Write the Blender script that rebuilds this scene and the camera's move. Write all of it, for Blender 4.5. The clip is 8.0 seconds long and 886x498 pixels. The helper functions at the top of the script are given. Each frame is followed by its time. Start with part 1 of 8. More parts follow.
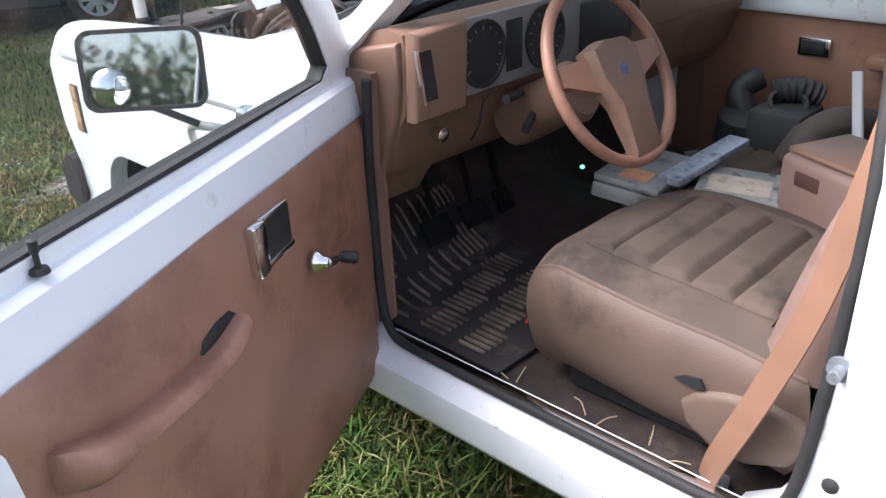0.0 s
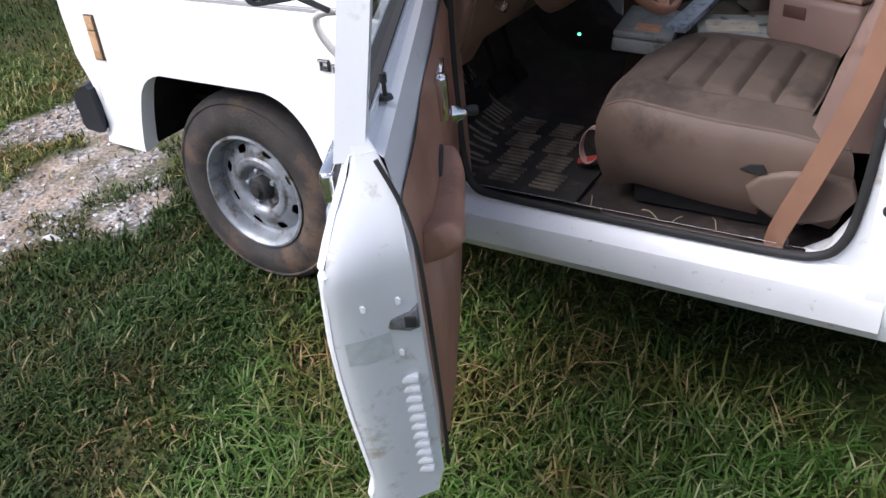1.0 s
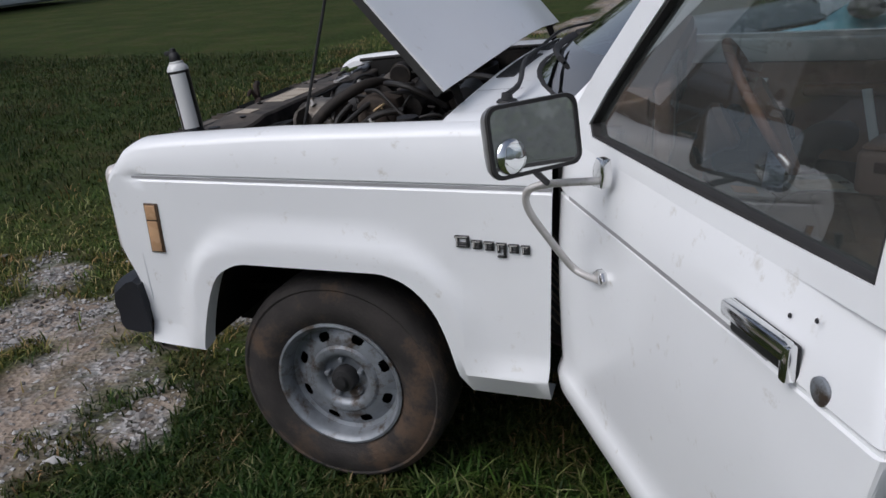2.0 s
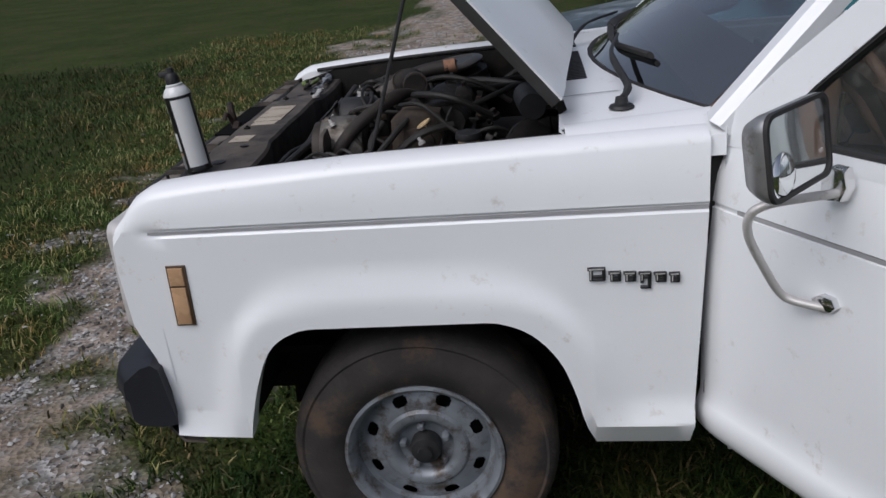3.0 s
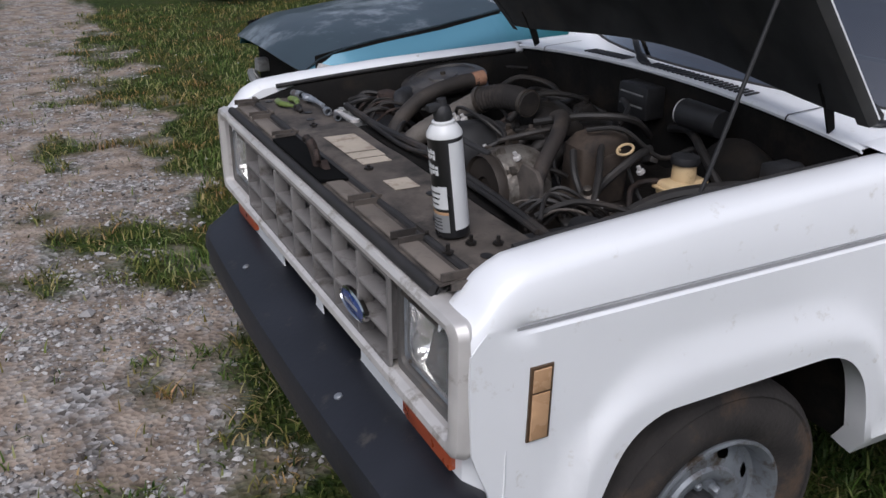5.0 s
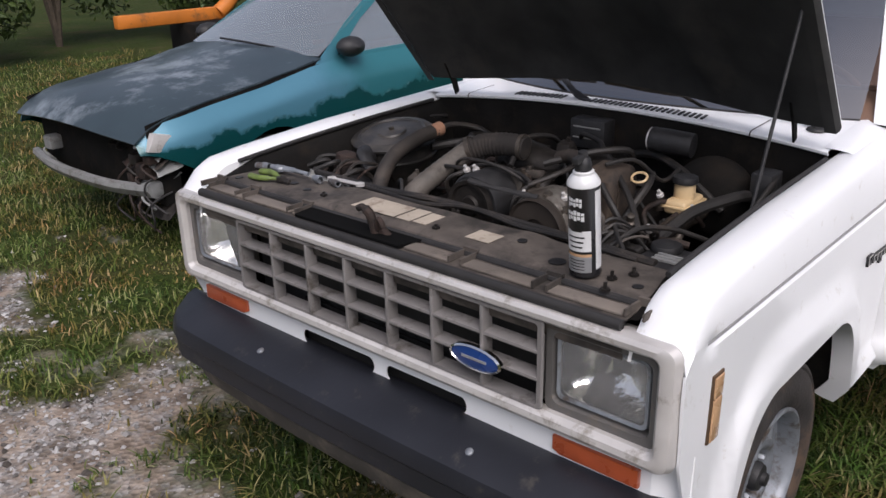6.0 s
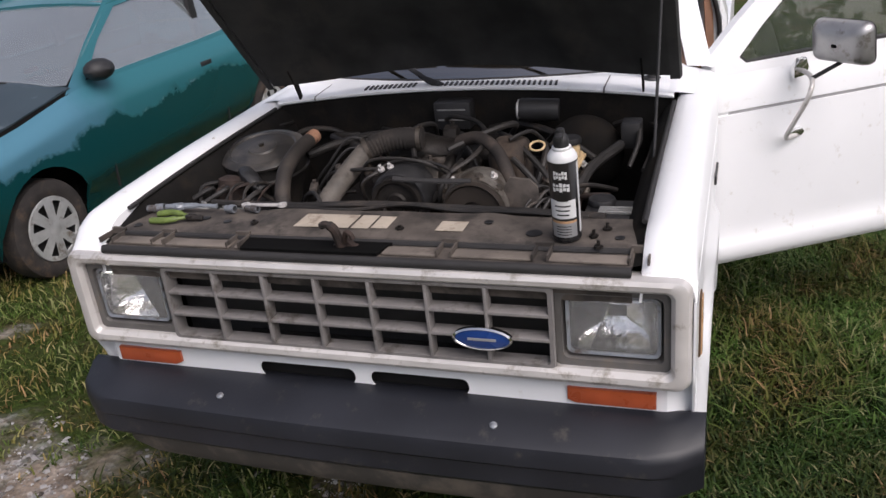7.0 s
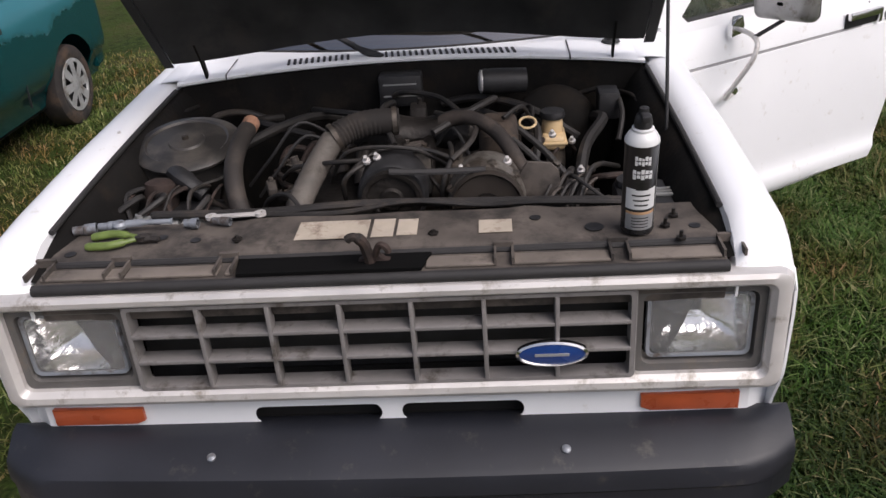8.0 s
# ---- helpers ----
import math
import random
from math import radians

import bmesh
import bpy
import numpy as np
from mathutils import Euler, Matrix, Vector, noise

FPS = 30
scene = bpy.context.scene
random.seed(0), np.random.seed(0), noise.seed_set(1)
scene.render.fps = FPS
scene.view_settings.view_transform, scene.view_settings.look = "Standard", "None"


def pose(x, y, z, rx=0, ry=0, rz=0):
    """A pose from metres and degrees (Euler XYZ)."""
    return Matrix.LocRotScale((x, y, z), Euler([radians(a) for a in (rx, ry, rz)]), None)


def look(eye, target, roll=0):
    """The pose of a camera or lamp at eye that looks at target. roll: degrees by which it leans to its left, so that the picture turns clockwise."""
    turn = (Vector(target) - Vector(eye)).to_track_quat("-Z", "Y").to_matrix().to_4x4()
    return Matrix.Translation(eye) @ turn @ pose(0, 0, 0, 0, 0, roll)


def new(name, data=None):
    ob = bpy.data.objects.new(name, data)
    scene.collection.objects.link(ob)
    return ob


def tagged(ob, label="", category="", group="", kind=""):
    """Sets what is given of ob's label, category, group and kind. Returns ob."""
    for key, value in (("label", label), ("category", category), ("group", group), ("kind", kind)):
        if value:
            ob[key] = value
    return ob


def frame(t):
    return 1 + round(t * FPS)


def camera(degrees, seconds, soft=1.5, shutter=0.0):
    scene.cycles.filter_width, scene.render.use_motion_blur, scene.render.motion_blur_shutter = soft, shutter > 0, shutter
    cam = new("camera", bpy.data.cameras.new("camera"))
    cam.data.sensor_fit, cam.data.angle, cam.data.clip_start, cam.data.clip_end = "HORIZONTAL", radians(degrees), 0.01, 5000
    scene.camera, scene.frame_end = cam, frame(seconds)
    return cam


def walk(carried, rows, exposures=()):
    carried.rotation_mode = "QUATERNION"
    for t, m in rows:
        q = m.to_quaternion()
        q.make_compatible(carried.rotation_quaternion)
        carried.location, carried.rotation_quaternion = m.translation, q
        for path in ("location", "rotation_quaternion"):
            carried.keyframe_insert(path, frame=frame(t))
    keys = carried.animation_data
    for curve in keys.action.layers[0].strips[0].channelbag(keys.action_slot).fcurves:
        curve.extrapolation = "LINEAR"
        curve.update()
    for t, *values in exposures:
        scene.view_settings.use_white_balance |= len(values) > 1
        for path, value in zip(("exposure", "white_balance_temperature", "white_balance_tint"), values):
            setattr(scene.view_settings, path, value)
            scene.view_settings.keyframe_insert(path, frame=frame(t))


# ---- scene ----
cam = camera(55.2, 8.0)
PATH = [
    (0, (2.144, -1.929, 1.584), (0.886, -0.645, 0.707), -2.2),
    (0.3, (2.205, -2.054, 1.563), (0.946, -0.883, 0.542), -6.9),
    (0.5, (2.181, -2.196, 1.565), (0.986, -0.983, 0.517), -2.4),
    (1, (1.94, -2.558, 1.61), (0.98, -1.148, 0.566), -5.8),
    (1.5, (1.551, -2.745, 1.615), (0.772, -1.077, 0.833), -6.8),
    (2, (1.116, -2.811, 1.625), (0.466, -1.058, 0.915), -4.2),
    (3.3, (0.056, -2.513, 1.633), (0.03, -0.664, 0.87), -4.5),
    (3.5, (-0.126, -2.476, 1.638), (0.005, -0.647, 0.839), -3.6),
    (4, (-0.451, -2.352, 1.672), (0.02, -0.612, 0.805), -6.2),
    (4.5, (-0.738, -2.05, 1.659), (-0.208, -0.33, 0.787), -1.9),
    (5, (-1.267, -1.888, 1.688), (-0.425, -0.258, 0.891), 0.5),
    (5.2, (-1.442, -1.836, 1.717), (-0.507, -0.249, 0.939), -3.1),
    (6.3, (-2.219, -1.288, 1.787), (-0.695, -0.214, 1.063), -1.1),
    (6.5, (-2.354, -1.228, 1.845), (-0.769, -0.275, 1.083), -3.1),
    (7, (-2.348, -0.909, 1.848), (-0.632, -0.259, 1.053), -6.3),
    (7.5, (-2.285, -0.596, 1.86), (-0.516, -0.144, 1.042), -5.7),
    (8, (-2.133, -0.254, 1.852), (-0.362, -0.124, 0.931), -4.2),
]
EXPOSURES = [(0, 2.05, 6250, 17), (0.5, 1.95, 6200, 17), (1, 1.1, 6150, 17), (1.3, 0.2, 6150, 16), (1.5, -0.25, 6150, 14), (2, -0.3, 6200, 13), (3.5, -0.38, 6200, 14), (4.2, -0.4, 5950, 11), (5, -0.1, 6150, 15), (6.5, 0.28, 6600, 18), (8, 0.32, 6650, 18)]
walk(cam, [(t, look(eye, target, roll)) for t, eye, target, roll in PATH], EXPOSURES)

# ---- light ----
world = bpy.data.worlds.new("overcast_sky")
world.use_nodes = True
scene.world = world
wn, wl = world.node_tree.nodes, world.node_tree.links
sky = wn.new("ShaderNodeTexSky")
sky.sky_type, sky.sun_disc = "NISHITA", False
sky.sun_elevation, sky.sun_rotation = radians(50), radians(219)
sky.dust_density, sky.ozone_density = 3.0, 1.0
sky_tone = wn.new("ShaderNodeHueSaturation")
sky_tone.inputs["Saturation"].default_value = 0.62
wl.new(sky.outputs[0], sky_tone.inputs["Color"])
wl.new(sky_tone.outputs[0], wn["Background"].inputs["Color"])
wn["Background"].inputs["Strength"].default_value = 0.110
sun = new("sun", bpy.data.lights.new("sun", "SUN"))
sun.data.energy, sun.data.angle, sun.data.color = 2.1, radians(50), (1.0, 0.99, 0.97)
sun.matrix_world = look((-2.6, -3.2, 5.0), (0, 0, 0))

# ---- materials ----
def material(name, col, rough=0.5, metal=0.0, var=0.12, scale=6.0, bump=0.0, bscale=60.0, col2=None, amount=0.0, dscale=3.0, spec=0.5, coat=0.0, rvar=0.1):
    """A surface with grain at one scale, stains of a second colour at another, and fine relief."""
    m = bpy.data.materials.new(name)
    m.use_nodes = True
    n, l = m.node_tree.nodes, m.node_tree.links
    b = n["Principled BSDF"]
    tc = n.new("ShaderNodeTexCoord")
    n1 = n.new("ShaderNodeTexNoise")
    n1.inputs["Scale"].default_value, n1.inputs["Detail"].default_value = scale, 6
    l.new(tc.outputs["Object"], n1.inputs["Vector"])
    r1 = n.new("ShaderNodeValToRGB")
    r1.color_ramp.elements[0].position, r1.color_ramp.elements[1].position = 0.3, 0.7
    lo, hi = [c * (1 - var) for c in col], [min(1, c * (1 + var)) for c in col]
    r1.color_ramp.elements[0].color, r1.color_ramp.elements[1].color = (*lo, 1), (*hi, 1)
    l.new(n1.outputs["Fac"], r1.inputs["Fac"])
    out = r1.outputs["Color"]
    if col2:
        n2 = n.new("ShaderNodeTexNoise")
        n2.inputs["Scale"].default_value, n2.inputs["Detail"].default_value, n2.inputs["Roughness"].default_value = dscale, 10, 0.7
        l.new(tc.outputs["Object"], n2.inputs["Vector"])
        r2 = n.new("ShaderNodeValToRGB")
        r2.color_ramp.elements[0].position, r2.color_ramp.elements[1].position = 0.62 - 0.3 * amount, 0.72 - 0.2 * amount
        l.new(n2.outputs["Fac"], r2.inputs["Fac"])
        mx = n.new("ShaderNodeMix")
        mx.data_type = "RGBA"
        l.new(r2.outputs["Color"], mx.inputs[0])
        l.new(out, mx.inputs[6])
        mx.inputs[7].default_value = (*col2, 1)
        out = mx.outputs[2]
    l.new(out, b.inputs["Base Color"])
    rr = n.new("ShaderNodeMapRange")
    rr.inputs["To Min"].default_value, rr.inputs["To Max"].default_value = max(0.02, rough - rvar), min(1, rough + rvar)
    l.new(n1.outputs["Fac"], rr.inputs["Value"])
    l.new(rr.outputs["Result"], b.inputs["Roughness"])
    b.inputs["Metallic"].default_value = metal
    b.inputs["Specular IOR Level"].default_value = spec
    b.inputs["Coat Weight"].default_value = coat
    if bump:
        n3 = n.new("ShaderNodeTexNoise")
        n3.inputs["Scale"].default_value, n3.inputs["Detail"].default_value = bscale, 4
        l.new(tc.outputs["Object"], n3.inputs["Vector"])
        bp = n.new("ShaderNodeBump")
        bp.inputs["Strength"].default_value, bp.inputs["Distance"].default_value = bump, 0.01
        l.new(n3.outputs["Fac"], bp.inputs["Height"])
        l.new(bp.outputs["Normal"], b.inputs["Normal"])
    return m


def glass_material(name, tint, rough=0.02, gloss=0.08):
    m = bpy.data.materials.new(name)
    m.use_nodes = True
    n, l = m.node_tree.nodes, m.node_tree.links
    n.remove(n["Principled BSDF"])
    tr, gl, mx, lw = n.new("ShaderNodeBsdfTransparent"), n.new("ShaderNodeBsdfGlossy"), n.new("ShaderNodeMixShader"), n.new("ShaderNodeLayerWeight")
    tr.inputs["Color"].default_value = (*tint, 1)
    gl.inputs["Roughness"].default_value = rough
    lw.inputs["Blend"].default_value = 0.5
    pw, ma = n.new("ShaderNodeMath"), n.new("ShaderNodeMath")
    pw.operation, ma.operation = "POWER", "MULTIPLY_ADD"
    pw.inputs[1].default_value, ma.inputs[1].default_value, ma.inputs[2].default_value = 4.0, 0.88, gloss
    l.new(lw.outputs["Facing"], pw.inputs[0]); l.new(pw.outputs[0], ma.inputs[0]); l.new(ma.outputs[0], mx.inputs[0])
    l.new(tr.outputs[0], mx.inputs[1]); l.new(gl.outputs[0], mx.inputs[2])
    l.new(mx.outputs[0], n["Material Output"].inputs["Surface"])
    return m


def filmed_glass(name, tint, rough, gloss, scatter=0.20, film=(0.85, 0.86, 0.86)):
    """Glass mixed with a diffuse film: flutes, haze, or sky reflection as colour."""
    m = glass_material(name, tint, rough, gloss)
    n, l = m.node_tree.nodes, m.node_tree.links
    out = n["Material Output"].inputs["Surface"]
    first = out.links[0].from_socket
    df, mx = n.new("ShaderNodeBsdfDiffuse"), n.new("ShaderNodeMixShader")
    df.inputs["Color"].default_value = (*film, 1)
    mx.inputs[0].default_value = scatter
    l.new(first, mx.inputs[1]); l.new(df.outputs[0], mx.inputs[2]); l.new(mx.outputs[0], out)
    return m


WHITE = material("white_paint", (0.83, 0.845, 0.86), 0.34, var=0.025, scale=2.5, col2=(0.66, 0.65, 0.62), amount=0.05, dscale=17, coat=0.3)
WHITE_IN = material("white_jamb_paint", (0.78, 0.80, 0.82), 0.42, var=0.05, scale=7, col2=(0.50, 0.46, 0.40), amount=0.16, dscale=14)
CHIPPED = material("chipped_white_paint", (0.80, 0.81, 0.82), 0.4, var=0.06, scale=5, col2=(0.16, 0.12, 0.09), amount=0.02, dscale=26, coat=0.15)
STRIPE = material("grey_stripe", (0.36, 0.36, 0.37), 0.5, var=0.2, scale=5)
BLACK = material("black_plastic", (0.018, 0.018, 0.019), 0.55, var=0.3, scale=30, bump=0.15, bscale=300)
RUBBER = material("black_rubber", (0.022, 0.021, 0.021), 0.7, var=0.25, scale=20)
BUMPER = material("faded_black_bumper", (0.013, 0.0145, 0.020), 0.50, var=0.25, scale=5, col2=(0.05, 0.046, 0.042), amount=0.12, dscale=12, bump=0.05)
TYRE = material("dusty_tyre_rubber", (0.030, 0.026, 0.024), 0.85, var=0.35, scale=14, col2=(0.085, 0.055, 0.036), amount=0.40, dscale=7, bump=0.3, bscale=90)
STEEL = material("grey_painted_steel", (0.23, 0.25, 0.275), 0.42, metal=0.35, var=0.22, scale=18, col2=(0.085, 0.066, 0.052), amount=0.42, dscale=16)
CHROME = material("chrome", (0.78, 0.78, 0.78), 0.14, metal=1.0, var=0.06, scale=20, rvar=0.06)
SATIN = material("dull_bright_trim", (0.60, 0.58, 0.56), 0.42, metal=0.3, var=0.1, scale=10, col2=(0.30, 0.27, 0.23), amount=0.22, dscale=14)
BEZEL = material("dark_headlight_bezel", (0.11, 0.105, 0.10), 0.55, var=0.2, scale=12, col2=(0.14, 0.12, 0.10), amount=0.3, dscale=12)
GRILLE = material("grey_grille_plastic", (0.20, 0.19, 0.185), 0.5, var=0.15, scale=12, col2=(0.08, 0.07, 0.06), amount=0.3, dscale=12)
AMBER = material("amber_lens", (0.52, 0.32, 0.18), 0.28, var=0.15, scale=20, coat=0.5)
ORANGE_LENS = material("dark_amber_lens", (0.42, 0.085, 0.03), 0.3, var=0.15, scale=16, coat=0.4)
BAY_DARK = material("grimy_black_bay", (0.008, 0.0075, 0.007), 0.85, var=0.4, scale=9, col2=(0.017, 0.0135, 0.0105), amount=0.35, dscale=6, bump=0.2, spec=0.15)
DUST = material("dusty_support_panel", (0.088, 0.074, 0.063), 0.75, var=0.35, scale=11, col2=(0.028, 0.024, 0.021), amount=0.55, dscale=8, bump=0.08)
ENGINE = material("oily_cast_metal", (0.024, 0.0205, 0.018), 0.55, metal=0.4, var=0.4, scale=16, col2=(0.016, 0.014, 0.012), amount=0.5, dscale=12, bump=0.3, bscale=70)
ALU = material("dull_cast_aluminium", (0.085, 0.074, 0.062), 0.5, metal=0.6, var=0.3, scale=18, col2=(0.10, 0.08, 0.065), amount=0.5, dscale=12, bump=0.25, bscale=80)
HOSE = material("perished_black_hose", (0.016, 0.0145, 0.0135), 0.6, var=0.3, scale=18, col2=(0.042, 0.034, 0.028), amount=0.35, dscale=8)
TAN = material("tan_vinyl", (0.30, 0.155, 0.104), 0.5, var=0.16, scale=7, col2=(0.20, 0.095, 0.063), amount=0.35, dscale=5, bump=0.1, bscale=260)
TAN_LT = material("tan_dash_plastic", (0.20, 0.118, 0.080), 0.5, var=0.1, scale=5, col2=(0.13, 0.075, 0.052), amount=0.2, dscale=5, bump=0.08, bscale=260)
PINK = material("faded_tan_vinyl", (0.205, 0.135, 0.112), 0.5, var=0.1, scale=6, col2=(0.15, 0.09, 0.07), amount=0.2, dscale=6, bump=0.08, bscale=260)
CLOTH = material("brown_seat_cloth", (0.076, 0.055, 0.043), 0.9, var=0.3, scale=6, col2=(0.036, 0.026, 0.020), amount=0.35, dscale=4, bump=0.3, bscale=420)
SEATSIDE = material("tan_seat_vinyl", (0.112, 0.074, 0.056), 0.6, var=0.22, scale=5, col2=(0.055, 0.036, 0.027), amount=0.25, dscale=4, bump=0.1, bscale=260)
CARPET = material("dirty_brown_carpet", (0.032, 0.022, 0.019), 0.95, var=0.4, scale=18, col2=(0.075, 0.052, 0.04), amount=0.3, dscale=7, bump=0.5, bscale=240)
MATMAT = material("black_floor_mat", (0.03, 0.027, 0.025), 0.75, var=0.3, scale=14, col2=(0.09, 0.07, 0.055), amount=0.3, dscale=9)
MATRIB = material("worn_tan_mat_rib", (0.17, 0.135, 0.102), 0.8, var=0.5, scale=16)
BELT = material("tan_belt_webbing", (0.21, 0.108, 0.066), 0.7, var=0.1, scale=10, bump=0.2, bscale=500)
GLASS = glass_material("clear_glass", (0.90, 0.93, 0.91))
MIRROR = material("mirror_glass", (0.80, 0.82, 0.82), 0.03, metal=1.0, var=0.02, rvar=0.01)
LAMPGLASS = filmed_glass("headlight_glass", (0.98, 0.98, 0.98), 0.05, 0.06, 0.15, (0.92, 0.93, 0.93))
REFLECTOR = material("headlight_reflector", (0.95, 0.95, 0.93), 0.16, metal=1.0, var=0.04, scale=25, rvar=0.08, bump=0.55, bscale=26)
BLUE = material("blue_enamel", (0.012, 0.045, 0.19), 0.25, var=0.1, coat=0.6)
STICKER = material("yellowed_paper_label", (0.42, 0.365, 0.295), 0.7, var=0.12, scale=20, col2=(0.22, 0.17, 0.13), amount=0.3, dscale=18)
TEAL_HOOD = material("peeling_dark_hood_paint", (0.028, 0.045, 0.055), 0.42, var=0.2, scale=4, col2=(0.19, 0.225, 0.25), amount=0.34, dscale=2.6, coat=0.2)
PLASTIC_GREY = material("grey_plastic", (0.22, 0.225, 0.22), 0.5, var=0.15, scale=15, col2=(0.10, 0.09, 0.08), amount=0.3, dscale=12)
TANK = material("aged_translucent_plastic", (0.62, 0.46, 0.26), 0.45, var=0.12, scale=14, col2=(0.38, 0.25, 0.12), amount=0.25, dscale=14)
CAN_BLACK = material("black_printed_tin", (0.012, 0.012, 0.013), 0.3, var=0.2, coat=0.3)
CAN_WHITE = material("white_printed_tin", (0.66, 0.67, 0.67), 0.35, var=0.04, coat=0.3)
CAN_GREY = material("silver_printed_tin", (0.42, 0.43, 0.44), 0.35, metal=0.5, var=0.1)
LIME = material("lime_green_plastic", (0.12, 0.17, 0.04), 0.45, var=0.3, scale=40)
SCREEN = glass_material("windscreen_glass", (0.34, 0.40, 0.41), 0.03, 0.45)
RED = material("red_plastic", (0.5, 0.06, 0.05), 0.45)
ORANGE_PAINT = material("orange_machine_paint", (0.55, 0.17, 0.02), 0.55, var=0.2, scale=3, col2=(0.22, 0.09, 0.03), amount=0.25, dscale=4)

# ---- mesh tools ----
def thing(name, label, category, group="", at=(0, 0, 0)):
    ob = new(name)
    ob.location = at
    bpy.context.view_layer.update()
    return tagged(ob, label, category, group)


def part(name, bm, mat, parent, label="", smooth=40, matrix=None):
    me = bpy.data.meshes.new(name)
    if matrix is not None:
        bm.transform(matrix)
    bmesh.ops.recalc_face_normals(bm, faces=bm.faces[:])
    bm.to_mesh(me)
    bm.free()
    for m in (mat if isinstance(mat, (list, tuple)) else (mat,)):
        me.materials.append(m)
    if smooth:
        me.shade_smooth()
        me.set_sharp_from_angle(angle=radians(smooth))
    ob = new(name, me)
    if parent is not None:
        ob.parent = parent
        base = parent
        off = Vector((0, 0, 0))
        while base is not None:
            off += base.location
            base = base.parent
        ob.location = -off
    if label:
        ob["label"] = label
    return ob


def box(bm, x0, x1, y0, y1, z0, z1, bev=0.0, seg=2, mi=0, m=None):
    g = bmesh.ops.create_cube(bm, size=1)
    vs = g["verts"]
    for v in vs:
        v.co = Vector(((x0 + x1) / 2 + v.co.x * (x1 - x0), (y0 + y1) / 2 + v.co.y * (y1 - y0), (z0 + z1) / 2 + v.co.z * (z1 - z0)))
    fs = list({f for v in vs for f in v.link_faces})
    for f in fs:
        f.material_index = mi
    if bev > 0:
        r = bmesh.ops.bevel(bm, geom=list({e for v in vs for e in v.link_edges}), offset=bev, segments=seg, affect="EDGES", profile=0.5)
        for f in r["faces"]:
            f.material_index = mi
        vs = list({v for f in r["faces"] for v in f.verts} | {v for v in vs if v.is_valid})
    if m is not None:
        bmesh.ops.transform(bm, matrix=m, verts=vs)
    return vs


def prism(bm, pts, axis, a, b, bev=0.0, mi=0, seg=2):
    """The outline pts, in the two other axes in their order, drawn out along axis from a to b."""
    def put(p, d):
        c = [p[0], p[1]]
        c.insert("xyz".index(axis), d)
        return bm.verts.new(c)
    lo, hi = [put(p, a) for p in pts], [put(p, b) for p in pts]
    n = len(pts)
    fs = [bm.faces.new(lo), bm.faces.new(hi)]
    fs += [bm.faces.new((lo[i], lo[(i + 1) % n], hi[(i + 1) % n], hi[i])) for i in range(n)]
    bmesh.ops.recalc_face_normals(bm, faces=fs)
    for f in fs:
        f.material_index = mi
    if bev > 0:
        es = list({e for f in fs[:2] for e in f.edges})
        r = bmesh.ops.bevel(bm, geom=es, offset=bev, segments=seg, affect="EDGES", profile=0.5)
        for f in r["faces"]:
            f.material_index = mi


def lathe(bm, profile, origin, axis, seg=32, mi=0, cap=False):
    """Turns the profile of (radius, along) round axis through origin."""
    axis = Vector(axis).normalized()
    side = axis.orthogonal().normalized()
    other = axis.cross(side)
    rings = []
    for r, h in profile:
        rings.append([bm.verts.new(Vector(origin) + axis * h + (side * math.cos(2 * math.pi * i / seg) + other * math.sin(2 * math.pi * i / seg)) * max(r, 1e-4)) for i in range(seg)])
    for a, b in zip(rings, rings[1:]):
        for i in range(seg):
            f = bm.faces.new((a[i], a[(i + 1) % seg], b[(i + 1) % seg], b[i]))
            f.material_index = mi
    if cap:
        for r in (rings[0], rings[-1]):
            bm.faces.new(r).material_index = mi


def rod(bm, p0, p1, r, seg=12, mi=0, r1=None):
    p0, p1 = Vector(p0), Vector(p1)
    lathe(bm, [(r, 0), (r if r1 is None else r1, (p1 - p0).length)], p0, p1 - p0, seg, mi, cap=True)


def smooth_line(pts, steps=6):
    pts = [Vector(p) for p in pts]
    out = []
    for i in range(len(pts) - 1):
        a, b, c, d = pts[max(0, i - 1)], pts[i], pts[i + 1], pts[min(len(pts) - 1, i + 2)]
        for k in range(steps):
            t = k / steps
            out.append(0.5 * ((2 * b) + (c - a) * t + (2 * a - 5 * b + 4 * c - d) * t * t + (3 * b - a - 3 * c + d) * t ** 3))
    return out + [pts[-1]]


def tube(bm, pts, r, seg=10, mi=0, steps=6, flat=1.0, ribs=0.0, closed=False):
    """A hose, wire or bar along a smooth line; flat squashes its section, ribs adds rings."""
    line = smooth_line(pts, steps) if steps > 1 else [Vector(p) for p in pts]
    rings, prev = [], None
    for i, p in enumerate(line):
        d = (line[min(i + 1, len(line) - 1)] - line[max(i - 1, 0)]).normalized()
        side = d.orthogonal().normalized() if prev is None else (prev - d * prev.dot(d)).normalized()
        prev = side
        up = d.cross(side)
        rr = (r[i * (len(r) - 1) // max(1, len(line) - 1)] if isinstance(r, (list, tuple)) else r) * (1 + (ribs if i % 2 else 0))
        rings.append([bm.verts.new(p + side * math.cos(2 * math.pi * k / seg) * rr + up * math.sin(2 * math.pi * k / seg) * rr * flat) for k in range(seg)])
    for a, b in zip(rings, rings[1:]):
        for k in range(seg):
            bm.faces.new((a[k], a[(k + 1) % seg], b[(k + 1) % seg], b[k])).material_index = mi
    if not closed:
        for ring in (rings[0], rings[-1]):
            bm.faces.new(ring).material_index = mi


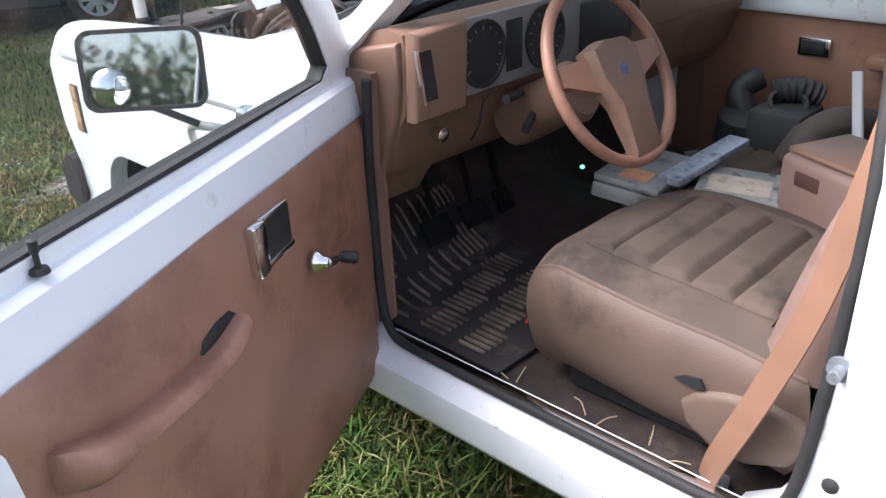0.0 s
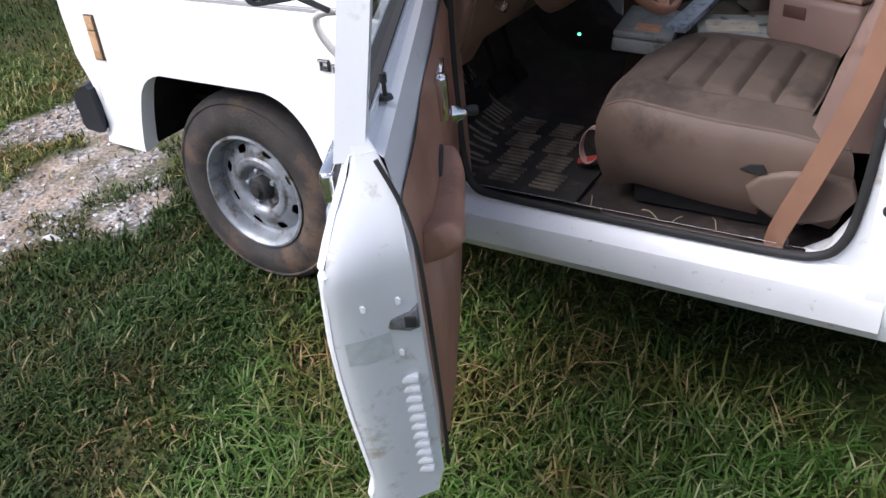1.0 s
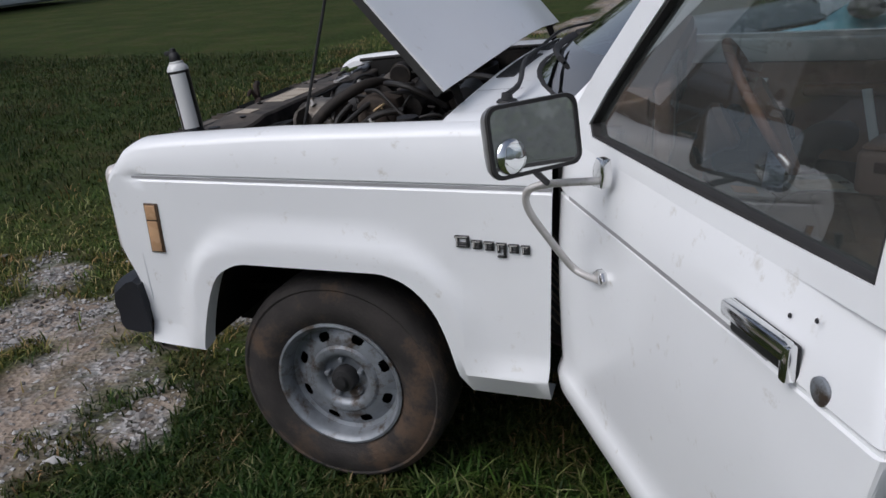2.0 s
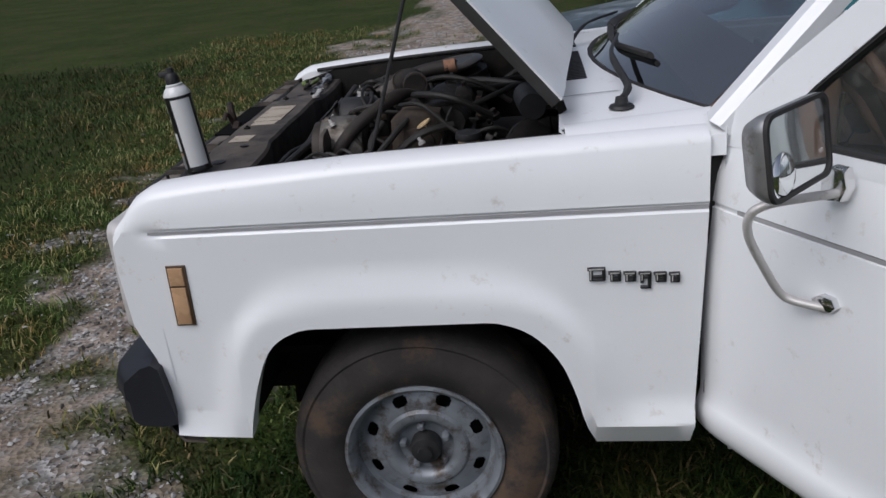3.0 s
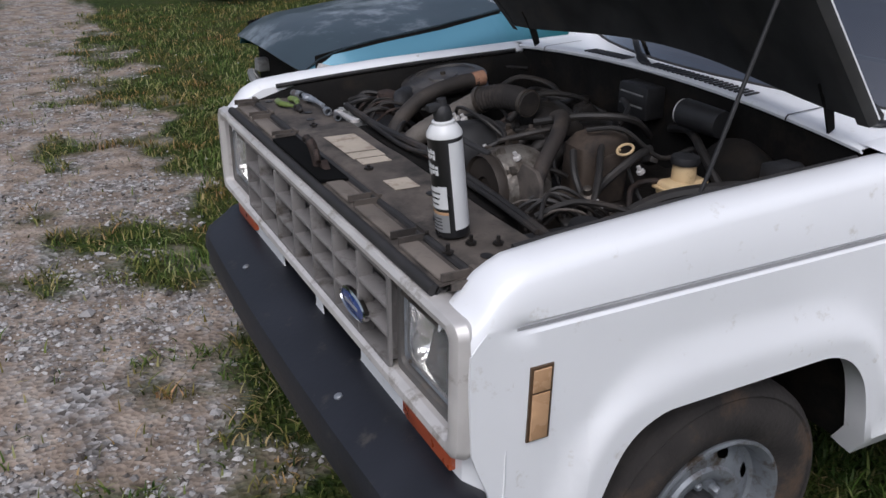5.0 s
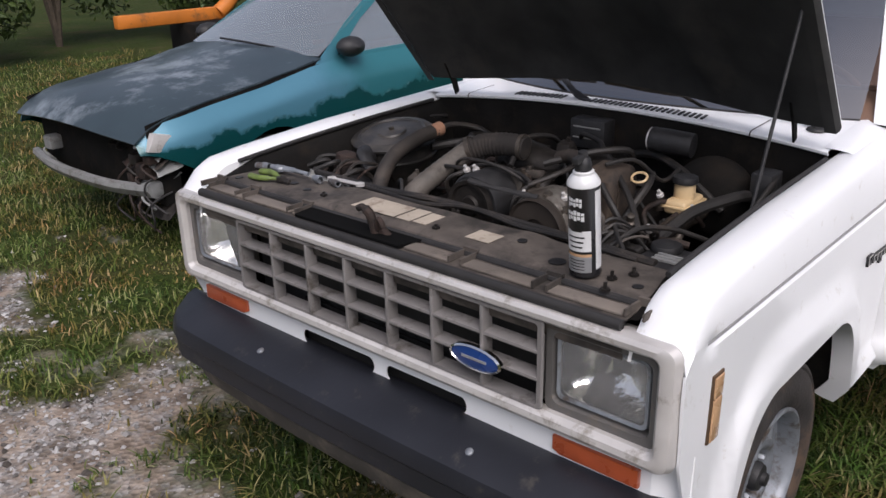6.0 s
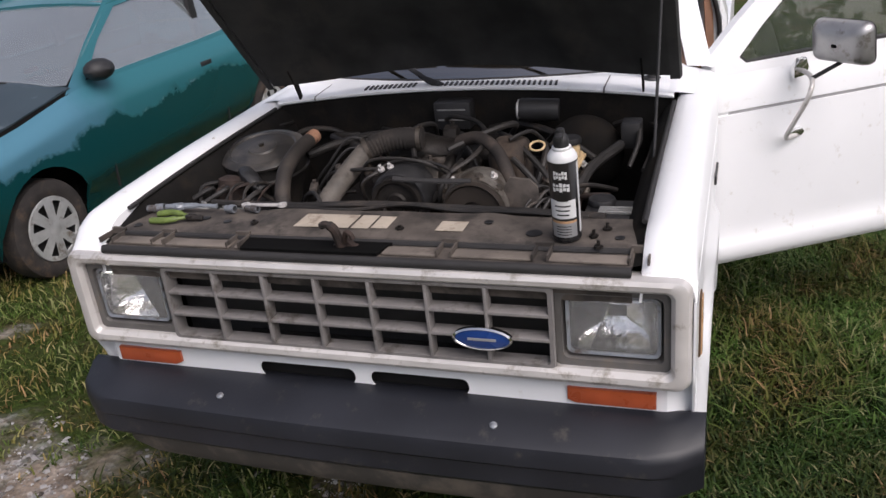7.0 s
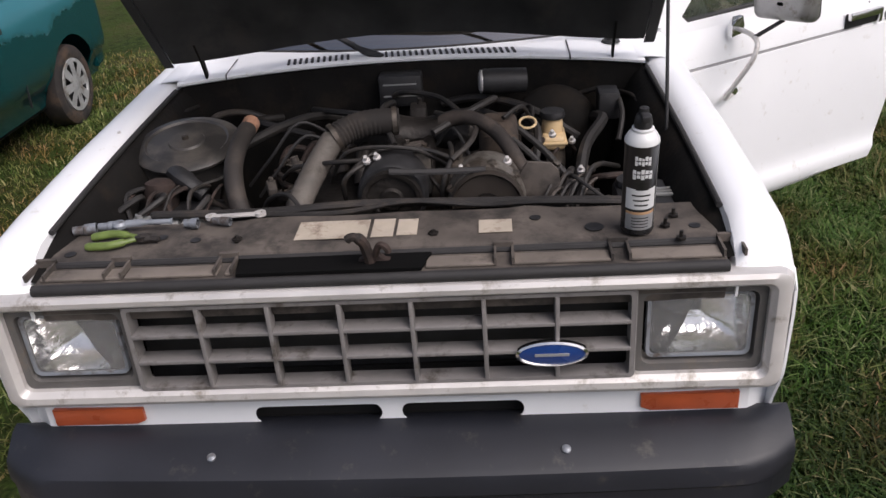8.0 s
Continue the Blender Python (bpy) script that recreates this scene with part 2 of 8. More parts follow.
def grid(bm, rows, mi=0, close=False):
    """A sheet through rows of points."""
    vs = [[bm.verts.new(p) for p in row] for row in rows]
    for a, b in zip(vs, vs[1:]):
        n = len(a)
        for i in range(n if close else n - 1):
            q = (a[i], a[(i + 1) % n], b[(i + 1) % n], b[i])
            bm.faces.new(q).material_index = mi
    return vs


def thicken(bm, t):
    bmesh.ops.recalc_face_normals(bm, faces=bm.faces[:])
    bmesh.ops.solidify(bm, geom=bm.faces[:], thickness=t)


def lerp(a, b, t):
    return a + (b - a) * t


def along(x, table):
    """The value at x of a line through (x, value) pairs."""
    for (x0, v0), (x1, v1) in zip(table, table[1:]):
        if x <= x1:
            return lerp(v0, v1, max(0, (x - x0) / (x1 - x0)))
    return table[-1][1]


def step(a, b, x):
    t = min(1, max(0, (x - a) / (b - a)))
    return t * t * (3 - 2 * t)


# ---- ground ----
def ground_height(x, y):
    return 0.022 * noise.noise(Vector((x * 0.7, y * 0.7, 3.1))) + 0.008 * noise.noise(Vector((x * 3.1, y * 3.1, 1.7)))


def gravel_at(x, y):
    """How bare the ground is: the drive across the truck's nose, with ragged edges."""
    n = noise.fractal(Vector((x * 1.1, y * 1.1, 5.0)), 1.0, 2.0, 5) * 0.8
    n += 0.55 * noise.noise(Vector((x * 4.3, y * 4.3, 7.7)))
    d = 0.92 - abs(x + 1.38 - 0.05 * max(0, y - 3)) * 0.92
    d -= 0.42 * math.exp(-((x + 0.60) / 0.34) ** 2 - ((y - 0.05) / 0.75) ** 2) + 0.30 * step(0.3, -0.6, y) + 0.25 * step(0.4, -0.5, y) * step(-1.5, -0.7, x) - 0.55 * math.exp(-((x + 0.78) / 0.28) ** 2 - ((y + 0.62) / 0.22) ** 2)
    return d + n


def ground_material():
    m = bpy.data.materials.new("grass_and_gravel")
    m.use_nodes = True
    n, l = m.node_tree.nodes, m.node_tree.links
    b = n["Principled BSDF"]
    b.inputs["Roughness"].default_value = 0.95
    b.inputs["Specular IOR Level"].default_value = 0.12
    tc = n.new("ShaderNodeTexCoord")
    at = n.new("ShaderNodeAttribute")
    at.attribute_name = "bare"

    def tex(scale, detail=8, rough=0.6):
        t = n.new("ShaderNodeTexNoise")
        t.inputs["Scale"].default_value, t.inputs["Detail"].default_value, t.inputs["Roughness"].default_value = scale, detail, rough
        l.new(tc.outputs["Object"], t.inputs["Vector"])
        return t.outputs["Fac"]

    def ramp(fac, stops):
        r = n.new("ShaderNodeValToRGB")
        while len(r.color_ramp.elements) < len(stops):
            r.color_ramp.elements.new(0.5)
        for e, (p, c) in zip(r.color_ramp.elements, stops):
            e.position, e.color = p, (*c, 1)
        l.new(fac, r.inputs["Fac"])
        return r.outputs["Color"]

    def mix(fac, a, c):
        x = n.new("ShaderNodeMix")
        x.data_type = "RGBA"
        l.new(fac, x.inputs[0]); l.new(a, x.inputs[6]); l.new(c, x.inputs[7])
        return x.outputs[2]

    grass = mix(ramp(tex(2.2, 10, 0.75), [(0.44, (0, 0, 0)), (0.60, (1, 1, 1))]), ramp(tex(40), [(0.3, (0.016, 0.029, 0.005)), (0.7, (0.050, 0.076, 0.015))]),
                ramp(tex(55), [(0.3, (0.030, 0.030, 0.011)), (0.7, (0.088, 0.076, 0.034))]))
    grass = mix(ramp(tex(0.8, 5, 0.65), [(0.42, (0, 0, 0)), (0.60, (1, 1, 1))]), grass, ramp(tex(14), [(0.35, (0.010, 0.020, 0.004)), (0.65, (0.042, 0.062, 0.014))]))
    vo = n.new("ShaderNodeTexVoronoi")
    vo.inputs["Scale"].default_value = 42
    l.new(tc.outputs["Object"], vo.inputs["Vector"])
    dirt = ramp(tex(6), [(0.3, (0.085, 0.062, 0.046)), (0.55, (0.31, 0.25, 0.20)), (0.75, (0.45, 0.39, 0.33))])
    stone = ramp(vo.outputs["Color"], [(0.2, (0.09, 0.082, 0.075)), (0.5, (0.23, 0.22, 0.21)), (0.85, (0.46, 0.45, 0.44))])
    bare = mix(ramp(tex(3.5, 10, 0.75), [(0.45, (0, 0, 0)), (0.60, (1, 1, 1))]), dirt, stone)
    add = n.new("ShaderNodeMath")
    add.operation = "MULTIPLY_ADD"
    l.new(tex(9, 10, 0.75), add.inputs[0])
    add.inputs[1].default_value = 0.9
    l.new(at.outputs["Fac"], add.inputs[2])
    mask = ramp(add.outputs[0], [(0.50, (0, 0, 0)), (0.95, (1, 1, 1))])
    l.new(mix(mask, grass, bare), b.inputs["Base Color"])
    bp = n.new("ShaderNodeBump")
    bp.inputs["Strength"].default_value, bp.inputs["Distance"].default_value = 0.6, 0.02
    l.new(vo.outputs["Distance"], bp.inputs["Height"])
    l.new(bp.outputs["Normal"], b.inputs["Normal"])
    return m


def make_ground():
    def ticks(lo, hi, fine):
        t = [lo + fine * i for i in range(int((hi - lo) / fine) + 1)]
        step_, a, b = fine, t[0], t[-1]
        while b < 400:
            step_ *= 1.35
            a, b = a - step_, b + step_
            t = [a] + t + [b]
        return t
    xs, ys = ticks(-5.5, 5.5, 0.1), ticks(-4.5, 9.0, 0.1)
    vs = [(x, y, ground_height(x, y)) for x in xs for y in ys]
    k = len(ys)
    fs = [(i * k + j, (i + 1) * k + j, (i + 1) * k + j + 1, i * k + j + 1) for i in range(len(xs) - 1) for j in range(k - 1)]
    me = bpy.data.meshes.new("ground")
    me.from_pydata(vs, [], fs)
    me.attributes.new("bare", "FLOAT", "POINT").data.foreach_set("value", [max(-1, min(1, gravel_at(v[0], v[1]))) for v in vs])
    me.shade_smooth()
    me.materials.append(ground_material())
    tagged(new("ground", me), "mown grass with a patchy gravel drive", "ground", kind="structure")


make_ground()

# ---- the pickup: body ----
truck = thing("pickup_truck", "old white pickup truck, hood up and driver door open, on grass", "truck")

ARCH = [(-0.420, 0.445), (-0.404, 0.515), (-0.376, 0.605), (-0.335, 0.692), (-0.275, 0.738), (-0.172, 0.762), (-0.02, 0.764), (0.10, 0.757),
        (0.21, 0.748), (0.288, 0.715), (0.349, 0.646), (0.384, 0.560), (0.405, 0.480), (0.435, 0.388)]
ARCH = [(p.x, p.z) for p in smooth_line([(x, 0, z) for x, z in ARCH], 4)]
TOP = [(-0.67, 1.020), (-0.652, 1.048), (-0.625, 1.078), (-0.58, 1.102), (-0.45, 1.115), (-0.1, 1.138), (0.4, 1.156), (0.69, 1.165)]
NOSE = [(0.40, -0.606), (0.55, -0.610), (0.66, -0.624), (0.76, -0.664), (0.92, -0.673), (1.0, -0.668), (1.03, -0.655), (1.2, -0.642)]



def arch_gap(x, z):
    return min((Vector((x - a, z - b)).length for a, b in ARCH_FINE))


ARCH_FINE = [(lerp(a[0], b[0], k / 6), lerp(a[1], b[1], k / 6)) for a, b in zip(ARCH, ARCH[1:]) for k in range(7)]


def fender_sheet(sign):
    """One wing: from the inner gutter over the shoulder and down the side, round the wheel arch."""
    bm = bmesh.new()
    xs = [-0.67, -0.66, -0.645, -0.625, -0.60, -0.57, -0.53, -0.49, -0.455] + [a[0] for a in ARCH[:1]]
    xs += [a[0] for a in ARCH[1:]] + [0.48, 0.53, 0.58, 0.63, 0.66, 0.682]
    rows = []
    for x in xs:
        top = along(x, TOP)
        low = along(x, ARCH)
        if x < ARCH[0][0]:
            low = lerp(0.462, 0.445, (x + 0.67) / 0.25)
        if x > ARCH[-1][0]:
            low = lerp(0.388, 0.382, (x - 0.435) / 0.25)
        sec = [(-0.716, top - 0.06), (-0.720, top - 0.020), (-0.731, top - 0.008), (-0.754, top - 0.002), (-0.785, top - 0.002), (-0.809, top - 0.007), (-0.823, top - 0.016),
               (-0.831, top - 0.030), (-0.836, min(top - 0.05, 1.03))]
        zs = [1.009, 1.003, 0.991, 0.985, 0.95, 0.91, 0.87, 0.83, 0.80, 0.775]
        zs += [lerp(0.765, low, k) for k in (0, 0.1, 0.2, 0.3, 0.4, 0.5, 0.6, 0.7, 0.785, 0.81, 1.0)]
        for z in zs:
            z = min(z, sec[-1][1] - 0.0015)
            y = -0.838
            if 0.990 < z < 1.004 and x > -0.60:
                y = -0.832
            g = arch_gap(x, z)
            swell = 1 - step(0.055, 0.115, g)
            swell = max(swell, 1 - step(0.455, 0.505, z)) if z < 0.56 else swell
            y -= 0.024 * swell
            y += 0.02 * max(0, (0.8 - z)) + 0.046 * max(0, (0.458 - z) / 0.075)
            sec.append((y, z))
        # lip turned in at the lower edge
        sec += [(sec[-1][0] + 0.03, low + 0.004), (sec[-1][0] + 0.06, low + 0.012)]
        row = []
        for y, z in sec:
            xx = x
            if x < -0.44:
                xx = lerp(along(z, NOSE), -0.44, (x + 0.67) / 0.23)
            if x > 0.5:
                xx -= 0.022 * max(0, 1.0 - z) / 0.6 * (x - 0.5) / 0.182
            row.append((xx, sign * -y if sign > 0 else y, z))
        rows.append(row)
    grid(bm, rows)
    thicken(bm, 0.006)
    return bm


def wheel_house(sign):
    bm = bmesh.new()
    rows = []
    for y in (0.80, 0.45):
        rows.append([(lerp(x, 0.0, -0.02), sign * y, z + 0.012) for x, z in ARCH])
    grid(bm, rows)
    vs = [bm.verts.new((x, sign * 0.45, z + 0.012)) for x, z in ARCH] + [bm.verts.new((0.44, sign * 0.45, 0.3)), bm.verts.new((-0.43, sign * 0.45, 0.3))]
    bm.faces.new(vs)
    return bm


MARKER_EDGE = material("marker_bezel", (0.07, 0.04, 0.02), 0.5)
for sign, side in ((-1, "driver"), (1, "passenger")):
    fender = part("front_fender", fender_sheet(sign), WHITE, truck, "white steel wing with a flared wheel arch", smooth=35)
    if sign < 0:
        driver_fender = fender
    part("wheel_house", wheel_house(sign), BAY_DARK, fender, "black inner wheel arch")
    bm = bmesh.new()
    prism(bm, [(-0.598, 0.9945), (0.681, 0.9935), (0.681, 1.0015), (-0.598, 1.0005)], "y", sign * 0.8315, sign * 0.8345)
    part("pinstripe", bm, STRIPE, fender, "thin grey body line")
    bm = bmesh.new()
    prism(bm, [(-0.553, 0.918), (-0.505, 0.918), (-0.507, 0.763), (-0.555, 0.763)], "y", sign * 0.834, sign * 0.843, bev=0.003)
    marker = part("side_marker", bm, MARKER_EDGE, fender, "amber side marker light in a dark frame")
    for za, zb in ((0.913, 0.868), (0.863, 0.768)):
        bm = bmesh.new()
        xa, xb = along(za, [(0.763, -0.550), (0.918, -0.548)]), along(zb, [(0.763, -0.550), (0.918, -0.548)])
        prism(bm, [(xa, za), (xa + 0.036, za), (xb + 0.036, zb), (xb, zb)], "y", sign * 0.840, sign * 0.8465, bev=0.002)
        part("amber_lens", bm, AMBER, marker, "amber lens")


def wheel_parts(sign, cx, parent_label):
    """Steel wheel with eight oval holes, hub cap and a dusty tyre."""
    cy, r = sign * 0.70, 0.345
    w = new("front_wheel")
    w.parent = truck
    w["label"] = parent_label
    ax = (0, sign, 0)
    bm = bmesh.new()
    prof = [(0.195, -0.09), (0.215, -0.098), (0.25, -0.105), (0.30, -0.105), (0.328, -0.095), (0.341, -0.075), (0.345, -0.05), (0.345, 0.05), (0.341, 0.072),
            (0.330, 0.090), (0.318, 0.097), (0.312, 0.094), (0.285, 0.105), (0.255, 0.108), (0.232, 0.104), (0.213, 0.094), (0.20, 0.086)]
    lathe(bm, prof, (cx, cy, 0.343), ax, 64)
    part("tyre", bm, TYRE, w, "dusty worn black tyre", smooth=30)
    bm = bmesh.new()
    seg = 64
    rim = [(0.198, 0.082), (0.206, 0.092), (0.206, 0.098), (0.198, 0.100), (0.190, 0.094), (0.184, 0.075), (0.180, 0.045), (0.168, 0.040)]
    lathe(bm, rim, (cx, cy, 0.343), ax, seg)
    disc_in = [(0.115, 0.058), (0.108, 0.066), (0.094, 0.068), (0.080, 0.060), (0.072, 0.040), (0.060, 0.036), (0.0, 0.036)]
    lathe(bm, disc_in, (cx, cy, 0.343), ax, seg)
    # the ring between, with its eight holes left open
    side = Vector(ax).orthogonal().normalized()
    other = Vector(ax).cross(side)
    NS, NR = 192, 12
    rows = []
    for k in range(NR + 1):
        t = k / NR
        r_, h = lerp(0.168, 0.115, t), 0.040 + 0.018 * math.sin(t * math.pi / 2)
        rows.append([Vector((cx, cy, 0.343)) + Vector(ax) * h + (side * math.cos(2 * math.pi * i / NS) + other * math.sin(2 * math.pi * i / NS)) * r_ for i in range(NS)])
    vs = [[bm.verts.new(p) for p in row] for row in rows]
    for j in range(NR):
        for i in range(NS):
            if ((i % 24 - 11.5) / 4.3) ** 2 + ((j - 4.6) / 3.2) ** 2 > 1:
                bm.faces.new((vs[j][i], vs[j][(i + 1) % NS], vs[j + 1][(i + 1) % NS], vs[j + 1][i]))
    part("rim", bm, STEEL, w, "grey painted steel wheel rim", smooth=40)
    bm = bmesh.new()
    lathe(bm, [(0.17, -0.02), (0.16, -0.02), (0.0, -0.02)], (cx, cy, 0.343), ax, 32)
    lathe(bm, [(0.040, 0.030), (0.042, 0.062), (0.036, 0.075), (0.020, 0.078), (0.018, 0.090), (0.0, 0.092)], (cx, cy, 0.343), ax, 24)
    part("hub", bm, BLACK, w, "dark greasy hub")
    for k in range(5):
        bm = bmesh.new()
        a = 2 * math.pi * k / 5 + 0.3
        c = Vector((cx, cy, 0.343)) + (side * math.cos(a) + other * math.sin(a)) * 0.060
        lathe(bm, [(0.011, 0.03), (0.011, 0.055), (0.007, 0.060), (0.0, 0.060)], c, ax, 6)
        part("lug_nut", bm, STEEL, w)
    return w


wheel_parts(-1, 0.0, "steel wheel with a dusty tyre in the grass")
wheel_parts(1, 0.0, "steel wheel with a dusty tyre in the grass")

# cowl, windscreen, cab shell
def cowl_edge(f):
    return 0.372 + 0.018 * f, 1.157 + 0.038 * f


def cowl_z(x, f):
    x0, z0 = cowl_edge(f)
    return lerp(z0, 1.178 + 0.016 * f, (x - x0) / (glass_foot(f) - x0))


def glass_foot(f):
    return 0.702 - 0.205 * f


def cowl():
    bm = bmesh.new()
    rows = []
    ys = [-0.71 + 1.42 * i / 28 for i in range(29)]
    for y in ys:
        f = 1 - (y / 0.71) ** 2
        x0, z0 = cowl_edge(f)
        rows.append([(x0 + 0.010, y, z0 - 0.016), (x0 + 0.002, y, z0 - 0.012), (x0, y, z0 - 0.005), (x0 + 0.006, y, z0)] + [(x, y, cowl_z(x, f)) for x in [lerp(x0, glass_foot(f), k) for k in (0.2, 0.45, 0.7, 0.9, 1.0)]])
    grid(bm, rows)
    thicken(bm, 0.005)
    return bm


cowl_panel = part("cowl_panel", cowl(), WHITE, truck, "white cowl panel below the windscreen")
for k in range(36):
    y = 0.365 - 0.0185 * k - (0.10 if k > 10 else 0)
    if y < -0.335:
        continue
    f = 1 - (y / 0.71) ** 2
    bm = bmesh.new()
    prism(bm, [(0.408, y - 0.0045), (0.408, y + 0.0035), (0.462, y + 0.0105), (0.462, y + 0.0025)], "z", 1.160, cowl_z(0.435, f) + 0.0035)
    part("air_slot", bm, BLACK, cowl_panel, smooth=0)
for y in (-0.49, 0.555):
    f = 1 - (y / 0.71) ** 2
    x0, z0 = cowl_edge(f)
    bm = bmesh.new()
    grid(bm, [[(x, y - 0.0022, z), (x, y + 0.0022, z)] for x, z in ((x0 - 0.0015, z0 - 0.012), (x0 - 0.0015, z0 - 0.004), (x0 + 0.005, z0 + 0.0024), (0.45, cowl_z(0.45, f) + 0.003), (0.53, cowl_z(0.53, f) + 0.003))])
    part("panel_seam", bm, BLACK, cowl_panel, "dark seam across the cowl", smooth=0)
# A-pillars, roof, back of the cab
def pillar(pts, r, flat=0.6):
    bm = bmesh.new()
    tube(bm, pts, r, 10, flat=flat)
    return bm


for sign in (-1, 1):
    bm = bmesh.new()
    rows = []
    for k in range(9):
        t = k / 8
        x, y, z = lerp(0.672, 1.13, t), lerp(0.815, 0.665, t), lerp(1.160, 1.615, t)
        rows.append([(x + 0.020, sign * (y - 0.085), z + 0.016), (x + 0.012, sign * (y - 0.020), z + 0.014), (x + 0.030, sign * y, z + 0.004), (x + 0.055, sign * (y - 0.010), z - 0.02), (x + 0.06, sign * (y - 0.070), z - 0.02)])
    grid(bm, rows, close=True)
    part("windscreen_pillar", bm, WHITE, truck, smooth=30)
bm = bmesh.new()
rows = []
for i in range(13):
    y = -0.70 + 1.40 * i / 12
    f = 1 - (y / 0.70) ** 2
    rows.append([(lerp(glass_foot(f) - 0.003, 1.165 - 0.05 * f, k), y * lerp(0.985, 0.88, k), lerp(1.174 + 0.016 * f, 1.61, k) + 0.05 * f * k * (1 - k)) for k in (0, 0.2, 0.4, 0.6, 0.8, 1)])
grid(bm, rows)
windscreen = part("windscreen", bm, SCREEN, truck, "windscreen glass")
bm = bmesh.new()
tube(bm, [r[0] for r in rows], 0.009, 8, steps=1)
part("windscreen_seal", bm, RUBBER, windscreen, "black rubber windscreen seal")
# Added filler, coloured dark so the gap below the glass looks unlit.
bm = bmesh.new()
grid(bm, [[(r[0][0] + 0.012, r[0][1] * 0.97, r[0][2] - 0.012), (0.725, r[0][1] * 0.97, 1.160), (0.80, r[0][1] * 0.97, 1.150)] for r in rows])
thicken(bm, 0.01)
part("dash_shelf", bm, material("dark_dash_filler", (0.024, 0.022, 0.021), 0.8, var=0.3, scale=12, col2=(0.06, 0.052, 0.045), amount=0.3, dscale=9), truck, "added dark filler sheet behind the windscreen")
# the cowl's outer corners under the pillar feet
for sign in (-1, 1):
    bm = bmesh.new()
    grid(bm, [[(x, sign * 0.690, cowl_z(x, 0.05)), (x, sign * 0.711, cowl_z(x, 0.0) + 0.0035), (x, sign * 0.732, lerp(cowl_z(x, 0.0), along(x, TOP), 0.6) + 0.004), (x, sign * 0.762, along(x, TOP) + 0.002), (x, sign * 0.812, along(x, TOP) - (0.016 if x > 0.69 else 0.020)), (x, sign * 0.822, along(x, TOP) - 0.06)] for x in (0.384, 0.42, 0.50, 0.58, 0.64, 0.68, 0.70, 0.716)])
    grid(bm, [[(0.716, sign * 0.690, z), (0.716, sign * 0.822, z)] for z in (1.165, 1.13, 1.06)])
    part("cowl_corner", bm, WHITE, truck, "white corner of the cowl below the windscreen pillar")
bm = bmesh.new()
rows = []
for i in range(11):
    y = -0.66 + 1.32 * i / 10
    f = 1 - (y / 0.66) ** 2
    rows.append([(1.14, y, 1.60 + 0.012 * f), (1.4, y, 1.635 + 0.02 * f), (1.75, y, 1.64 + 0.02 * f), (2.02, y, 1.61 + 0.012 * f)])
grid(bm, rows)
thicken(bm, 0.03)
part("roof", bm, WHITE, truck, "white cab roof")
bm = bmesh.new()
prism(bm, [(-0.82, 0.50), (0.82, 0.50), (0.83, 1.12), (0.66, 1.61), (-0.66, 1.61), (-0.83, 1.12)], "x", 2.06, 2.09)
part("cab_back", bm, WHITE, truck, "white rear wall of the cab")
# rear corner of the cab behind each door, rocker sills
for sign in (-1, 1):
    bm = bmesh.new()
    rows = []
    for x in (1.845, 1.86, 1.88, 2.0, 2.085, 2.09):
        e = 0.02 if x in (1.845,) else 0
        rows.append([(x, sign * (0.69 - e * 0), 1.60), (x, sign * (0.835 - e), 1.14), (x, sign * (0.842 - e), 0.95), (x, sign * (0.842 - e), 0.60), (x, sign * (0.862 - e), 0.56), (x, sign * (0.862 - e), 0.45), (x, sign * (0.835 - e), 0.375)])
    grid(bm, rows)
    thicken(bm, 0.03)
    part("cab_corner", bm, WHITE, truck, "white body panel behind the door opening", smooth=35)
    bm = bmesh.new()
    prism(bm, [(sign * 0.775, 0.535), (sign * 0.800, 0.533), (sign * 0.808, 0.525), (sign * 0.835, 0.500), (sign * 0.862, 0.490), (sign * 0.866, 0.47), (sign * 0.862, 0.410), (sign * 0.835, 0.375), (sign * 0.76, 0.37)], "x", 0.745, 1.90)
    rocker = part("rocker_panel", bm, CHIPPED, truck, "scuffed white door sill", smooth=30)
    bm = bmesh.new()
    box(bm, 0.86, 1.72, sign * 0.795 - 0.012, sign * 0.795 + 0.012, 0.534, 0.540, 0.002)
    part("scuff_plate", bm, CHROME, rocker, "bright metal scuff plate")
# bed behind the cab
for sign in (-1, 1):
    bm = bmesh.new()
    prism(bm, [(2.13, 0.42), (2.62, 0.44), (2.66, 0.60), (2.80, 0.73), (3.10, 0.73), (3.25, 0.60), (3.30, 0.44), (3.95, 0.46), (3.95, 1.06), (2.13, 1.06)], "y", sign * 0.80, sign * 0.845, bev=0.008)
    part("bed_side", bm, WHITE, truck, "white side of the load bed")
bm = bmesh.new()
box(bm, 2.13, 3.95, -0.80, 0.80, 0.55, 0.60)
box(bm, 2.13, 2.16, -0.80, 0.80, 0.60, 1.05)
box(bm, 3.92, 3.95, -0.80, 0.80, 0.60, 1.05)
part("bed_floor", bm, WHITE, truck, "white load bed")
for sign in (-1, 1):
    wheel_parts(sign, 2.74 + 0.21, "steel wheel with a dusty tyre in the grass").name = "rear_wheel"
# underside
bm = bmesh.new()
for s in (-1, 1):
    box(bm, -0.55, 3.9, s * 0.42 - 0.04, s * 0.42 + 0.04, 0.36, 0.48, 0.005)
box(bm, -0.05, 0.05, -0.6, 0.6, 0.28, 0.36, 0.01)
box(bm, 2.90, 3.0, -0.6, 0.6, 0.28, 0.36, 0.01)
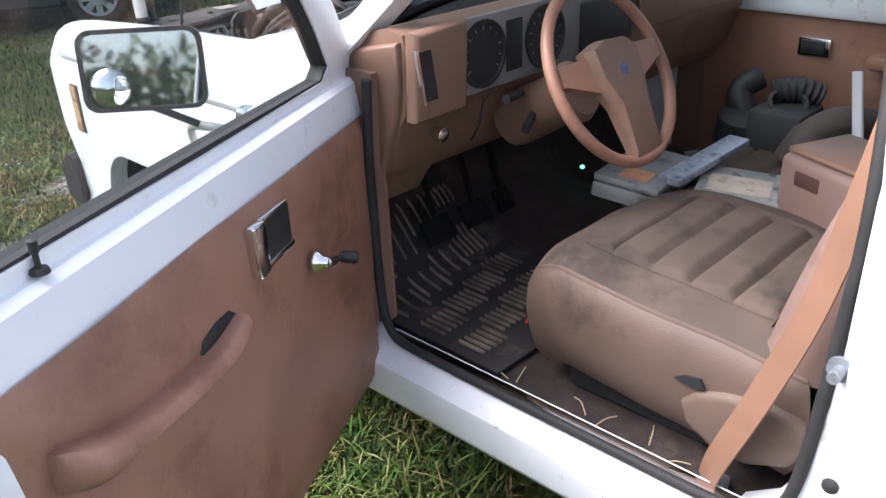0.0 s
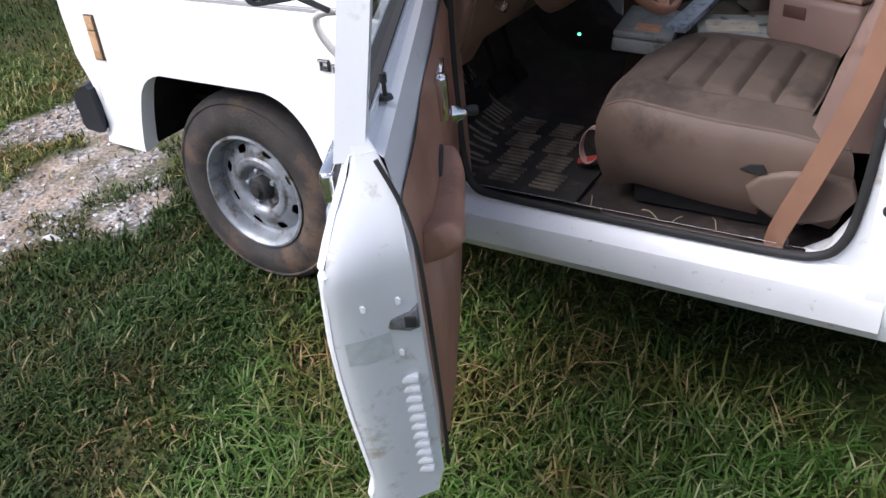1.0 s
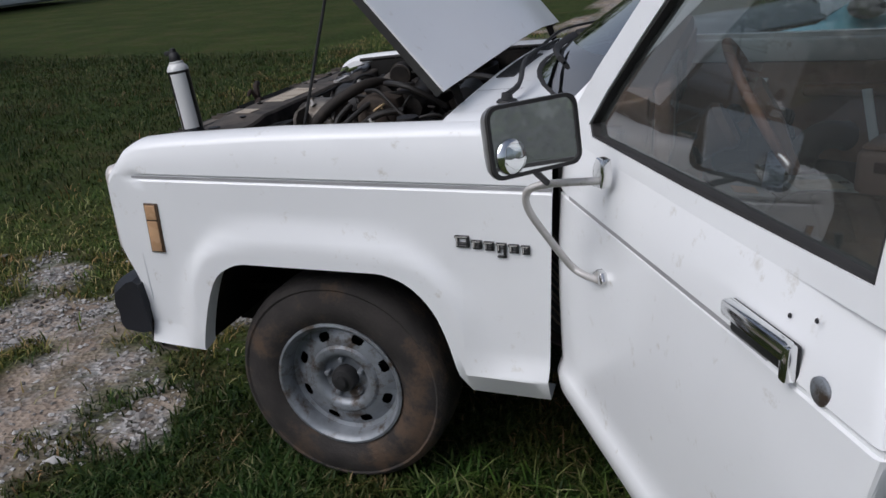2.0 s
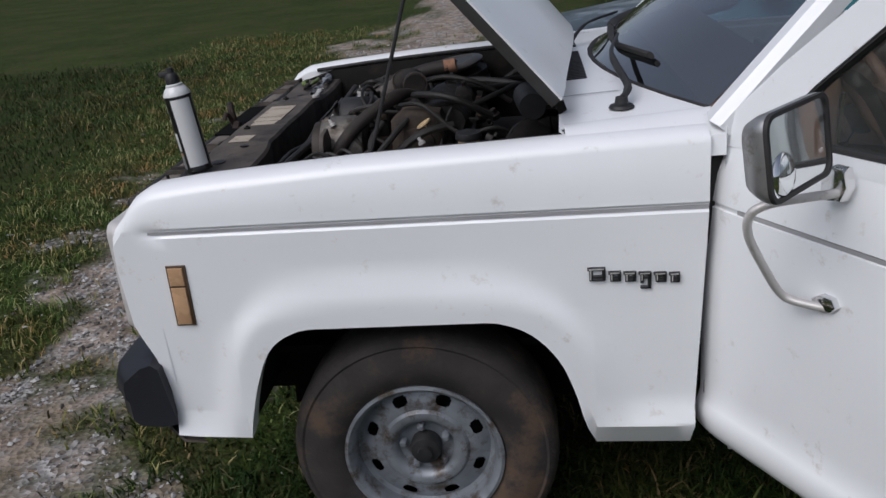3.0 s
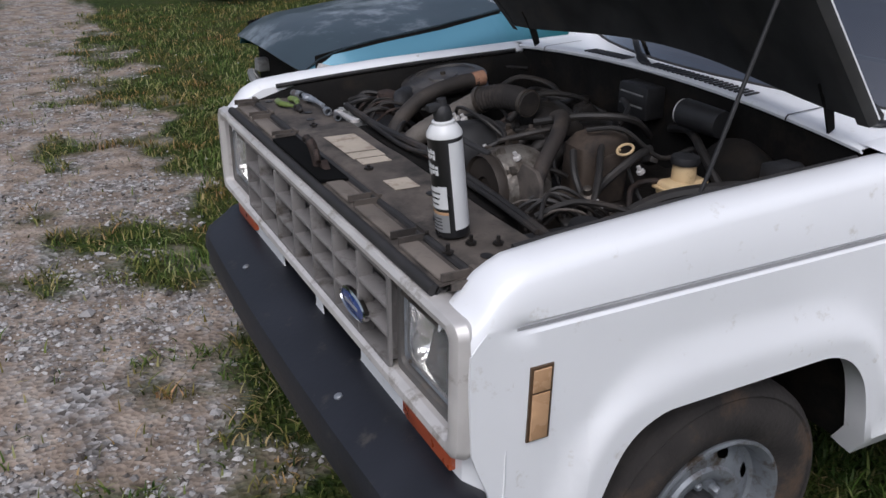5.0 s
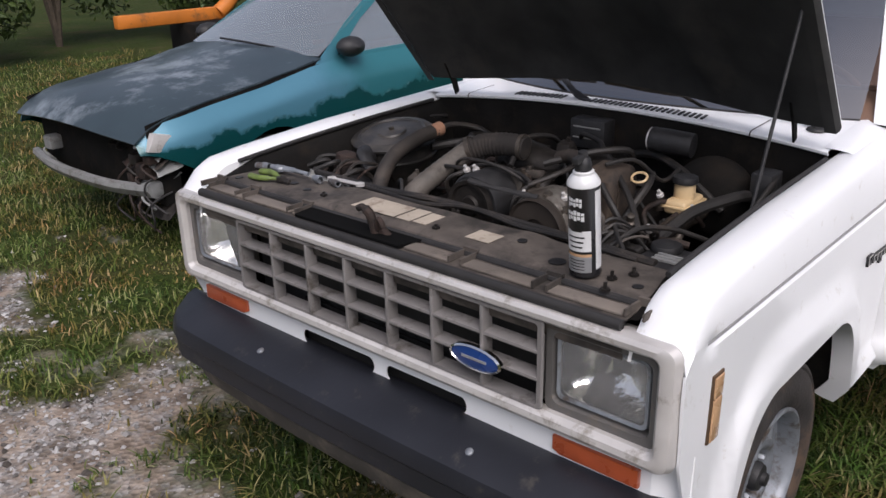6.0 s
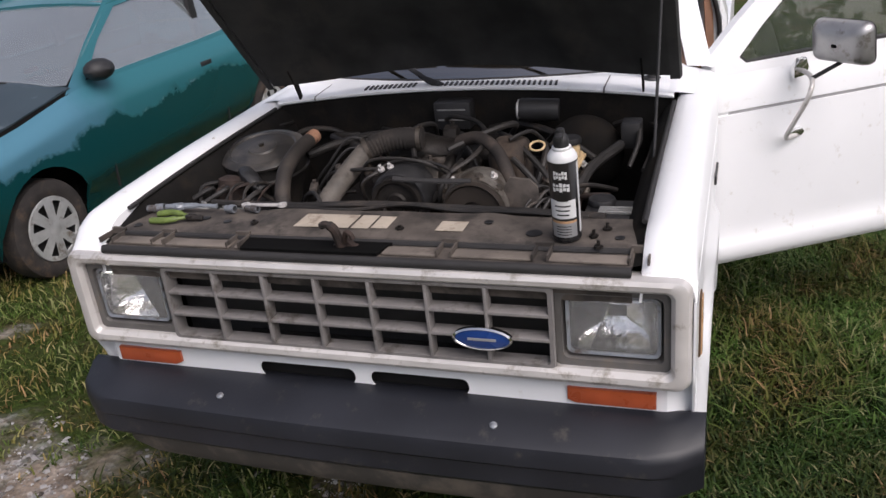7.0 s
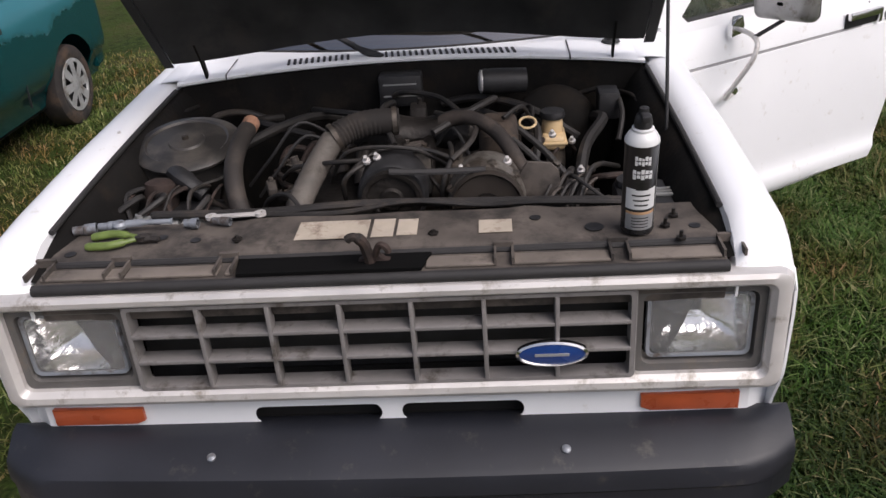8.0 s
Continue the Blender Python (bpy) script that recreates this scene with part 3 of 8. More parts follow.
part("chassis", bm, BAY_DARK, truck, "black chassis rails and axles")

# ---- the pickup: nose ----
bm = bmesh.new()
# bumper: a broad black bar, wrapped at its ends
rows = []
for i in range(33):
    y = -0.862 + 1.724 * i / 32
    e = abs(y) / 0.862
    back = 0.060 * max(0, (e - 0.86) / 0.14) ** 2
    x = -0.800 + 0.022 * e * e + back
    sec = [(-0.62, 0.655), (-0.655 + back * 0.3, 0.668), (-0.70 + back * 0.6, 0.660), (x + 0.018, 0.632), (x + 0.005, 0.622), (x, 0.606), (x - 0.002, 0.575), (x + 0.006, 0.565), (x + 0.006, 0.515), (x + 0.02, 0.498), (x + 0.08, 0.492), (x + 0.12, 0.50)]
    rows.append([(a, y, z) for a, z in sec])
vs = grid(bm, rows, close=True)
for ring in (vs[0], vs[-1]):
    bm.faces.new(ring)
bumper = part("front_bumper", bm, BUMPER, truck, "broad faded black front bumper", smooth=35)
bm = bmesh.new()
rows = []
for i in range(25):
    y = -0.80 + 1.60 * i / 24
    e = abs(y) / 0.80
    x = -0.775 + 0.03 * e * e + 0.08 * max(0, (e - 0.85) / 0.15) ** 2
    rows.append([(x + 0.03, y, 0.50), (x, y, 0.492), (x + 0.012, y, 0.44), (x + 0.04, y, 0.405), (x + 0.10, y, 0.40)])
grid(bm, rows)
thicken(bm, 0.006)
part("air_dam", bm, material("dusty_black_air_dam", (0.055, 0.050, 0.045), 0.75, var=0.25, scale=6, col2=(0.13, 0.11, 0.09), amount=0.4, dscale=6), bumper, "dusty black lower lip")
for y in (-0.38, 0.38):
    bm = bmesh.new()
    lathe(bm, [(0.010, 0), (0.010, 0.004), (0.006, 0.007), (0, 0.007)], (-0.744, y, 0.6445), (-0.35, 0, 0.94), 12)
    part("bumper_bolt", bm, STEEL, bumper)
# white valance under the grille
bm = bmesh.new()
SLOTS = ((-0.297, -0.030), (0.014, 0.297))


def slot_half(y):
    """Half the height of the slot at this place along the panel."""
    for y0, y1 in SLOTS:
        d = min(y - y0, y1 - y)
        if d >= 0:
            return 0.0225 * math.sqrt(max(0, 1 - (1 - min(1, d / 0.018)) ** 2))
    return 0.0


v_y = [-0.838, -0.825, -0.80, -0.775, -0.60, -0.45, -0.33, 0.33, 0.45, 0.60, 0.775, 0.80, 0.825, 0.838]
for y0, y1 in SLOTS:
    for d in (0, 0.001, 0.003, 0.006, 0.011, 0.018, 0.06, 0.12):
        v_y += [y0 + d, y1 - d]
v_y.sort()
v_vert = []
for y in v_y:
    h = slot_half(y)
    v_vert.append([bm.verts.new((-0.655 + 0.06 * step(0.76, 0.84, abs(y)), y, z)) for z in (0.60, 0.64, 0.686 - h, 0.686 + h, 0.735, 0.755)])
for a in range(len(v_y) - 1):
    for b in range(5):
        if b == 2 and any(y0 - 1e-6 <= v_y[a] and v_y[a + 1] <= y1 + 1e-6 for y0, y1 in SLOTS):
            continue
        bm.faces.new((v_vert[a][b], v_vert[a + 1][b], v_vert[a + 1][b + 1], v_vert[a][b + 1]))
bmesh.ops.dissolve_degenerate(bm, dist=1e-5, edges=bm.edges)
thicken(bm, 0.004)
part("valance", bm, WHITE, truck, "white panel below the grille with two slots", smooth=30)
# Black sheet that paints the shade inside both slots.
bm = bmesh.new()
box(bm, -0.612, -0.605, -0.33, 0.33, 0.62, 0.78)
part("slot_backing", bm, material("black_shadow_panel", (0.004, 0.004, 0.004), 0.9), truck, "black panel for the shade behind the valance slots")
for s in (-1, 1):
    bm = bmesh.new()
    prism(bm, [(s * 0.545, 0.719), (s * 0.545, 0.686), (s * 0.565, 0.677), (s * 0.752, 0.677), (s * 0.752, 0.719)], "x", -0.664, -0.648, bev=0.003)
    part("turn_signal", bm, ORANGE_LENS, truck, "dark amber turn signal lens")
# bright surround: a rounded frame round grille and headlights
def frame_loop(w, z0, z1, r, n=6):
    pts = []
    for cy, cz, a0 in ((w - r, z1 - r, 0), (-(w - r), z1 - r, 90), (-(w - r), z0 + r, 180), (w - r, z0 + r, 270)):
        for k in range(n + 1):
            a = radians(a0 + 90 * k / n)
            pts.append((cy + r * math.cos(a), cz + r * math.sin(a)))
    return pts


def ring_sheet(bm, loops):
    rows = [[(x, y, z) for y, z in lp] for x, lp in loops]
    grid(bm, rows, close=True)


bm = bmesh.new()
ring_sheet(bm, [(-0.615, frame_loop(0.824, 0.746, 1.010, 0.030)), (-0.655, frame_loop(0.828, 0.744, 1.018, 0.030)), (-0.668, frame_loop(0.830, 0.742, 1.022, 0.030)), (-0.686, frame_loop(0.822, 0.748, 1.018, 0.028)),
                (-0.692, frame_loop(0.808, 0.758, 1.009, 0.024)), (-0.690, frame_loop(0.795, 0.772, 0.997, 0.020)), (-0.676, frame_loop(0.785, 0.782, 0.986, 0.016)), (-0.655, frame_loop(0.785, 0.782, 0.986, 0.016))])
grille = part("grille", bm, SATIN, truck, "dull bright surround of the grille and headlights", smooth=35)
for s in (-1, 1):
    bm = bmesh.new()
    y0, y1 = sorted((s * 0.525, s * 0.785))
    # lamp bezel with its opening
    cy, cz = s * 0.655, 0.884
    outer = frame_loop(0.130, -0.102, 0.102, 0.012)
    ring_sheet(bm, [(-0.664, [(cy + a, cz + b) for a, b in outer]), (-0.664, [(cy + a, cz + b) for a, b in frame_loop(0.114, -0.084, 0.084, 0.018)]), (-0.640, [(cy + a, cz + b) for a, b in frame_loop(0.110, -0.078, 0.078, 0.018)]), (-0.60, [(cy + a, cz + b) for a, b in frame_loop(0.110, -0.078, 0.078, 0.018)])])
    part("headlight_bezel", bm, BEZEL, grille, "grey plastic headlight bezel", smooth=30)
bm = bmesh.new()
ring_sheet(bm, [(-0.676, frame_loop(0.527, 0.778, 0.990, 0.010)), (-0.682, frame_loop(0.524, 0.780, 0.988, 0.010)), (-0.682, frame_loop(0.514, 0.788, 0.980, 0.008)), (-0.64, frame_loop(0.514, 0.788, 0.980, 0.008))])
part("grille_frame", bm, GRILLE, grille, "grey grille frame", smooth=30)
for k in range(1, 7):
    y = -0.514 + 1.028 * k / 7
    bm = bmesh.new()
    box(bm, -0.686, -0.650, y - 0.0045, y + 0.0045, 0.787, 0.981, 0.002)
    part("grille_bar", bm, GRILLE, grille)
for k in (1, 2):
    z = 0.788 + 0.192 * k / 3
    bm = bmesh.new()
    box(bm, -0.684, -0.640, -0.515, 0.515, z - 0.0045, z + 0.0045, 0.002)
    part("grille_bar", bm, GRILLE, grille)
bm = bmesh.new()
box(bm, -0.60, -0.59, -0.53, 0.53, 0.75, 1.0)
part("radiator_core", bm, BLACK, truck, "dark radiator behind the grille")
for s in (-1, 1):
    cy, cz = s * 0.656, 0.889
    lamp = new("headlight")
    lamp.parent = truck
    lamp["label"] = "rectangular sealed beam headlight"
    bm = bmesh.new()
    rows = []
    for k in range(9):
        t = k / 8
        w, h = 0.098 * math.cos(t * 1.35), 0.068 * math.cos(t * 1.35)
        rows.append([(-0.652 + 0.075 * math.sin(t * 1.35), cy + a, cz + b) for a, b in frame_loop(max(w, .004), -max(h, .003), max(h, .003), max(0.3 * min(w, h), 0.0008), 3)])
    grid(bm, rows, close=True)
    part("reflector", bm, REFLECTOR, lamp)
    bm = bmesh.new()
    rows = []
    for i in range(15):
        u = -1 + 2 * i / 14
        row = []
        for j in range(11):
            v = -1 + 2 * j / 10
            k = max(0, 1 - 0.5 * (u ** 4 + v ** 4))
            row.append((-0.652 - 0.014 * k, cy + u * 0.100, cz + v * 0.070))
        rows.append(row)
    grid(bm, rows)
    ob = part("lens", bm, LAMPGLASS, lamp, "clear pressed glass lens")
    ob.visible_shadow = False
    bm = bmesh.new()
    ring_sheet(bm, [(-0.650, [(cy + a, cz + b) for a, b in frame_loop(0.108, -0.077, 0.077, 0.018)]), (-0.660, [(cy + a, cz + b) for a, b in frame_loop(0.106, -0.076, 0.076, 0.017)]), (-0.657, [(cy + a, cz + b) for a, b in frame_loop(0.098, -0.068, 0.068, 0.013)])])
    part("retaining_ring", bm, STEEL, lamp, "dull steel retaining ring")
# badge on the grille: a plain blue oval with a bright rim
bm = bmesh.new()
def oval(a, b, x, n=40):
    return [(x, -0.355 + a * math.cos(2 * math.pi * i / n), 0.852 + b * math.sin(2 * math.pi * i / n)) for i in range(n)]
grid(bm, [oval(0.074, 0.030, -0.684), oval(0.074, 0.030, -0.694), oval(0.068, 0.0255, -0.697), oval(0.066, 0.024, -0.694)], close=True)
badge = part("oval_badge", bm, CHROME, grille, "blue oval badge with a bright rim")
bm = bmesh.new()
vs = grid(bm, [oval(0.067, 0.025, -0.693), oval(0.05, 0.018, -0.696), oval(0.004, 0.002, -0.6965)], close=True)
part("enamel", bm, BLUE, badge, "blue enamel face")
bm = bmesh.new()
box(bm, -0.698, -0.696, -0.390, -0.320, 0.849, 0.855)
part("mark", bm, CAN_GREY, badge)

# hood, propped open
HINGE = Vector((0.392, 0, 1.206))
HOOD_DIR = Vector((-0.645, 0, 0.764)).normalized()
HOOD_UP = Vector((-HOOD_DIR.z, 0, HOOD_DIR.x)) * -1
def hood_point(u, y, w):
    return HINGE + HOOD_DIR * u + Vector((0, y, 0)) + HOOD_UP * w
hood = new("hood")
hood.parent = truck
hood["label"] = "raised white hood, black underneath"
bm = bmesh.new()
rows = []
for i in range(25):
    u = 0.022 + 1.018 * i / 24
    row = []
    for j in range(21):
        y = -0.735 + 1.47 * j / 20
        f = (1 - (y / 0.735) ** 2) ** 2
        e = max(0, (abs(y) - 0.718) / 0.017)
        n_ = max(0, (u - 0.98) / 0.08)
        row.append(hood_point(u, y, 0.070 * f + 0.016 - 0.010 * e * e - 0.03 * n_ * n_))
    rows.append(row)
grid(bm, rows)
thicken(bm, 0.006)
part("hood_skin", bm, WHITE, hood, "white outer hood skin", smooth=40)
bm = bmesh.new()
rows = []
for i in range(25):
    u = 0.040 + 1.0 * i / 24
    row = []
    for j in range(29):
        y = -0.70 + 1.40 * j / 28
        uu, yy = abs(u - 0.52) / 0.52, abs(y) / 0.7
        rib = max(step(0.80, 0.88, uu), step(0.84, 0.90, yy), 1 - step(0.03, 0.07, abs(y)), 1 - step(0.03, 0.07, abs(abs(y) - 0.42 + 0.25 * u)))
        row.append(hood_point(u, y, 0.068 * (1 - (y / 0.735) ** 2) ** 2 + 0.002 - 0.024 * rib))
    rows.append(row)
grid(bm, rows)
UNDERSIDE = material("matt_black_underside", (0.026, 0.026, 0.025), 0.85, var=0.4, scale=12, col2=(0.042, 0.037, 0.032), amount=0.25)
part("hood_liner", bm, UNDERSIDE, hood, "black pressed inner panel")
for sign in (-1, 1):
    bm = bmesh.new()
    grid(bm, [[hood_point(0.024 + 1.02 * i / 12, sign * y, w) for y, w in ((0.7355, 0.001), (0.7360, -0.012), (0.730, -0.024), (0.700, -0.024))] for i in range(13)])
    part("hood_edge", bm, UNDERSIDE, hood, "dark turned-in edge of the hood")
bm = bmesh.new()
rod(bm, (-0.09, -0.690, 1.04), (0.080, -0.70, 1.555), 0.0045)
part("prop_rod", bm, BLACK, truck, "thin steel hood prop rod")
for s in (-1, 1):
    bm = bmesh.new()
    prism(bm, [(0.378, 1.165), (0.396, 1.175), (0.376, 1.235), (0.330, 1.292), (0.318, 1.282), (0.352, 1.225)], "y", s * 0.612, s * 0.618)
    part("hood_hinge", bm, BAY_DARK, truck, "black stamped hood hinge")

# ---- the pickup: driver's door, standing open ----
D_O, D_U, D_W = Vector((0.705, -0.830, 0)), Vector((0.4848, -0.8746, 0)), Vector((-0.8746, -0.4848, 0))
DOOR_RISE = 0.03  # the leaning hinge lifts the open door's rear end
DOOR = Matrix(((D_U.x, D_W.x, 0, D_O.x), (D_U.y, D_W.y, 0, D_O.y), (DOOR_RISE, 0, 1, 0), (0, 0, 0, 1)))  # u along, w outward, z up
door = new("driver_door")
door.parent = truck
door["label"] = "white driver door standing open with tan trim inside"


def dpart(name, bm, mat, parent=None, label="", smooth=40):
    bm.transform(DOOR)
    return part(name, bm, mat, parent or door, label, smooth)


def skin(z):
    return along(z, [(0.40, -0.012), (0.43, 0.010), (0.475, 0.016), (0.515, 0.002), (0.70, 0.008), (0.85, 0.008), (0.984, 0.0), (0.986, -0.005), (0.996, -0.005), (0.998, 0.0), (1.06, -0.008), (1.13, -0.030)])


def door_shell():
    bm = bmesh.new()
    zs = [0.405, 0.415, 0.43, 0.45, 0.475, 0.495, 0.515, 0.56, 0.62, 0.70, 0.78, 0.86, 0.93, 0.984, 0.986, 0.996, 0.998, 1.03, 1.06, 1.10, 1.13]
    inner = [(-0.080, 1.134), (-0.092, 1.124), (-0.103, 1.07), (-0.110, 1.00), (-0.110, 0.80), (-0.110, 0.60), (-0.106, 0.46), (-0.085, 0.42), (-0.03, 0.404)]
    rows = []
    us = [-0.052, -0.046, -0.030, -0.010, 0.010] + [0.03 + 1.115 * k / 16 for k in range(17)] + [1.160, 1.168, 1.172]
    for u in us:
        e = 0.010 * (1 if u in (-0.052, 1.172) else 0.3 if u in (-0.046, 1.168) else 0)
        roll_in = 0.012 * max(0, 1 - (u + 0.052) / 0.085) ** 2
        sec = [(skin(z) - e - roll_in, z) for z in zs] + inner
        rows.append([(u - 0.016 * max(0, 1.0 - z) / 0.6 * max(0, 1 - (u + 0.052) / 0.2) - 0.2 * max(0, 1.0 - z) * step(0.55, 1.17, u) + (0.045 * step(0.9, 1.17, u) * step(-0.125, 0.0, w) * step(1.14, 0.96, z) - 0.022 * step(0.9, 1.17, u) * step(0.98, 1.13, z)), w + 0.012 * step(0.8, 1.17, u) * step(-0.08, 0.0, w) * (1 - abs(z - 0.8) / 0.6) - 0.022 * step(0.9, 1.17, u) * step(0.97, 1.13, z) * step(-0.08, 0.0, w), z + 0.065 * step(0.75, 1.05, u) * step(0.56, 0.42, z) * step(0.02, -0.08, w)) for w, z in sec])
    vs = grid(bm, rows, close=True)
    bm.faces.new(vs[0])
    return bm


dpart("door_shell", door_shell(), WHITE, label="white door skin and jamb", smooth=30)
bm = bmesh.new()
prism(bm, [(0.050, 0.9865), (1.165, 0.9865), (1.165, 0.9955), (0.050, 0.9955)], "y", -0.0052, -0.0022)
dpart("pinstripe", bm, STRIPE, label="thin grey body line")
bm = bmesh.new()
tube(bm, [(-0.066, -0.072, 0.44), (-0.062, -0.070, 0.60), (-0.058, -0.070, 0.85), (-0.056, -0.076, 1.0), (-0.046, -0.090, 1.12)], 0.012, 8)
dpart("front_seal", bm, RUBBER, label="black rubber along the hinge edge")


def lean(z):
    return -0.028 - (z - 1.13) * 0.16


W_OUT = [(-0.040, 1.12), (-0.040, 1.166), (0.10, 1.300), (0.24, 1.415), (0.48, 1.612), (0.57, 1.637), (0.8, 1.645), (1.04, 1.640), (1.092, 1.61), (1.128, 1.37), (1.140, 1.25), (1.150, 1.12), (0.6, 1.12)]
W_IN = [(0.125, 1.152), (0.100, 1.176), (0.185, 1.266), (0.31, 1.380), (0.525, 1.565), (0.59, 1.590), (0.8, 1.600), (1.0, 1.595), (1.058, 1.565), (1.098, 1.37), (1.110, 1.25), (1.114, 1.160), (0.6, 1.152)]


def frame_ring(bm, a, b, w0, w1):
    rows = [[(u, lean(z) + w, z) for u, z in pts] for pts, w in ((a, w0), (a, w1), (b, w1), (b, w0))]
    vs = [[bm.verts.new(p) for p in row] for row in rows]
    n = len(a)
    for j in range(4):
        for i in range(n):
            bm.faces.new((vs[j][i], vs[j][(i + 1) % n], vs[(j + 1) % 4][(i + 1) % n], vs[(j + 1) % 4][i]))


def inset(pts, d):
    c = (0.62, 1.37)
    out = []
    for u, z in pts:
        k = Vector((c[0] - u, c[1] - z))
        k.normalize()
        out.append((u + k.x * d, z + k.y * d))
    return out


bm = bmesh.new()
frame_ring(bm, W_OUT, W_IN, 0.0, -0.040)
dpart("window_frame", bm, WHITE, label="white window surround", smooth=30)
bm = bmesh.new()
frame_ring(bm, W_IN, inset(W_IN, 0.010), -0.004, -0.036)
dpart("window_seal", bm, RUBBER, label="black rubber window channel", smooth=30)
# A faint pale film is mixed into this pane.
bm = bmesh.new()
bm.faces.new([bm.verts.new((u, lean(z) - 0.022, z)) for u, z in inset(W_IN, 0.008)])
pane = dpart("window_pane", bm, filmed_glass("hazy_door_glass", (0.56, 0.61, 0.60), 0.02, 0.12, 0.035, (0.80, 0.86, 0.84)), label="window glass, wound up, catching the sky")
pane.visible_shadow = False
bm = bmesh.new()
rod(bm, (0.975, -0.078, 1.138), (0.975, -0.078, 1.172), 0.0035)
lathe(bm, [(0.0, 0.0), (0.0055, 0.0), (0.0055, 0.014), (0, 0.016)], (0.975, -0.078, 1.164), (0, 0, 1), 12)
lathe(bm, [(0.012, 0.0), (0.010, 0.006), (0, 0.006)], (0.975, -0.078, 1.139), (0, 0, 1), 12)
dpart("lock_button", bm, BLACK, label="small black lock button")
# trim panel
bm = bmesh.new()
rows = []
for i in range(31):
    row = []
    for j in range(21):
        z = lerp(0.425 + 0.075 * step(20, 30, i), 1.062, j / 20)
        u = 0.035 + (1.105 - 0.2 * (1.062 - z)) * i / 30
        e = min(i, 30 - i, j, 20 - j)
        w = -0.109 - (0.012 if e > 0 else 0) - 0.004 * math.sin(min(1, e / 4) * math.pi / 2)
        w -= 0.006 * noise.noise(Vector((u * 4, z * 4, 9)))
        row.append((u, w, z))
    rows.append(row)
grid(bm, rows)
trim = dpart("trim_panel", bm, TAN, label="tan vinyl door trim", smooth=50)
# armrest: a swelling grip that runs forward into a slim pull
bm = bmesh.new()
line = [(0.675, -0.150, 0.922), (0.695, -0.158, 0.920), (0.75, -0.166, 0.910), (0.84, -0.168, 0.912), (0.92, -0.170, 0.922), (1.00, -0.174, 0.936), (1.055, -0.172, 0.948), (1.080, -0.145, 0.950)]
rows = []
for i, p in enumerate(smooth_line(line, 4)):
    t = i / 28
    h = lerp(0.011, 0.027, step(0.55, 0.95, t))
    back = -0.112
    rows.append([(p.x, back, p.z + h * 0.8), (p.x, p.y + 0.012, p.z + h), (p.x, p.y, p.z + h * 0.6), (p.x, p.y - 0.004, p.z - h * 0.3), (p.x, p.y + 0.006, p.z - h * 0.9), (p.x, back, p.z - h * 1.15)])
vs = grid(bm, rows)
bm.faces.new(vs[0]); bm.faces.new(vs[-1])
dpart("armrest", bm, TAN, label="moulded tan armrest", smooth=60)
# Dark oval on the trim, painted for the unlit hollow behind the grip.
bm = bmesh.new()
prism(bm, [(0.665, 0.920), (0.720, 0.914), (0.785, 0.916), (0.770, 0.936), (0.730, 0.944), (0.690, 0.942)], "y", -0.118, -0.1315, bev=0.003)
dpart("pull_recess", bm, BLACK, label="dark oval for the shade in the grip recess")
# inner release in its bright cup
bm = bmesh.new()
box(bm, 0.566, 0.606, -0.142, -0.120, 0.950, 1.040, 0.006)
box(bm, 0.460, 0.570, -0.1345, -0.120, 0.950, 0.962, 0.003)
box(bm, 0.470, 0.570, -0.1330, -0.120, 1.030, 1.038, 0.003)
cup = dpart("release_cup", bm, CHROME, label="chrome inner handle bezel")
bm = bmesh.new()
box(bm, 0.462, 0.562, -0.1305, -0.119, 0.961, 1.029, 0.002)
dpart("release_pocket", bm, BLACK, label="black inner handle pocket")
bm = bmesh.new()
lathe(bm, [(0.0, 0.0), (0.021, 0.0), (0.021, 0.006), (0.014, 0.016), (0.010, 0.028), (0.0, 0.030)], (0.392, -0.135, 0.884), (0, -1, 0), 20)
tube(bm, [(0.392, -0.158, 0.884), (0.36, -0.160, 0.876), (0.325, -0.158, 0.866)], [0.010, 0.007, 0.007], 10)
crank = dpart("window_crank", bm, CHROME, label="chrome window crank")
bm = bmesh.new()
lathe(bm, [(0.0, 0.0), (0.009, 0.0), (0.012, 0.012), (0.013, 0.030), (0.010, 0.036), (0, 0.036)], (0.322, -0.153, 0.864), (-0.25, -0.95, -0.1), 14)
dpart("crank_knob", bm, BLACK, label="black crank knob")
def jamb(w, z):
    return 1.172 + 0.045 * step(-0.125, 0.0, w) - 0.2 * max(0, 1.0 - z)


def jamb_face(z0, z1, wa, wb, out, nz=26, nw=10):
    """The door's rear face between two heights; wa and wb give its inner and outer edge."""
    bm = bmesh.new()
    rows = []
    for i in range(nz + 1):
        z = lerp(z0, z1, i / nz)
        row = []
        for j in range(nw + 1):
            w = lerp(wa(z), wb(z), j / nw)
            edge = 0.0015 * (1 if j in (0, nw) else 0) if out == 0 else 0
            row.append((1.172 + 0.045 * step(-0.125, 0.0, w) * step(1.14, 0.96, z) - 0.2 * max(0, 1.0 - z) - 0.022 * step(0.98, 1.13, z) - 0.15 * max(0, z - 1.13) - edge + out, w, z))
        rows.append(row)
    grid(bm, rows)
    return bm


def jamb_in(z):
    return along(z, [(0.45, -0.096), (0.50, -0.112), (0.60, -0.1115), (1.0, -0.1115), (1.07, -0.103), (1.124, -0.088), (1.16, -0.070)])


def jamb_out(z):
    return skin(z) - 0.007 + 0.012 * (1 - abs(z - 0.8) / 0.6) - 0.022 * step(0.97, 1.13, z) if z < 1.13 else along(z, [(1.13, -0.052), (1.16, -0.040)])


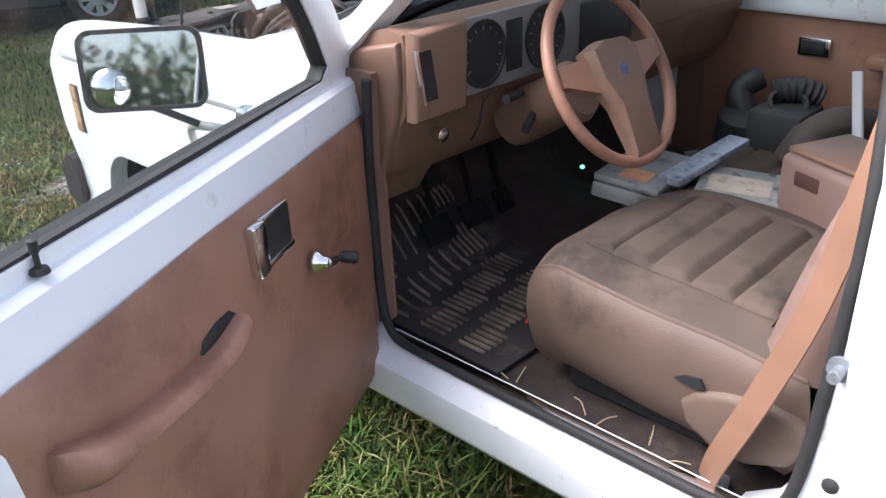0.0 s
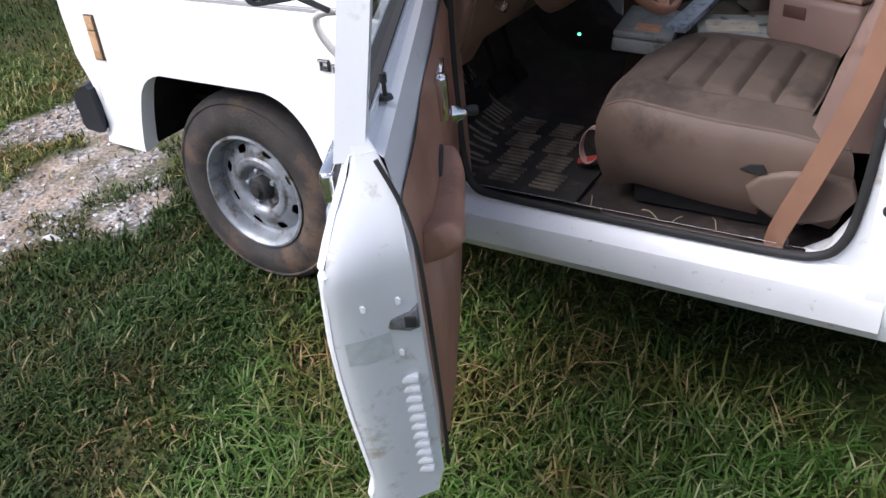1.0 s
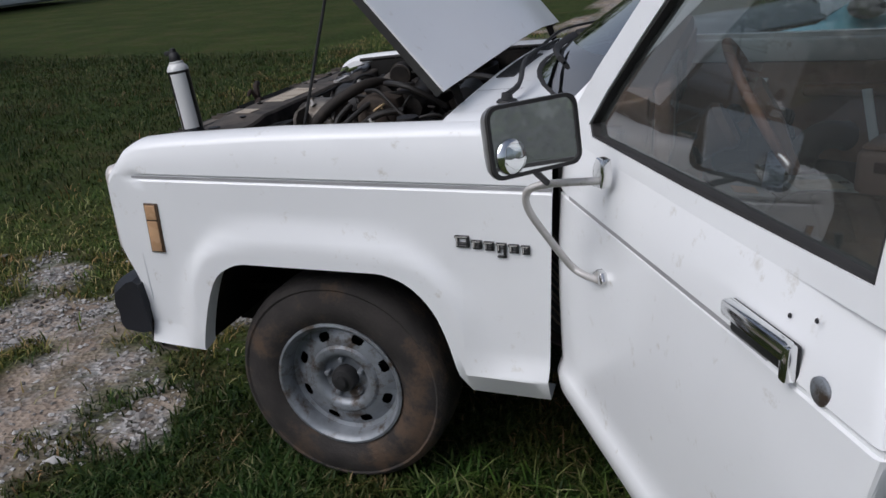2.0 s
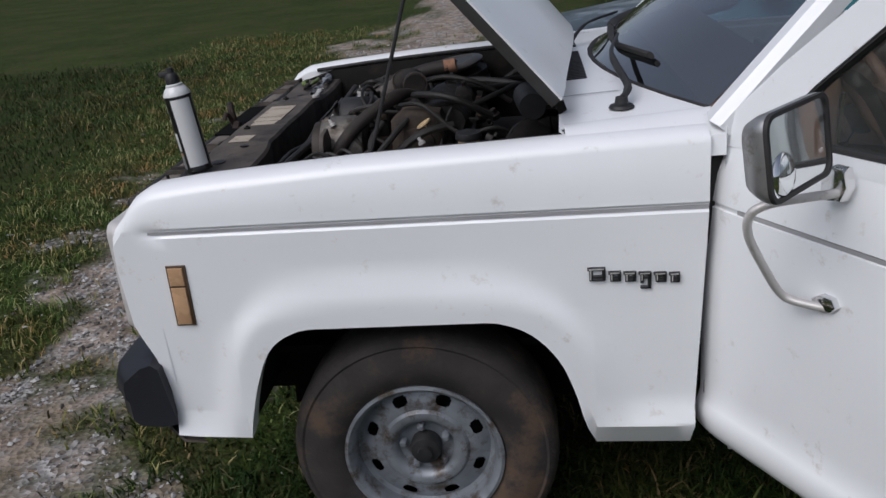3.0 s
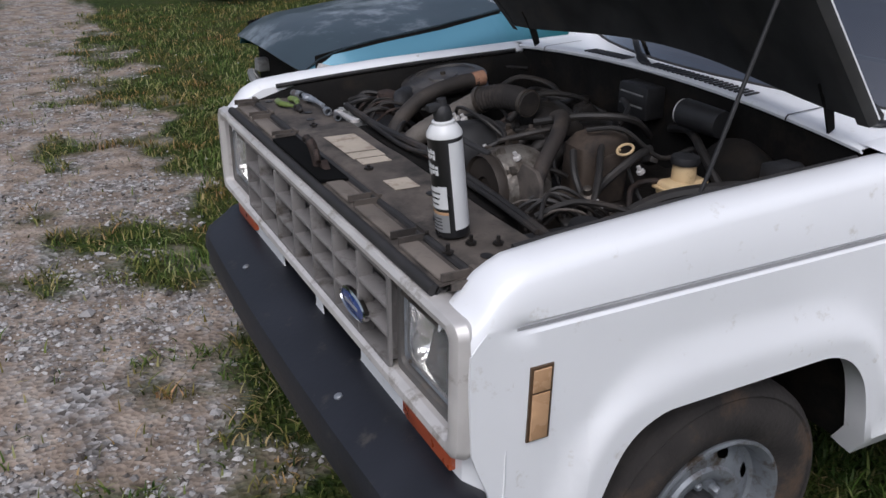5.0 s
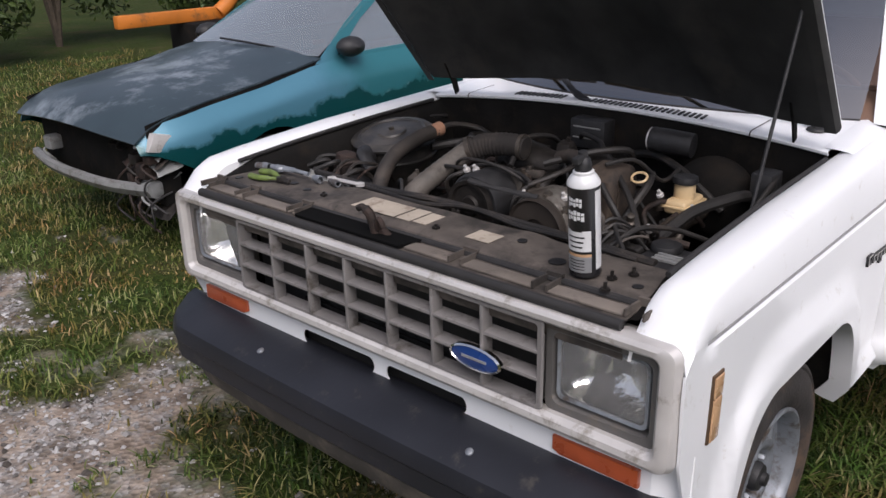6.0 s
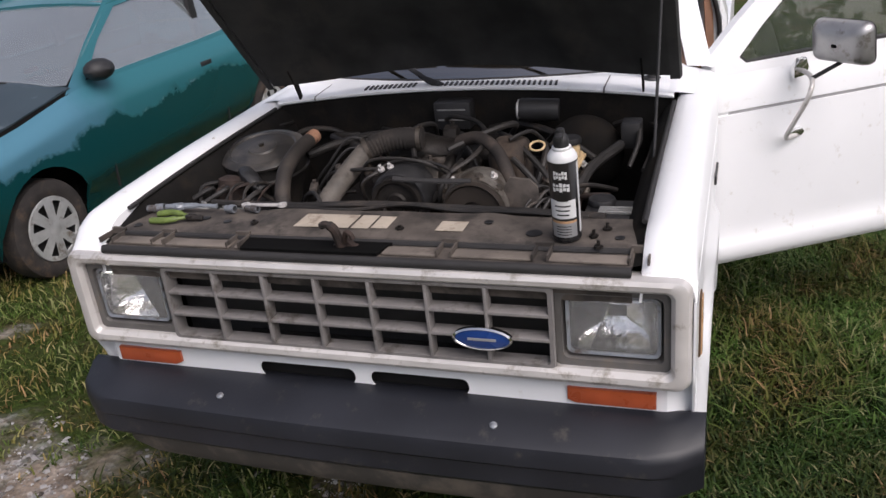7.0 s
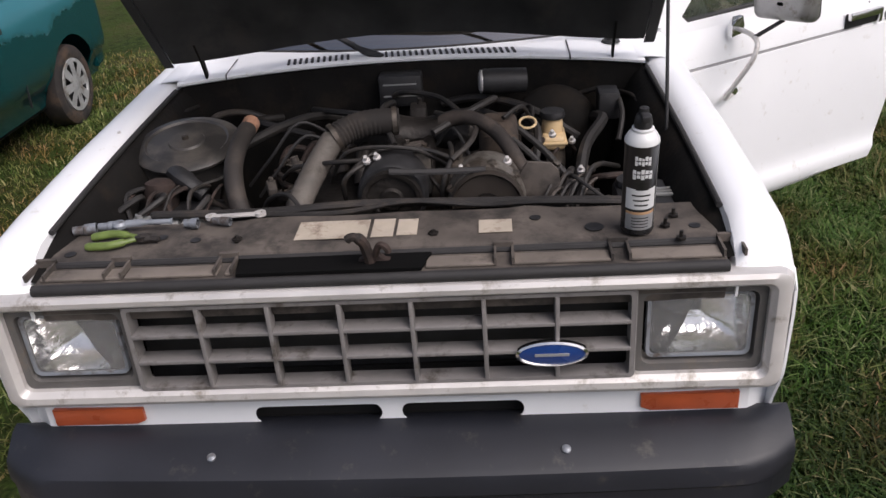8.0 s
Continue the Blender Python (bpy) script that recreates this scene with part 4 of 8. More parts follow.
dpart("rear_jamb", jamb_face(0.44, 1.16, jamb_in, jamb_out, 0), WHITE_IN, label="white painted rear edge of the door, dusty", smooth=60)
# rear jamb: latch, rubber edge, pressed louvres
bm = bmesh.new()
prism(bm, [(-0.112, 0.868), (-0.098, 0.862), (-0.072, 0.866), (-0.060, 0.874), (-0.072, 0.884), (-0.100, 0.890), (-0.112, 0.902)], "x", jamb(-0.09, 0.875) - 0.006, jamb(-0.09, 0.875) + 0.010, bev=0.002)
dpart("latch", bm, STEEL, label="dark steel door latch")
bm = bmesh.new()
box(bm, jamb(-0.09, 0.875), jamb(-0.09, 0.875) + 0.013, -0.108, -0.092, 0.870, 0.888, 0.002)
dpart("latch_claw", bm, BLACK)
for w, z in ((-0.041, 0.920), (-0.086, 0.916), (-0.079, 0.814)):
    bm = bmesh.new()
    lathe(bm, [(0.007, 0), (0.006, 0.003), (0.0, 0.003)], (jamb(w, z) - 0.001, w, z), (1, 0.3, -0.2), 10)
    dpart("jamb_screw", bm, WHITE_IN)
bm = jamb_face(0.815, 0.862, lambda z: -0.070, lambda z: -0.008, 0.0012, 4, 8)
dpart("jamb_label", bm, material("faded_jamb_label", (0.62, 0.65, 0.65), 0.6, var=0.10, scale=60), label="faded paper label, unreadable")
for k in range(11):
    bm = bmesh.new()
    z = 0.517 + 0.0235 * k
    u = jamb(-0.08, z)
    box(bm, u - 0.012, u + 0.004, -0.098, -0.064 + 0.006 * (k > 8), z - 0.0075, z + 0.0075, 0.004)
    dpart("louvre", bm, WHITE_IN)
bm = bmesh.new()
tube(bm, [(1.060, -0.118, 0.50), (1.086, -0.122, 0.60), (1.128, -0.124, 0.80), (1.162, -0.122, 0.98), (1.162, -0.108, 1.06), (1.158, -0.082, 1.125)], 0.0035, 8)
dpart("rubber_seal", bm, RUBBER, label="black rubber edge seal")
# outer handle and lock
bm = bmesh.new()
box(bm, 0.855, 1.035, -0.002, 0.006, 0.995, 1.050, 0.005)
dpart("handle_recess", bm, BLACK, label="dark handle recess")
bm = bmesh.new()
box(bm, 0.858, 1.030, 0.004, 0.026, 1.026, 1.054, 0.007)
box(bm, 1.015, 1.034, 0.002, 0.022, 0.995, 1.050, 0.005)
dpart("door_handle", bm, CHROME, label="chrome door handle")
bm = bmesh.new()
lathe(bm, [(0.020, 0), (0.020, 0.005), (0.014, 0.008), (0, 0.006)], (1.085, 0.0, 1.010), (0, 1, 0), 20)
dpart("key_lock", bm, STEEL, label="round key lock")
for u, z in ((0.985, 1.072), (1.045, 1.090)):
    bm = bmesh.new()
    lathe(bm, [(0.004, 0), (0.003, 0.002), (0, 0.002)], (u, -0.0105, z), (0, 1, 0.15), 8)
    dpart("bare_hole", bm, BLACK)
# mirror on its tubular arm
mirror = new("door_mirror")
mirror.parent = door
mirror["label"] = "chrome-backed door mirror on a bent tube arm"
def mpart(name, bm, mat, label="", smooth=40):
    return part(name, bm, mat, mirror, label, smooth)
M_C, M_N = Vector((0.735, -1.228, 1.232)), Vector((0.754, -0.657, 0.15)).normalized()
M_X = Vector((0, 0, 1)).cross(M_N).normalized()
M_Z = M_N.cross(M_X)
def mpt(a, b, n):
    return M_C + M_X * a + M_Z * b + M_N * n
def mloop(w, h, r, n):
    return [mpt(a, b, n) for a, b in frame_loop(w, -h, h, r, 4)]
bm = bmesh.new()
vs = grid(bm, [mloop(0.106, 0.070, 0.026, 0.004), mloop(0.108, 0.072, 0.026, -0.006), mloop(0.104, 0.068, 0.026, -0.022), mloop(0.092, 0.056, 0.024, -0.044), mloop(0.062, 0.034, 0.018, -0.056), mloop(0.01, 0.006, 0.004, -0.058)], close=True)
mpart("mirror_shell", bm, material("tarnished_mirror_shell", (0.36, 0.36, 0.36), 0.36, metal=0.7, var=0.15, scale=14, col2=(0.20, 0.18, 0.16), amount=0.3, dscale=20), "dull chrome mirror shell")
bm = bmesh.new()
vs = grid(bm, [mloop(0.108, 0.072, 0.026, 0.0), mloop(0.107, 0.071, 0.025, 0.007), mloop(0.100, 0.064, 0.021, 0.007), mloop(0.099, 0.063, 0.020, 0.002)], close=True)
mpart("mirror_rim", bm, RUBBER, "black rim")
bm = bmesh.new()
bm.faces.new([bm.verts.new(p) for p in mloop(0.100, 0.064, 0.021, 0.003)])
mpart("mirror_face", bm, MIRROR, "flat mirror glass")
bm = bmesh.new()
lathe(bm, [(0.0, 0.012), (0.012, 0.0115), (0.024, 0.009), (0.032, 0.005), (0.035, 0.0), (0.037, 0.0)], mpt(-0.060, -0.030, 0.003), M_N, 32)
mpart("spot_mirror", bm, MIRROR, "small round convex mirror")
def dw(u, w, z):
    return D_O + D_U * (u - 0.015) + D_W * w + Vector((0, 0, z + 0.018))
bm = bmesh.new()
tube(bm, [dw(0.335, 0.004, 1.092), dw(0.315, 0.08, 1.092), dw(0.29, 0.135, 1.085), dw(0.272, 0.158, 1.065), dw(0.262, 0.150, 1.02), dw(0.255, 0.10, 0.94), dw(0.255, 0.058, 0.880), dw(0.275, 0.038, 0.864), dw(0.325, 0.012, 0.862)], 0.0085, 12)
mpart("mirror_arm", bm, SATIN, "bent bright tube arm")
bm = bmesh.new()
rod(bm, mpt(0.0, -0.066, -0.02), dw(0.298, 0.118, 1.090), 0.007)
mpart("mirror_stem", bm, BLACK)
for z, h in ((1.113, 0.034), (0.880, 0.016)):
    bm = bmesh.new()
    pts = [(0.280, z - h), (0.325, z - h * 0.8), (0.336, z), (0.325, z + h), (0.298, z + h), (0.278, z + h * 0.2)]
    prism(bm, pts, "y", -0.006, 0.020, bev=0.005)
    bm.transform(DOOR)
    mpart("mirror_bracket", bm, CHROME, "chrome mounting bracket")

# ---- the pickup: cab interior ----
bm = bmesh.new()
rows = []
for x, z in ((0.42, 0.98), (0.50, 0.82), (0.56, 0.66), (0.66, 0.545), (0.78, 0.502), (1.2, 0.497), (2.06, 0.50)):
    row = []
    for j in range(21):
        y = -0.775 + 1.55 * j / 20
        hump = 0.13 * math.exp(-(y / 0.17) ** 4) * (1 if x < 1.4 else 0.7)
        row.append((x, y, z + hump + 0.006 * noise.noise(Vector((x * 5, y * 5, 2)))))
    rows.append(row)
grid(bm, rows)
thicken(bm, 0.004)
part("cab_floor", bm, CARPET, truck, "dirty brown carpet floor", smooth=60)
# black rubber seal round the door opening
bm = bmesh.new()
tube(bm, [(0.845, -0.808, 1.14), (0.838, -0.812, 0.95), (0.842, -0.812, 0.72), (0.852, -0.812, 0.60), (0.88, -0.812, 0.548), (0.94, -0.812, 0.534), (1.2, -0.812, 0.531), (1.5, -0.812, 0.531), (1.68, -0.812, 0.533), (1.75, -0.812, 0.545), (1.79, -0.812, 0.58), (1.812, -0.810, 0.66), (1.826, -0.806, 0.85), (1.835, -0.80, 1.14), (1.79, -0.72, 1.40), (1.70, -0.665, 1.585), (1.25, -0.665, 1.585)], 0.011, 10)
part("door_seal", bm, RUBBER, truck, "black rubber door opening seal")
TAN_DARK = material("tan_painted_metal", (0.20, 0.12, 0.085), 0.5, var=0.15, scale=6)
# hinge pillar and rear pillar inside the opening
for sign in (-1, 1):
    bm = bmesh.new()
    prism(bm, [(0.69, 0.50), (0.842, 0.56), (0.836, 0.95), (0.845, 1.15), (0.69, 1.15)], "y", sign * 0.770, sign * 0.796)
    part("hinge_pillar", bm, TAN_DARK, truck, "tan painted hinge pillar")
    bm = bmesh.new()
    prism(bm, [(1.70, 0.50), (1.93, 0.50), (1.93, 1.58), (1.80, 1.58), (1.845, 1.14), (1.835, 0.80), (1.80, 0.62), (1.76, 0.545)], "y", sign * 0.72, sign * 0.805)
    part("lock_pillar", bm, WHITE_IN, truck, "white lock pillar")
# Dark strip painted into the gap, where only shade would show.
bm = bmesh.new()
box(bm, 0.690, 0.735, -0.7985, -0.7962, 0.45, 1.150)
part("hinge_seal", bm, RUBBER, truck, "dark strip for the shaded gap behind the door hinge")
bm = bmesh.new()
rod(bm, (1.848, -0.830, 0.890), (1.848, -0.868, 0.890), 0.009)
lathe(bm, [(0.0, 0), (0.020, 0.0), (0.020, 0.006), (0, 0.006)], (1.848, -0.834, 0.890), (0, -1, 0), 16)
part("striker", bm, STEEL, truck, "steel door striker")
bm = bmesh.new()
lathe(bm, [(0.0, 0), (0.013, 0.0), (0.012, 0.005), (0.006, 0.008), (0, 0.008)], (1.872, -0.860, 0.709), (0, -1, 0), 14)
part("body_plug", bm, RUBBER, truck, "dark plug in the body side")
bm = bmesh.new()
prism(bm, [(0.70, 0.56), (0.838, 0.56), (0.832, 0.95), (0.838, 1.12), (0.70, 1.12)], "y", -0.774, -0.760)
part("kick_panel", bm, TAN, truck, "tan kick panel")
# floor mat with herringbone ribs
mat_ob = new("floor_mat")
mat_ob.parent = truck
mat_ob["label"] = "black rubber floor mat with worn tan ribs"
def mat_z(x, y):
    return along(x, [(0.56, 0.677), (0.66, 0.561), (0.72, 0.529), (0.78, 0.515), (1.2, 0.511)]) + 0.13 * math.exp(-(y / 0.17) ** 4)


bm = bmesh.new()
grid(bm, [[(0.60 + 0.53 * i / 20, -0.735 + 0.50 * j / 14, mat_z(0.60 + 0.53 * i / 20, -0.735 + 0.50 * j / 14)) for j in range(15)] for i in range(21)])
thicken(bm, 0.006)
part("mat_base", bm, MATMAT, mat_ob, smooth=60)
for i in range(4):
    for j in range(4):
        for k in range(5):
            x0 = 1.06 - 0.125 * i - 0.030 * j
            y = -0.700 + 0.108 * j + 0.0205 * k
            if i >= 2 and k % 2 and j < 3:
                continue
            bm = bmesh.new()
            pts = [(x0 - 0.078 * q / 3, y) for q in range(4)]
            w_ = 0.0032
            vs = grid(bm, [[(x, yy - w_, mat_z(x, yy) + 0.002), (x, yy - w_ * 0.7, mat_z(x, yy) + 0.009), (x, yy + w_ * 0.7, mat_z(x, yy) + 0.009), (x, yy + w_, mat_z(x, yy) + 0.002)] for x, yy in pts])
            bm.faces.new(vs[0]); bm.faces.new(vs[-1])
            part("mat_rib", bm, MATRIB, mat_ob, smooth=0)


# seats
def cushion(x0, x1, y0, y1, z0, z1, panel=True):
    """Seat cushion: rounded nose, drooping sides, quilted top."""
    bm = bmesh.new()
    rows = []
    nx, ny = 80, 60
    for i in range(nx + 1):
        s = i / nx
        row = []
        for j in range(ny + 1):
            t = -1 + 2 * j / ny
            x = lerp(x0, x1, s)
            y = lerp(y0 + 0.03 * max(0, 1 - s / 0.2) ** 2, y1 - 0.17 * max(0, 1 - s / 0.32) ** 2, (t + 1) / 2)
            crown = 1 - abs(t) ** 4
            nose = min(1, s / 0.16)
            z = z1 - 0.035 * (1 - math.sin(nose * math.pi / 2)) - 0.030 * abs(t) ** 5 - 0.05 * max(0, s - 0.15)
            if 0.22 < s < 0.98 and abs(t) < 0.66:
                z -= 0.014 * math.exp(-(((s - 0.22) / 0.152 + 0.5) % 1 - 0.5) ** 2 / 0.012) - 0.004
            z -= 0.014 * math.exp(-((abs(t) - 0.66) / 0.022) ** 2) * step(0.08, 0.2, s)
            z += 0.006 * noise.noise(Vector((x * 6, y * 6, 4)))
            row.append((x, y, z))
        rows.append(row)
    grid(bm, rows)
    return bm, rows


def seat_shell(x0, x1, y0, y1, z0, z1):
    bm, rows = cushion(x0, x1, y0, y1, z0, z1)
    # skirts
    edge = [r[0] for r in rows][::-1] + rows[0][1:] + [r[-1] for r in rows][1:]
    return bm, edge


seat = new("driver_seat")
seat.parent = truck
seat["label"] = "brown cloth and tan vinyl bucket half of the split bench"
bm, edge = seat_shell(1.145, 1.72, -0.645, -0.075, 0.52, 0.785)
part("cushion_top", bm, CLOTH, seat, "stained brown quilted seat cloth", smooth=70)
bm = bmesh.new()
c = Vector((1.43, -0.34, 0))
rows = []
for dz, out in ((0.0, 0.0), (-0.012, 0.012), (-0.04, 0.024), (-0.09, 0.028), (-0.15, 0.020), (-0.20, 0.004), (-0.235, -0.02)):
    row = []
    for p in edge:
        k = (Vector((p[0], p[1], 0)) - c)
        k = Vector((k.x / 0.30, k.y / 0.31, 0))
        k.normalize()
        kk = 1 + 0.35 * (dz < -0.1) * 0
        row.append((p[0] + k.x * out, p[1] + k.y * out, p[2] * (1 if dz > -0.2 else 1) + dz * (1 if p[0] < 1.55 else 0.92)))
    rows.append(row)
grid(bm, rows)
part("cushion_side", bm, SEATSIDE, seat, "tan vinyl seat side", smooth=70)
bm = bmesh.new()
tube(bm, [Vector(p) + Vector((0, 0, -0.004)) for p in edge[::2]], 0.0055, 8, steps=2)
part("piping", bm, SEATSIDE, seat, "tan seam piping")
bm = bmesh.new()
box(bm, 1.22, 1.64, -0.60, -0.57, 0.455, 0.53, 0.006)
part("seat_track", bm, BLACK, seat, "black seat track")
bm = bmesh.new()
box(bm, 1.22, 1.64, -0.12, -0.09, 0.455, 0.53, 0.006)
part("seat_track", bm, BLACK, seat, "black seat track")
bm = bmesh.new()
prism(bm, [(1.50, 0.635), (1.545, 0.628), (1.56, 0.636), (1.55, 0.652), (1.52, 0.648)], "y", -0.677, -0.664)
part("torn_hole", bm, BLACK, seat, "dark tear in the vinyl")
bm = bmesh.new()
prism(bm, [(1.515, 0.590), (1.545, 0.625), (1.60, 0.645), (1.68, 0.655), (1.74, 0.645), (1.755, 0.60), (1.72, 0.545), (1.65, 0.515), (1.58, 0.52), (1.53, 0.55)], "y", -0.682, -0.640, bev=0.016, seg=4)
part("hinge_cover", bm, SEATSIDE, seat, "tan plastic recliner cover")
bm = bmesh.new()
rows = []
for i in range(19):
    s = i / 18
    z = lerp(0.70, 1.30, s)
    xf = lerp(1.625, 1.83, s) - 0.02 * math.sin(s * math.pi)
    th = lerp(0.19, 0.10, s)
    hw = 0.305 - 0.03 * s ** 3
    cy = -0.34
    sec = []
    for a, b in ((0.5, -1), (0.15, -0.99), (0.0, -0.90), (0.01, -0.5), (0.02, 0.0), (0.01, 0.5), (0.0, 0.90), (0.15, 0.99), (0.5, 1), (0.85, 0.96), (1.0, 0.85), (1.0, 0.0), (1.0, -0.85), (0.85, -0.96)):
        sec.append((xf + th * a + (0.006 * math.sin(s * 40) if 0 < abs(b) < 0.6 and a < 0.1 else 0), cy + hw * b, z))
    rows.append(sec)
vs = grid(bm, rows, close=True)
bm.faces.new(vs[0]); bm.faces.new(vs[-1])
part("backrest", bm, PINK, seat, "tan seat backrest", smooth=60)
bm = bmesh.new()
rows = []
for i in range(19):
    s = i / 18
    z = lerp(0.74, 1.26, s)
    xf = lerp(1.625, 1.83, s) - 0.02 * math.sin(s * math.pi) - 0.004
    rows.append([(xf + 0.008 * abs(math.sin(s * 12)), -0.34 + y, z) for y in (-0.24, -0.16, -0.05, 0.05, 0.16, 0.24)])
grid(bm, rows)
part("backrest_cloth", bm, CLOTH, seat, "brown quilted back cloth", smooth=70)
for ob in seat.children:
    ob.data.transform(Matrix.Translation((0.045, -0.055, 0.050)))
# passenger half and its folded armrest
seat2 = new("passenger_seat")
seat2.parent = truck
seat2["label"] = "brown cloth passenger half of the split bench"
bm, edge = seat_shell(1.03, 1.72, -0.115, 0.60, 0.52, 0.750)
part("cushion_top", bm, CLOTH, seat2, smooth=70)
bm = bmesh.new()
grid(bm, [[(p[0], p[1], p[2]) for p in edge], [(p[0] - 0.01, p[1] - 0.012 * (1 if p[1] < 0.3 else -1), p[2] - 0.06) for p in edge], [(p[0], p[1], p[2] - 0.24) for p in edge]])
part("cushion_side", bm, SEATSIDE, seat2, smooth=70)
bm = bmesh.new()
box(bm, 1.66, 1.84, 0.16, 0.64, 0.72, 1.28, 0.05, 3, m=Matrix.Translation((0, 0, 0)))
part("backrest", bm, PINK, seat2, smooth=60)
bm = bmesh.new()
ARM = pose(1.437, -0.121, 0.775, 0, 0, -24)
box(bm, 0.0, 0.28, 0.0, 0.20, 0.0, 0.150, 0.022, 3)
bm.transform(ARM)
arm = part("centre_armrest", bm, PINK, seat2, "pale tan folding armrest with a finger slot", smooth=60)
bm = bmesh.new()
box(bm, 0.012, 0.27, 0.010, 0.19, 0.150, 0.166, 0.008, 2)
bm.transform(ARM)
part("armrest_pad", bm, TAN_LT, arm, "tan armrest pad")
bm = bmesh.new()
box(bm, 0.055, 0.125, -0.003, 0.004, 0.088, 0.122, 0.004, 2)
bm.transform(ARM)
part("finger_slot", bm, material("dark_brown_slot", (0.07, 0.03, 0.025), 0.7), arm, "dark finger slot")
# belt
bm = bmesh.new()
line = smooth_line([(1.643, -0.760, 0.512), (1.660, -0.770, 0.580), (1.718, -0.774, 0.74), (1.776, -0.768, 0.93), (1.815, -0.757, 1.14), (1.85, -0.735, 1.38)], 5)
rows = []
for i, p in enumerate(line):
    d = (line[min(i + 1, len(line) - 1)] - line[max(i - 1, 0)]).normalized()
    side = d.cross(Vector((-0.55, -0.80, 0.25))).normalized()
    rows.append([p - side * 0.029, p - side * 0.01 + Vector((0, -0.002, 0)), p + side * 0.01 + Vector((0, -0.002, 0)), p + side * 0.029])
grid(bm, rows)
thicken(bm, 0.003)
part("seat_belt", bm, BELT, truck, "tan seat belt webbing", smooth=60)
bm = bmesh.new()
box(bm, 1.628, 1.673, -0.770, -0.726, 0.498, 0.525, 0.004)
part("belt_anchor", bm, STEEL, truck, "rusty belt anchor")
# dashboard
dash = new("dashboard")
dash.parent = truck
dash["label"] = "tan plastic dashboard with a dark gauge cluster"
bm = bmesh.new()
prof = [(0.70, 1.150), (0.76, 1.188), (0.86, 1.212), (0.910, 1.204), (0.917, 1.18), (0.910, 1.055), (0.908, 1.035), (0.890, 1.012), (0.866, 0.93), (0.835, 0.875), (0.79, 0.85), (0.70, 0.85)]
prism(bm, prof, "y", -0.685, 0.845)
part("dash_pad", bm, TAN_LT, dash, "tan moulded dash", smooth=35)
bm = bmesh.new()
prism(bm, [(0.70, 0.80), (0.775, 0.800), (0.835, 0.89), (0.888, 1.020), (0.905, 1.10), (0.905, 1.19), (0.70, 1.15)], "y", -0.700, -0.52, bev=0.012, seg=3)
part("dash_end", bm, TAN_LT, dash, "tan dash end cap", smooth=50)
SHIFT = Matrix.Translation((0.032, 0, 0.012))
bm = bmesh.new()
prism(bm, [(-0.698, 1.020), (-0.545, 1.018), (-0.535, 1.205), (-0.690, 1.200)], "x", 0.885, 0.925, bev=0.012, seg=3)
bm.transform(SHIFT)
part("vent_panel", bm, TAN_LT, dash, "tan vent surround", smooth=50)
bm = bmesh.new()
prism(bm, [(-0.675, 1.062), (-0.638, 1.062), (-0.655, 1.165), (-0.692, 1.165)], "x", 0.922, 0.928)
bm.transform(SHIFT)
vent = part("air_vent", bm, BLACK, dash, "black slotted air vent")
bm = bmesh.new()
prism(bm, [(-0.682, 1.055), (-0.675, 1.055), (-0.693, 1.172), (-0.700, 1.172)], "x", 0.924, 0.9305)
bm.transform(SHIFT)
part("vent_trim", bm, CHROME, vent, "bright vent edge")
bm = bmesh.new()
prism(bm, [(-0.545, 1.035), (-0.10, 1.035), (-0.10, 1.200), (-0.545, 1.200)], "x", 0.888, 0.902, bev=0.004)
bm.transform(SHIFT)
cluster = part("gauge_panel", bm, material("dull_grey_fascia", (0.20, 0.195, 0.19), 0.5, var=0.15, scale=12), dash, "grey instrument cluster")
for y, r in ((-0.470, 0.074), (-0.250, 0.074)):
    bm = bmesh.new()
    lathe(bm, [(r, 0.0), (r, 0.005), (r - 0.006, 0.005), (r - 0.009, 0.001), (0.0, 0.001)], (0.903, y, 1.118), (1, 0, 0), 32)
    bm.transform(SHIFT)
    gauge_dial = part("gauge", bm, BLACK, cluster, "round black gauge")
    for k in range(11):
        a = radians(215 - 25 * k)
        bm = bmesh.new()
        prism(bm, [(y + r * 0.70 * math.cos(a + q * 0.02), 1.118 + r * 0.70 * math.sin(a + q * 0.02)) for q in (-1, 1)] + [(y + r * 0.82 * math.cos(a + q * 0.02), 1.118 + r * 0.82 * math.sin(a + q * 0.02)) for q in (1, -1)], "x", 0.9042, 0.9052)
        bm.transform(SHIFT)
        part("dial_mark", bm, PLASTIC_GREY, gauge_dial, smooth=0)
for y0, y1 in ((-0.392, -0.336),):
    bm = bmesh.new()
    box(bm, 0.902, 0.906, y0, y1, 1.062, 1.176, 0.002)
    bm.transform(SHIFT)
    part("gauge_window", bm, BLACK, cluster, "dark gauge window")
bm = bmesh.new()
box(bm, 0.893, 0.908, -0.11, 0.12, 1.05, 1.17, 0.004)
bm.transform(SHIFT)
part("radio_panel", bm, BLACK, dash, "dark radio panel")
bm = bmesh.new()
box(bm, 0.893, 0.903, 0.17, 0.70, 1.06, 1.165, 0.006)
bm.transform(SHIFT)
part("glove_box", bm, TAN_LT, dash, "tan glove box lid")
bm = bmesh.new()
lathe(bm, [(0.0, 0.0), (0.013, 0.0), (0.013, 0.02), (0.017, 0.026), (0.017, 0.038), (0.010, 0.042), (0, 0.042)], (0.872, -0.575, 0.972), (1, 0, -0.1), 20)
part("lamp_knob", bm, CHROME, dash, "chrome pull knob")
for ob in dash.children:
    ob.data.transform(Matrix.Translation((0, -0.078, 0.026)))
    for sub in ob.children_recursive:
        sub.data.transform(Matrix.Translation((0, -0.078, 0.026)))
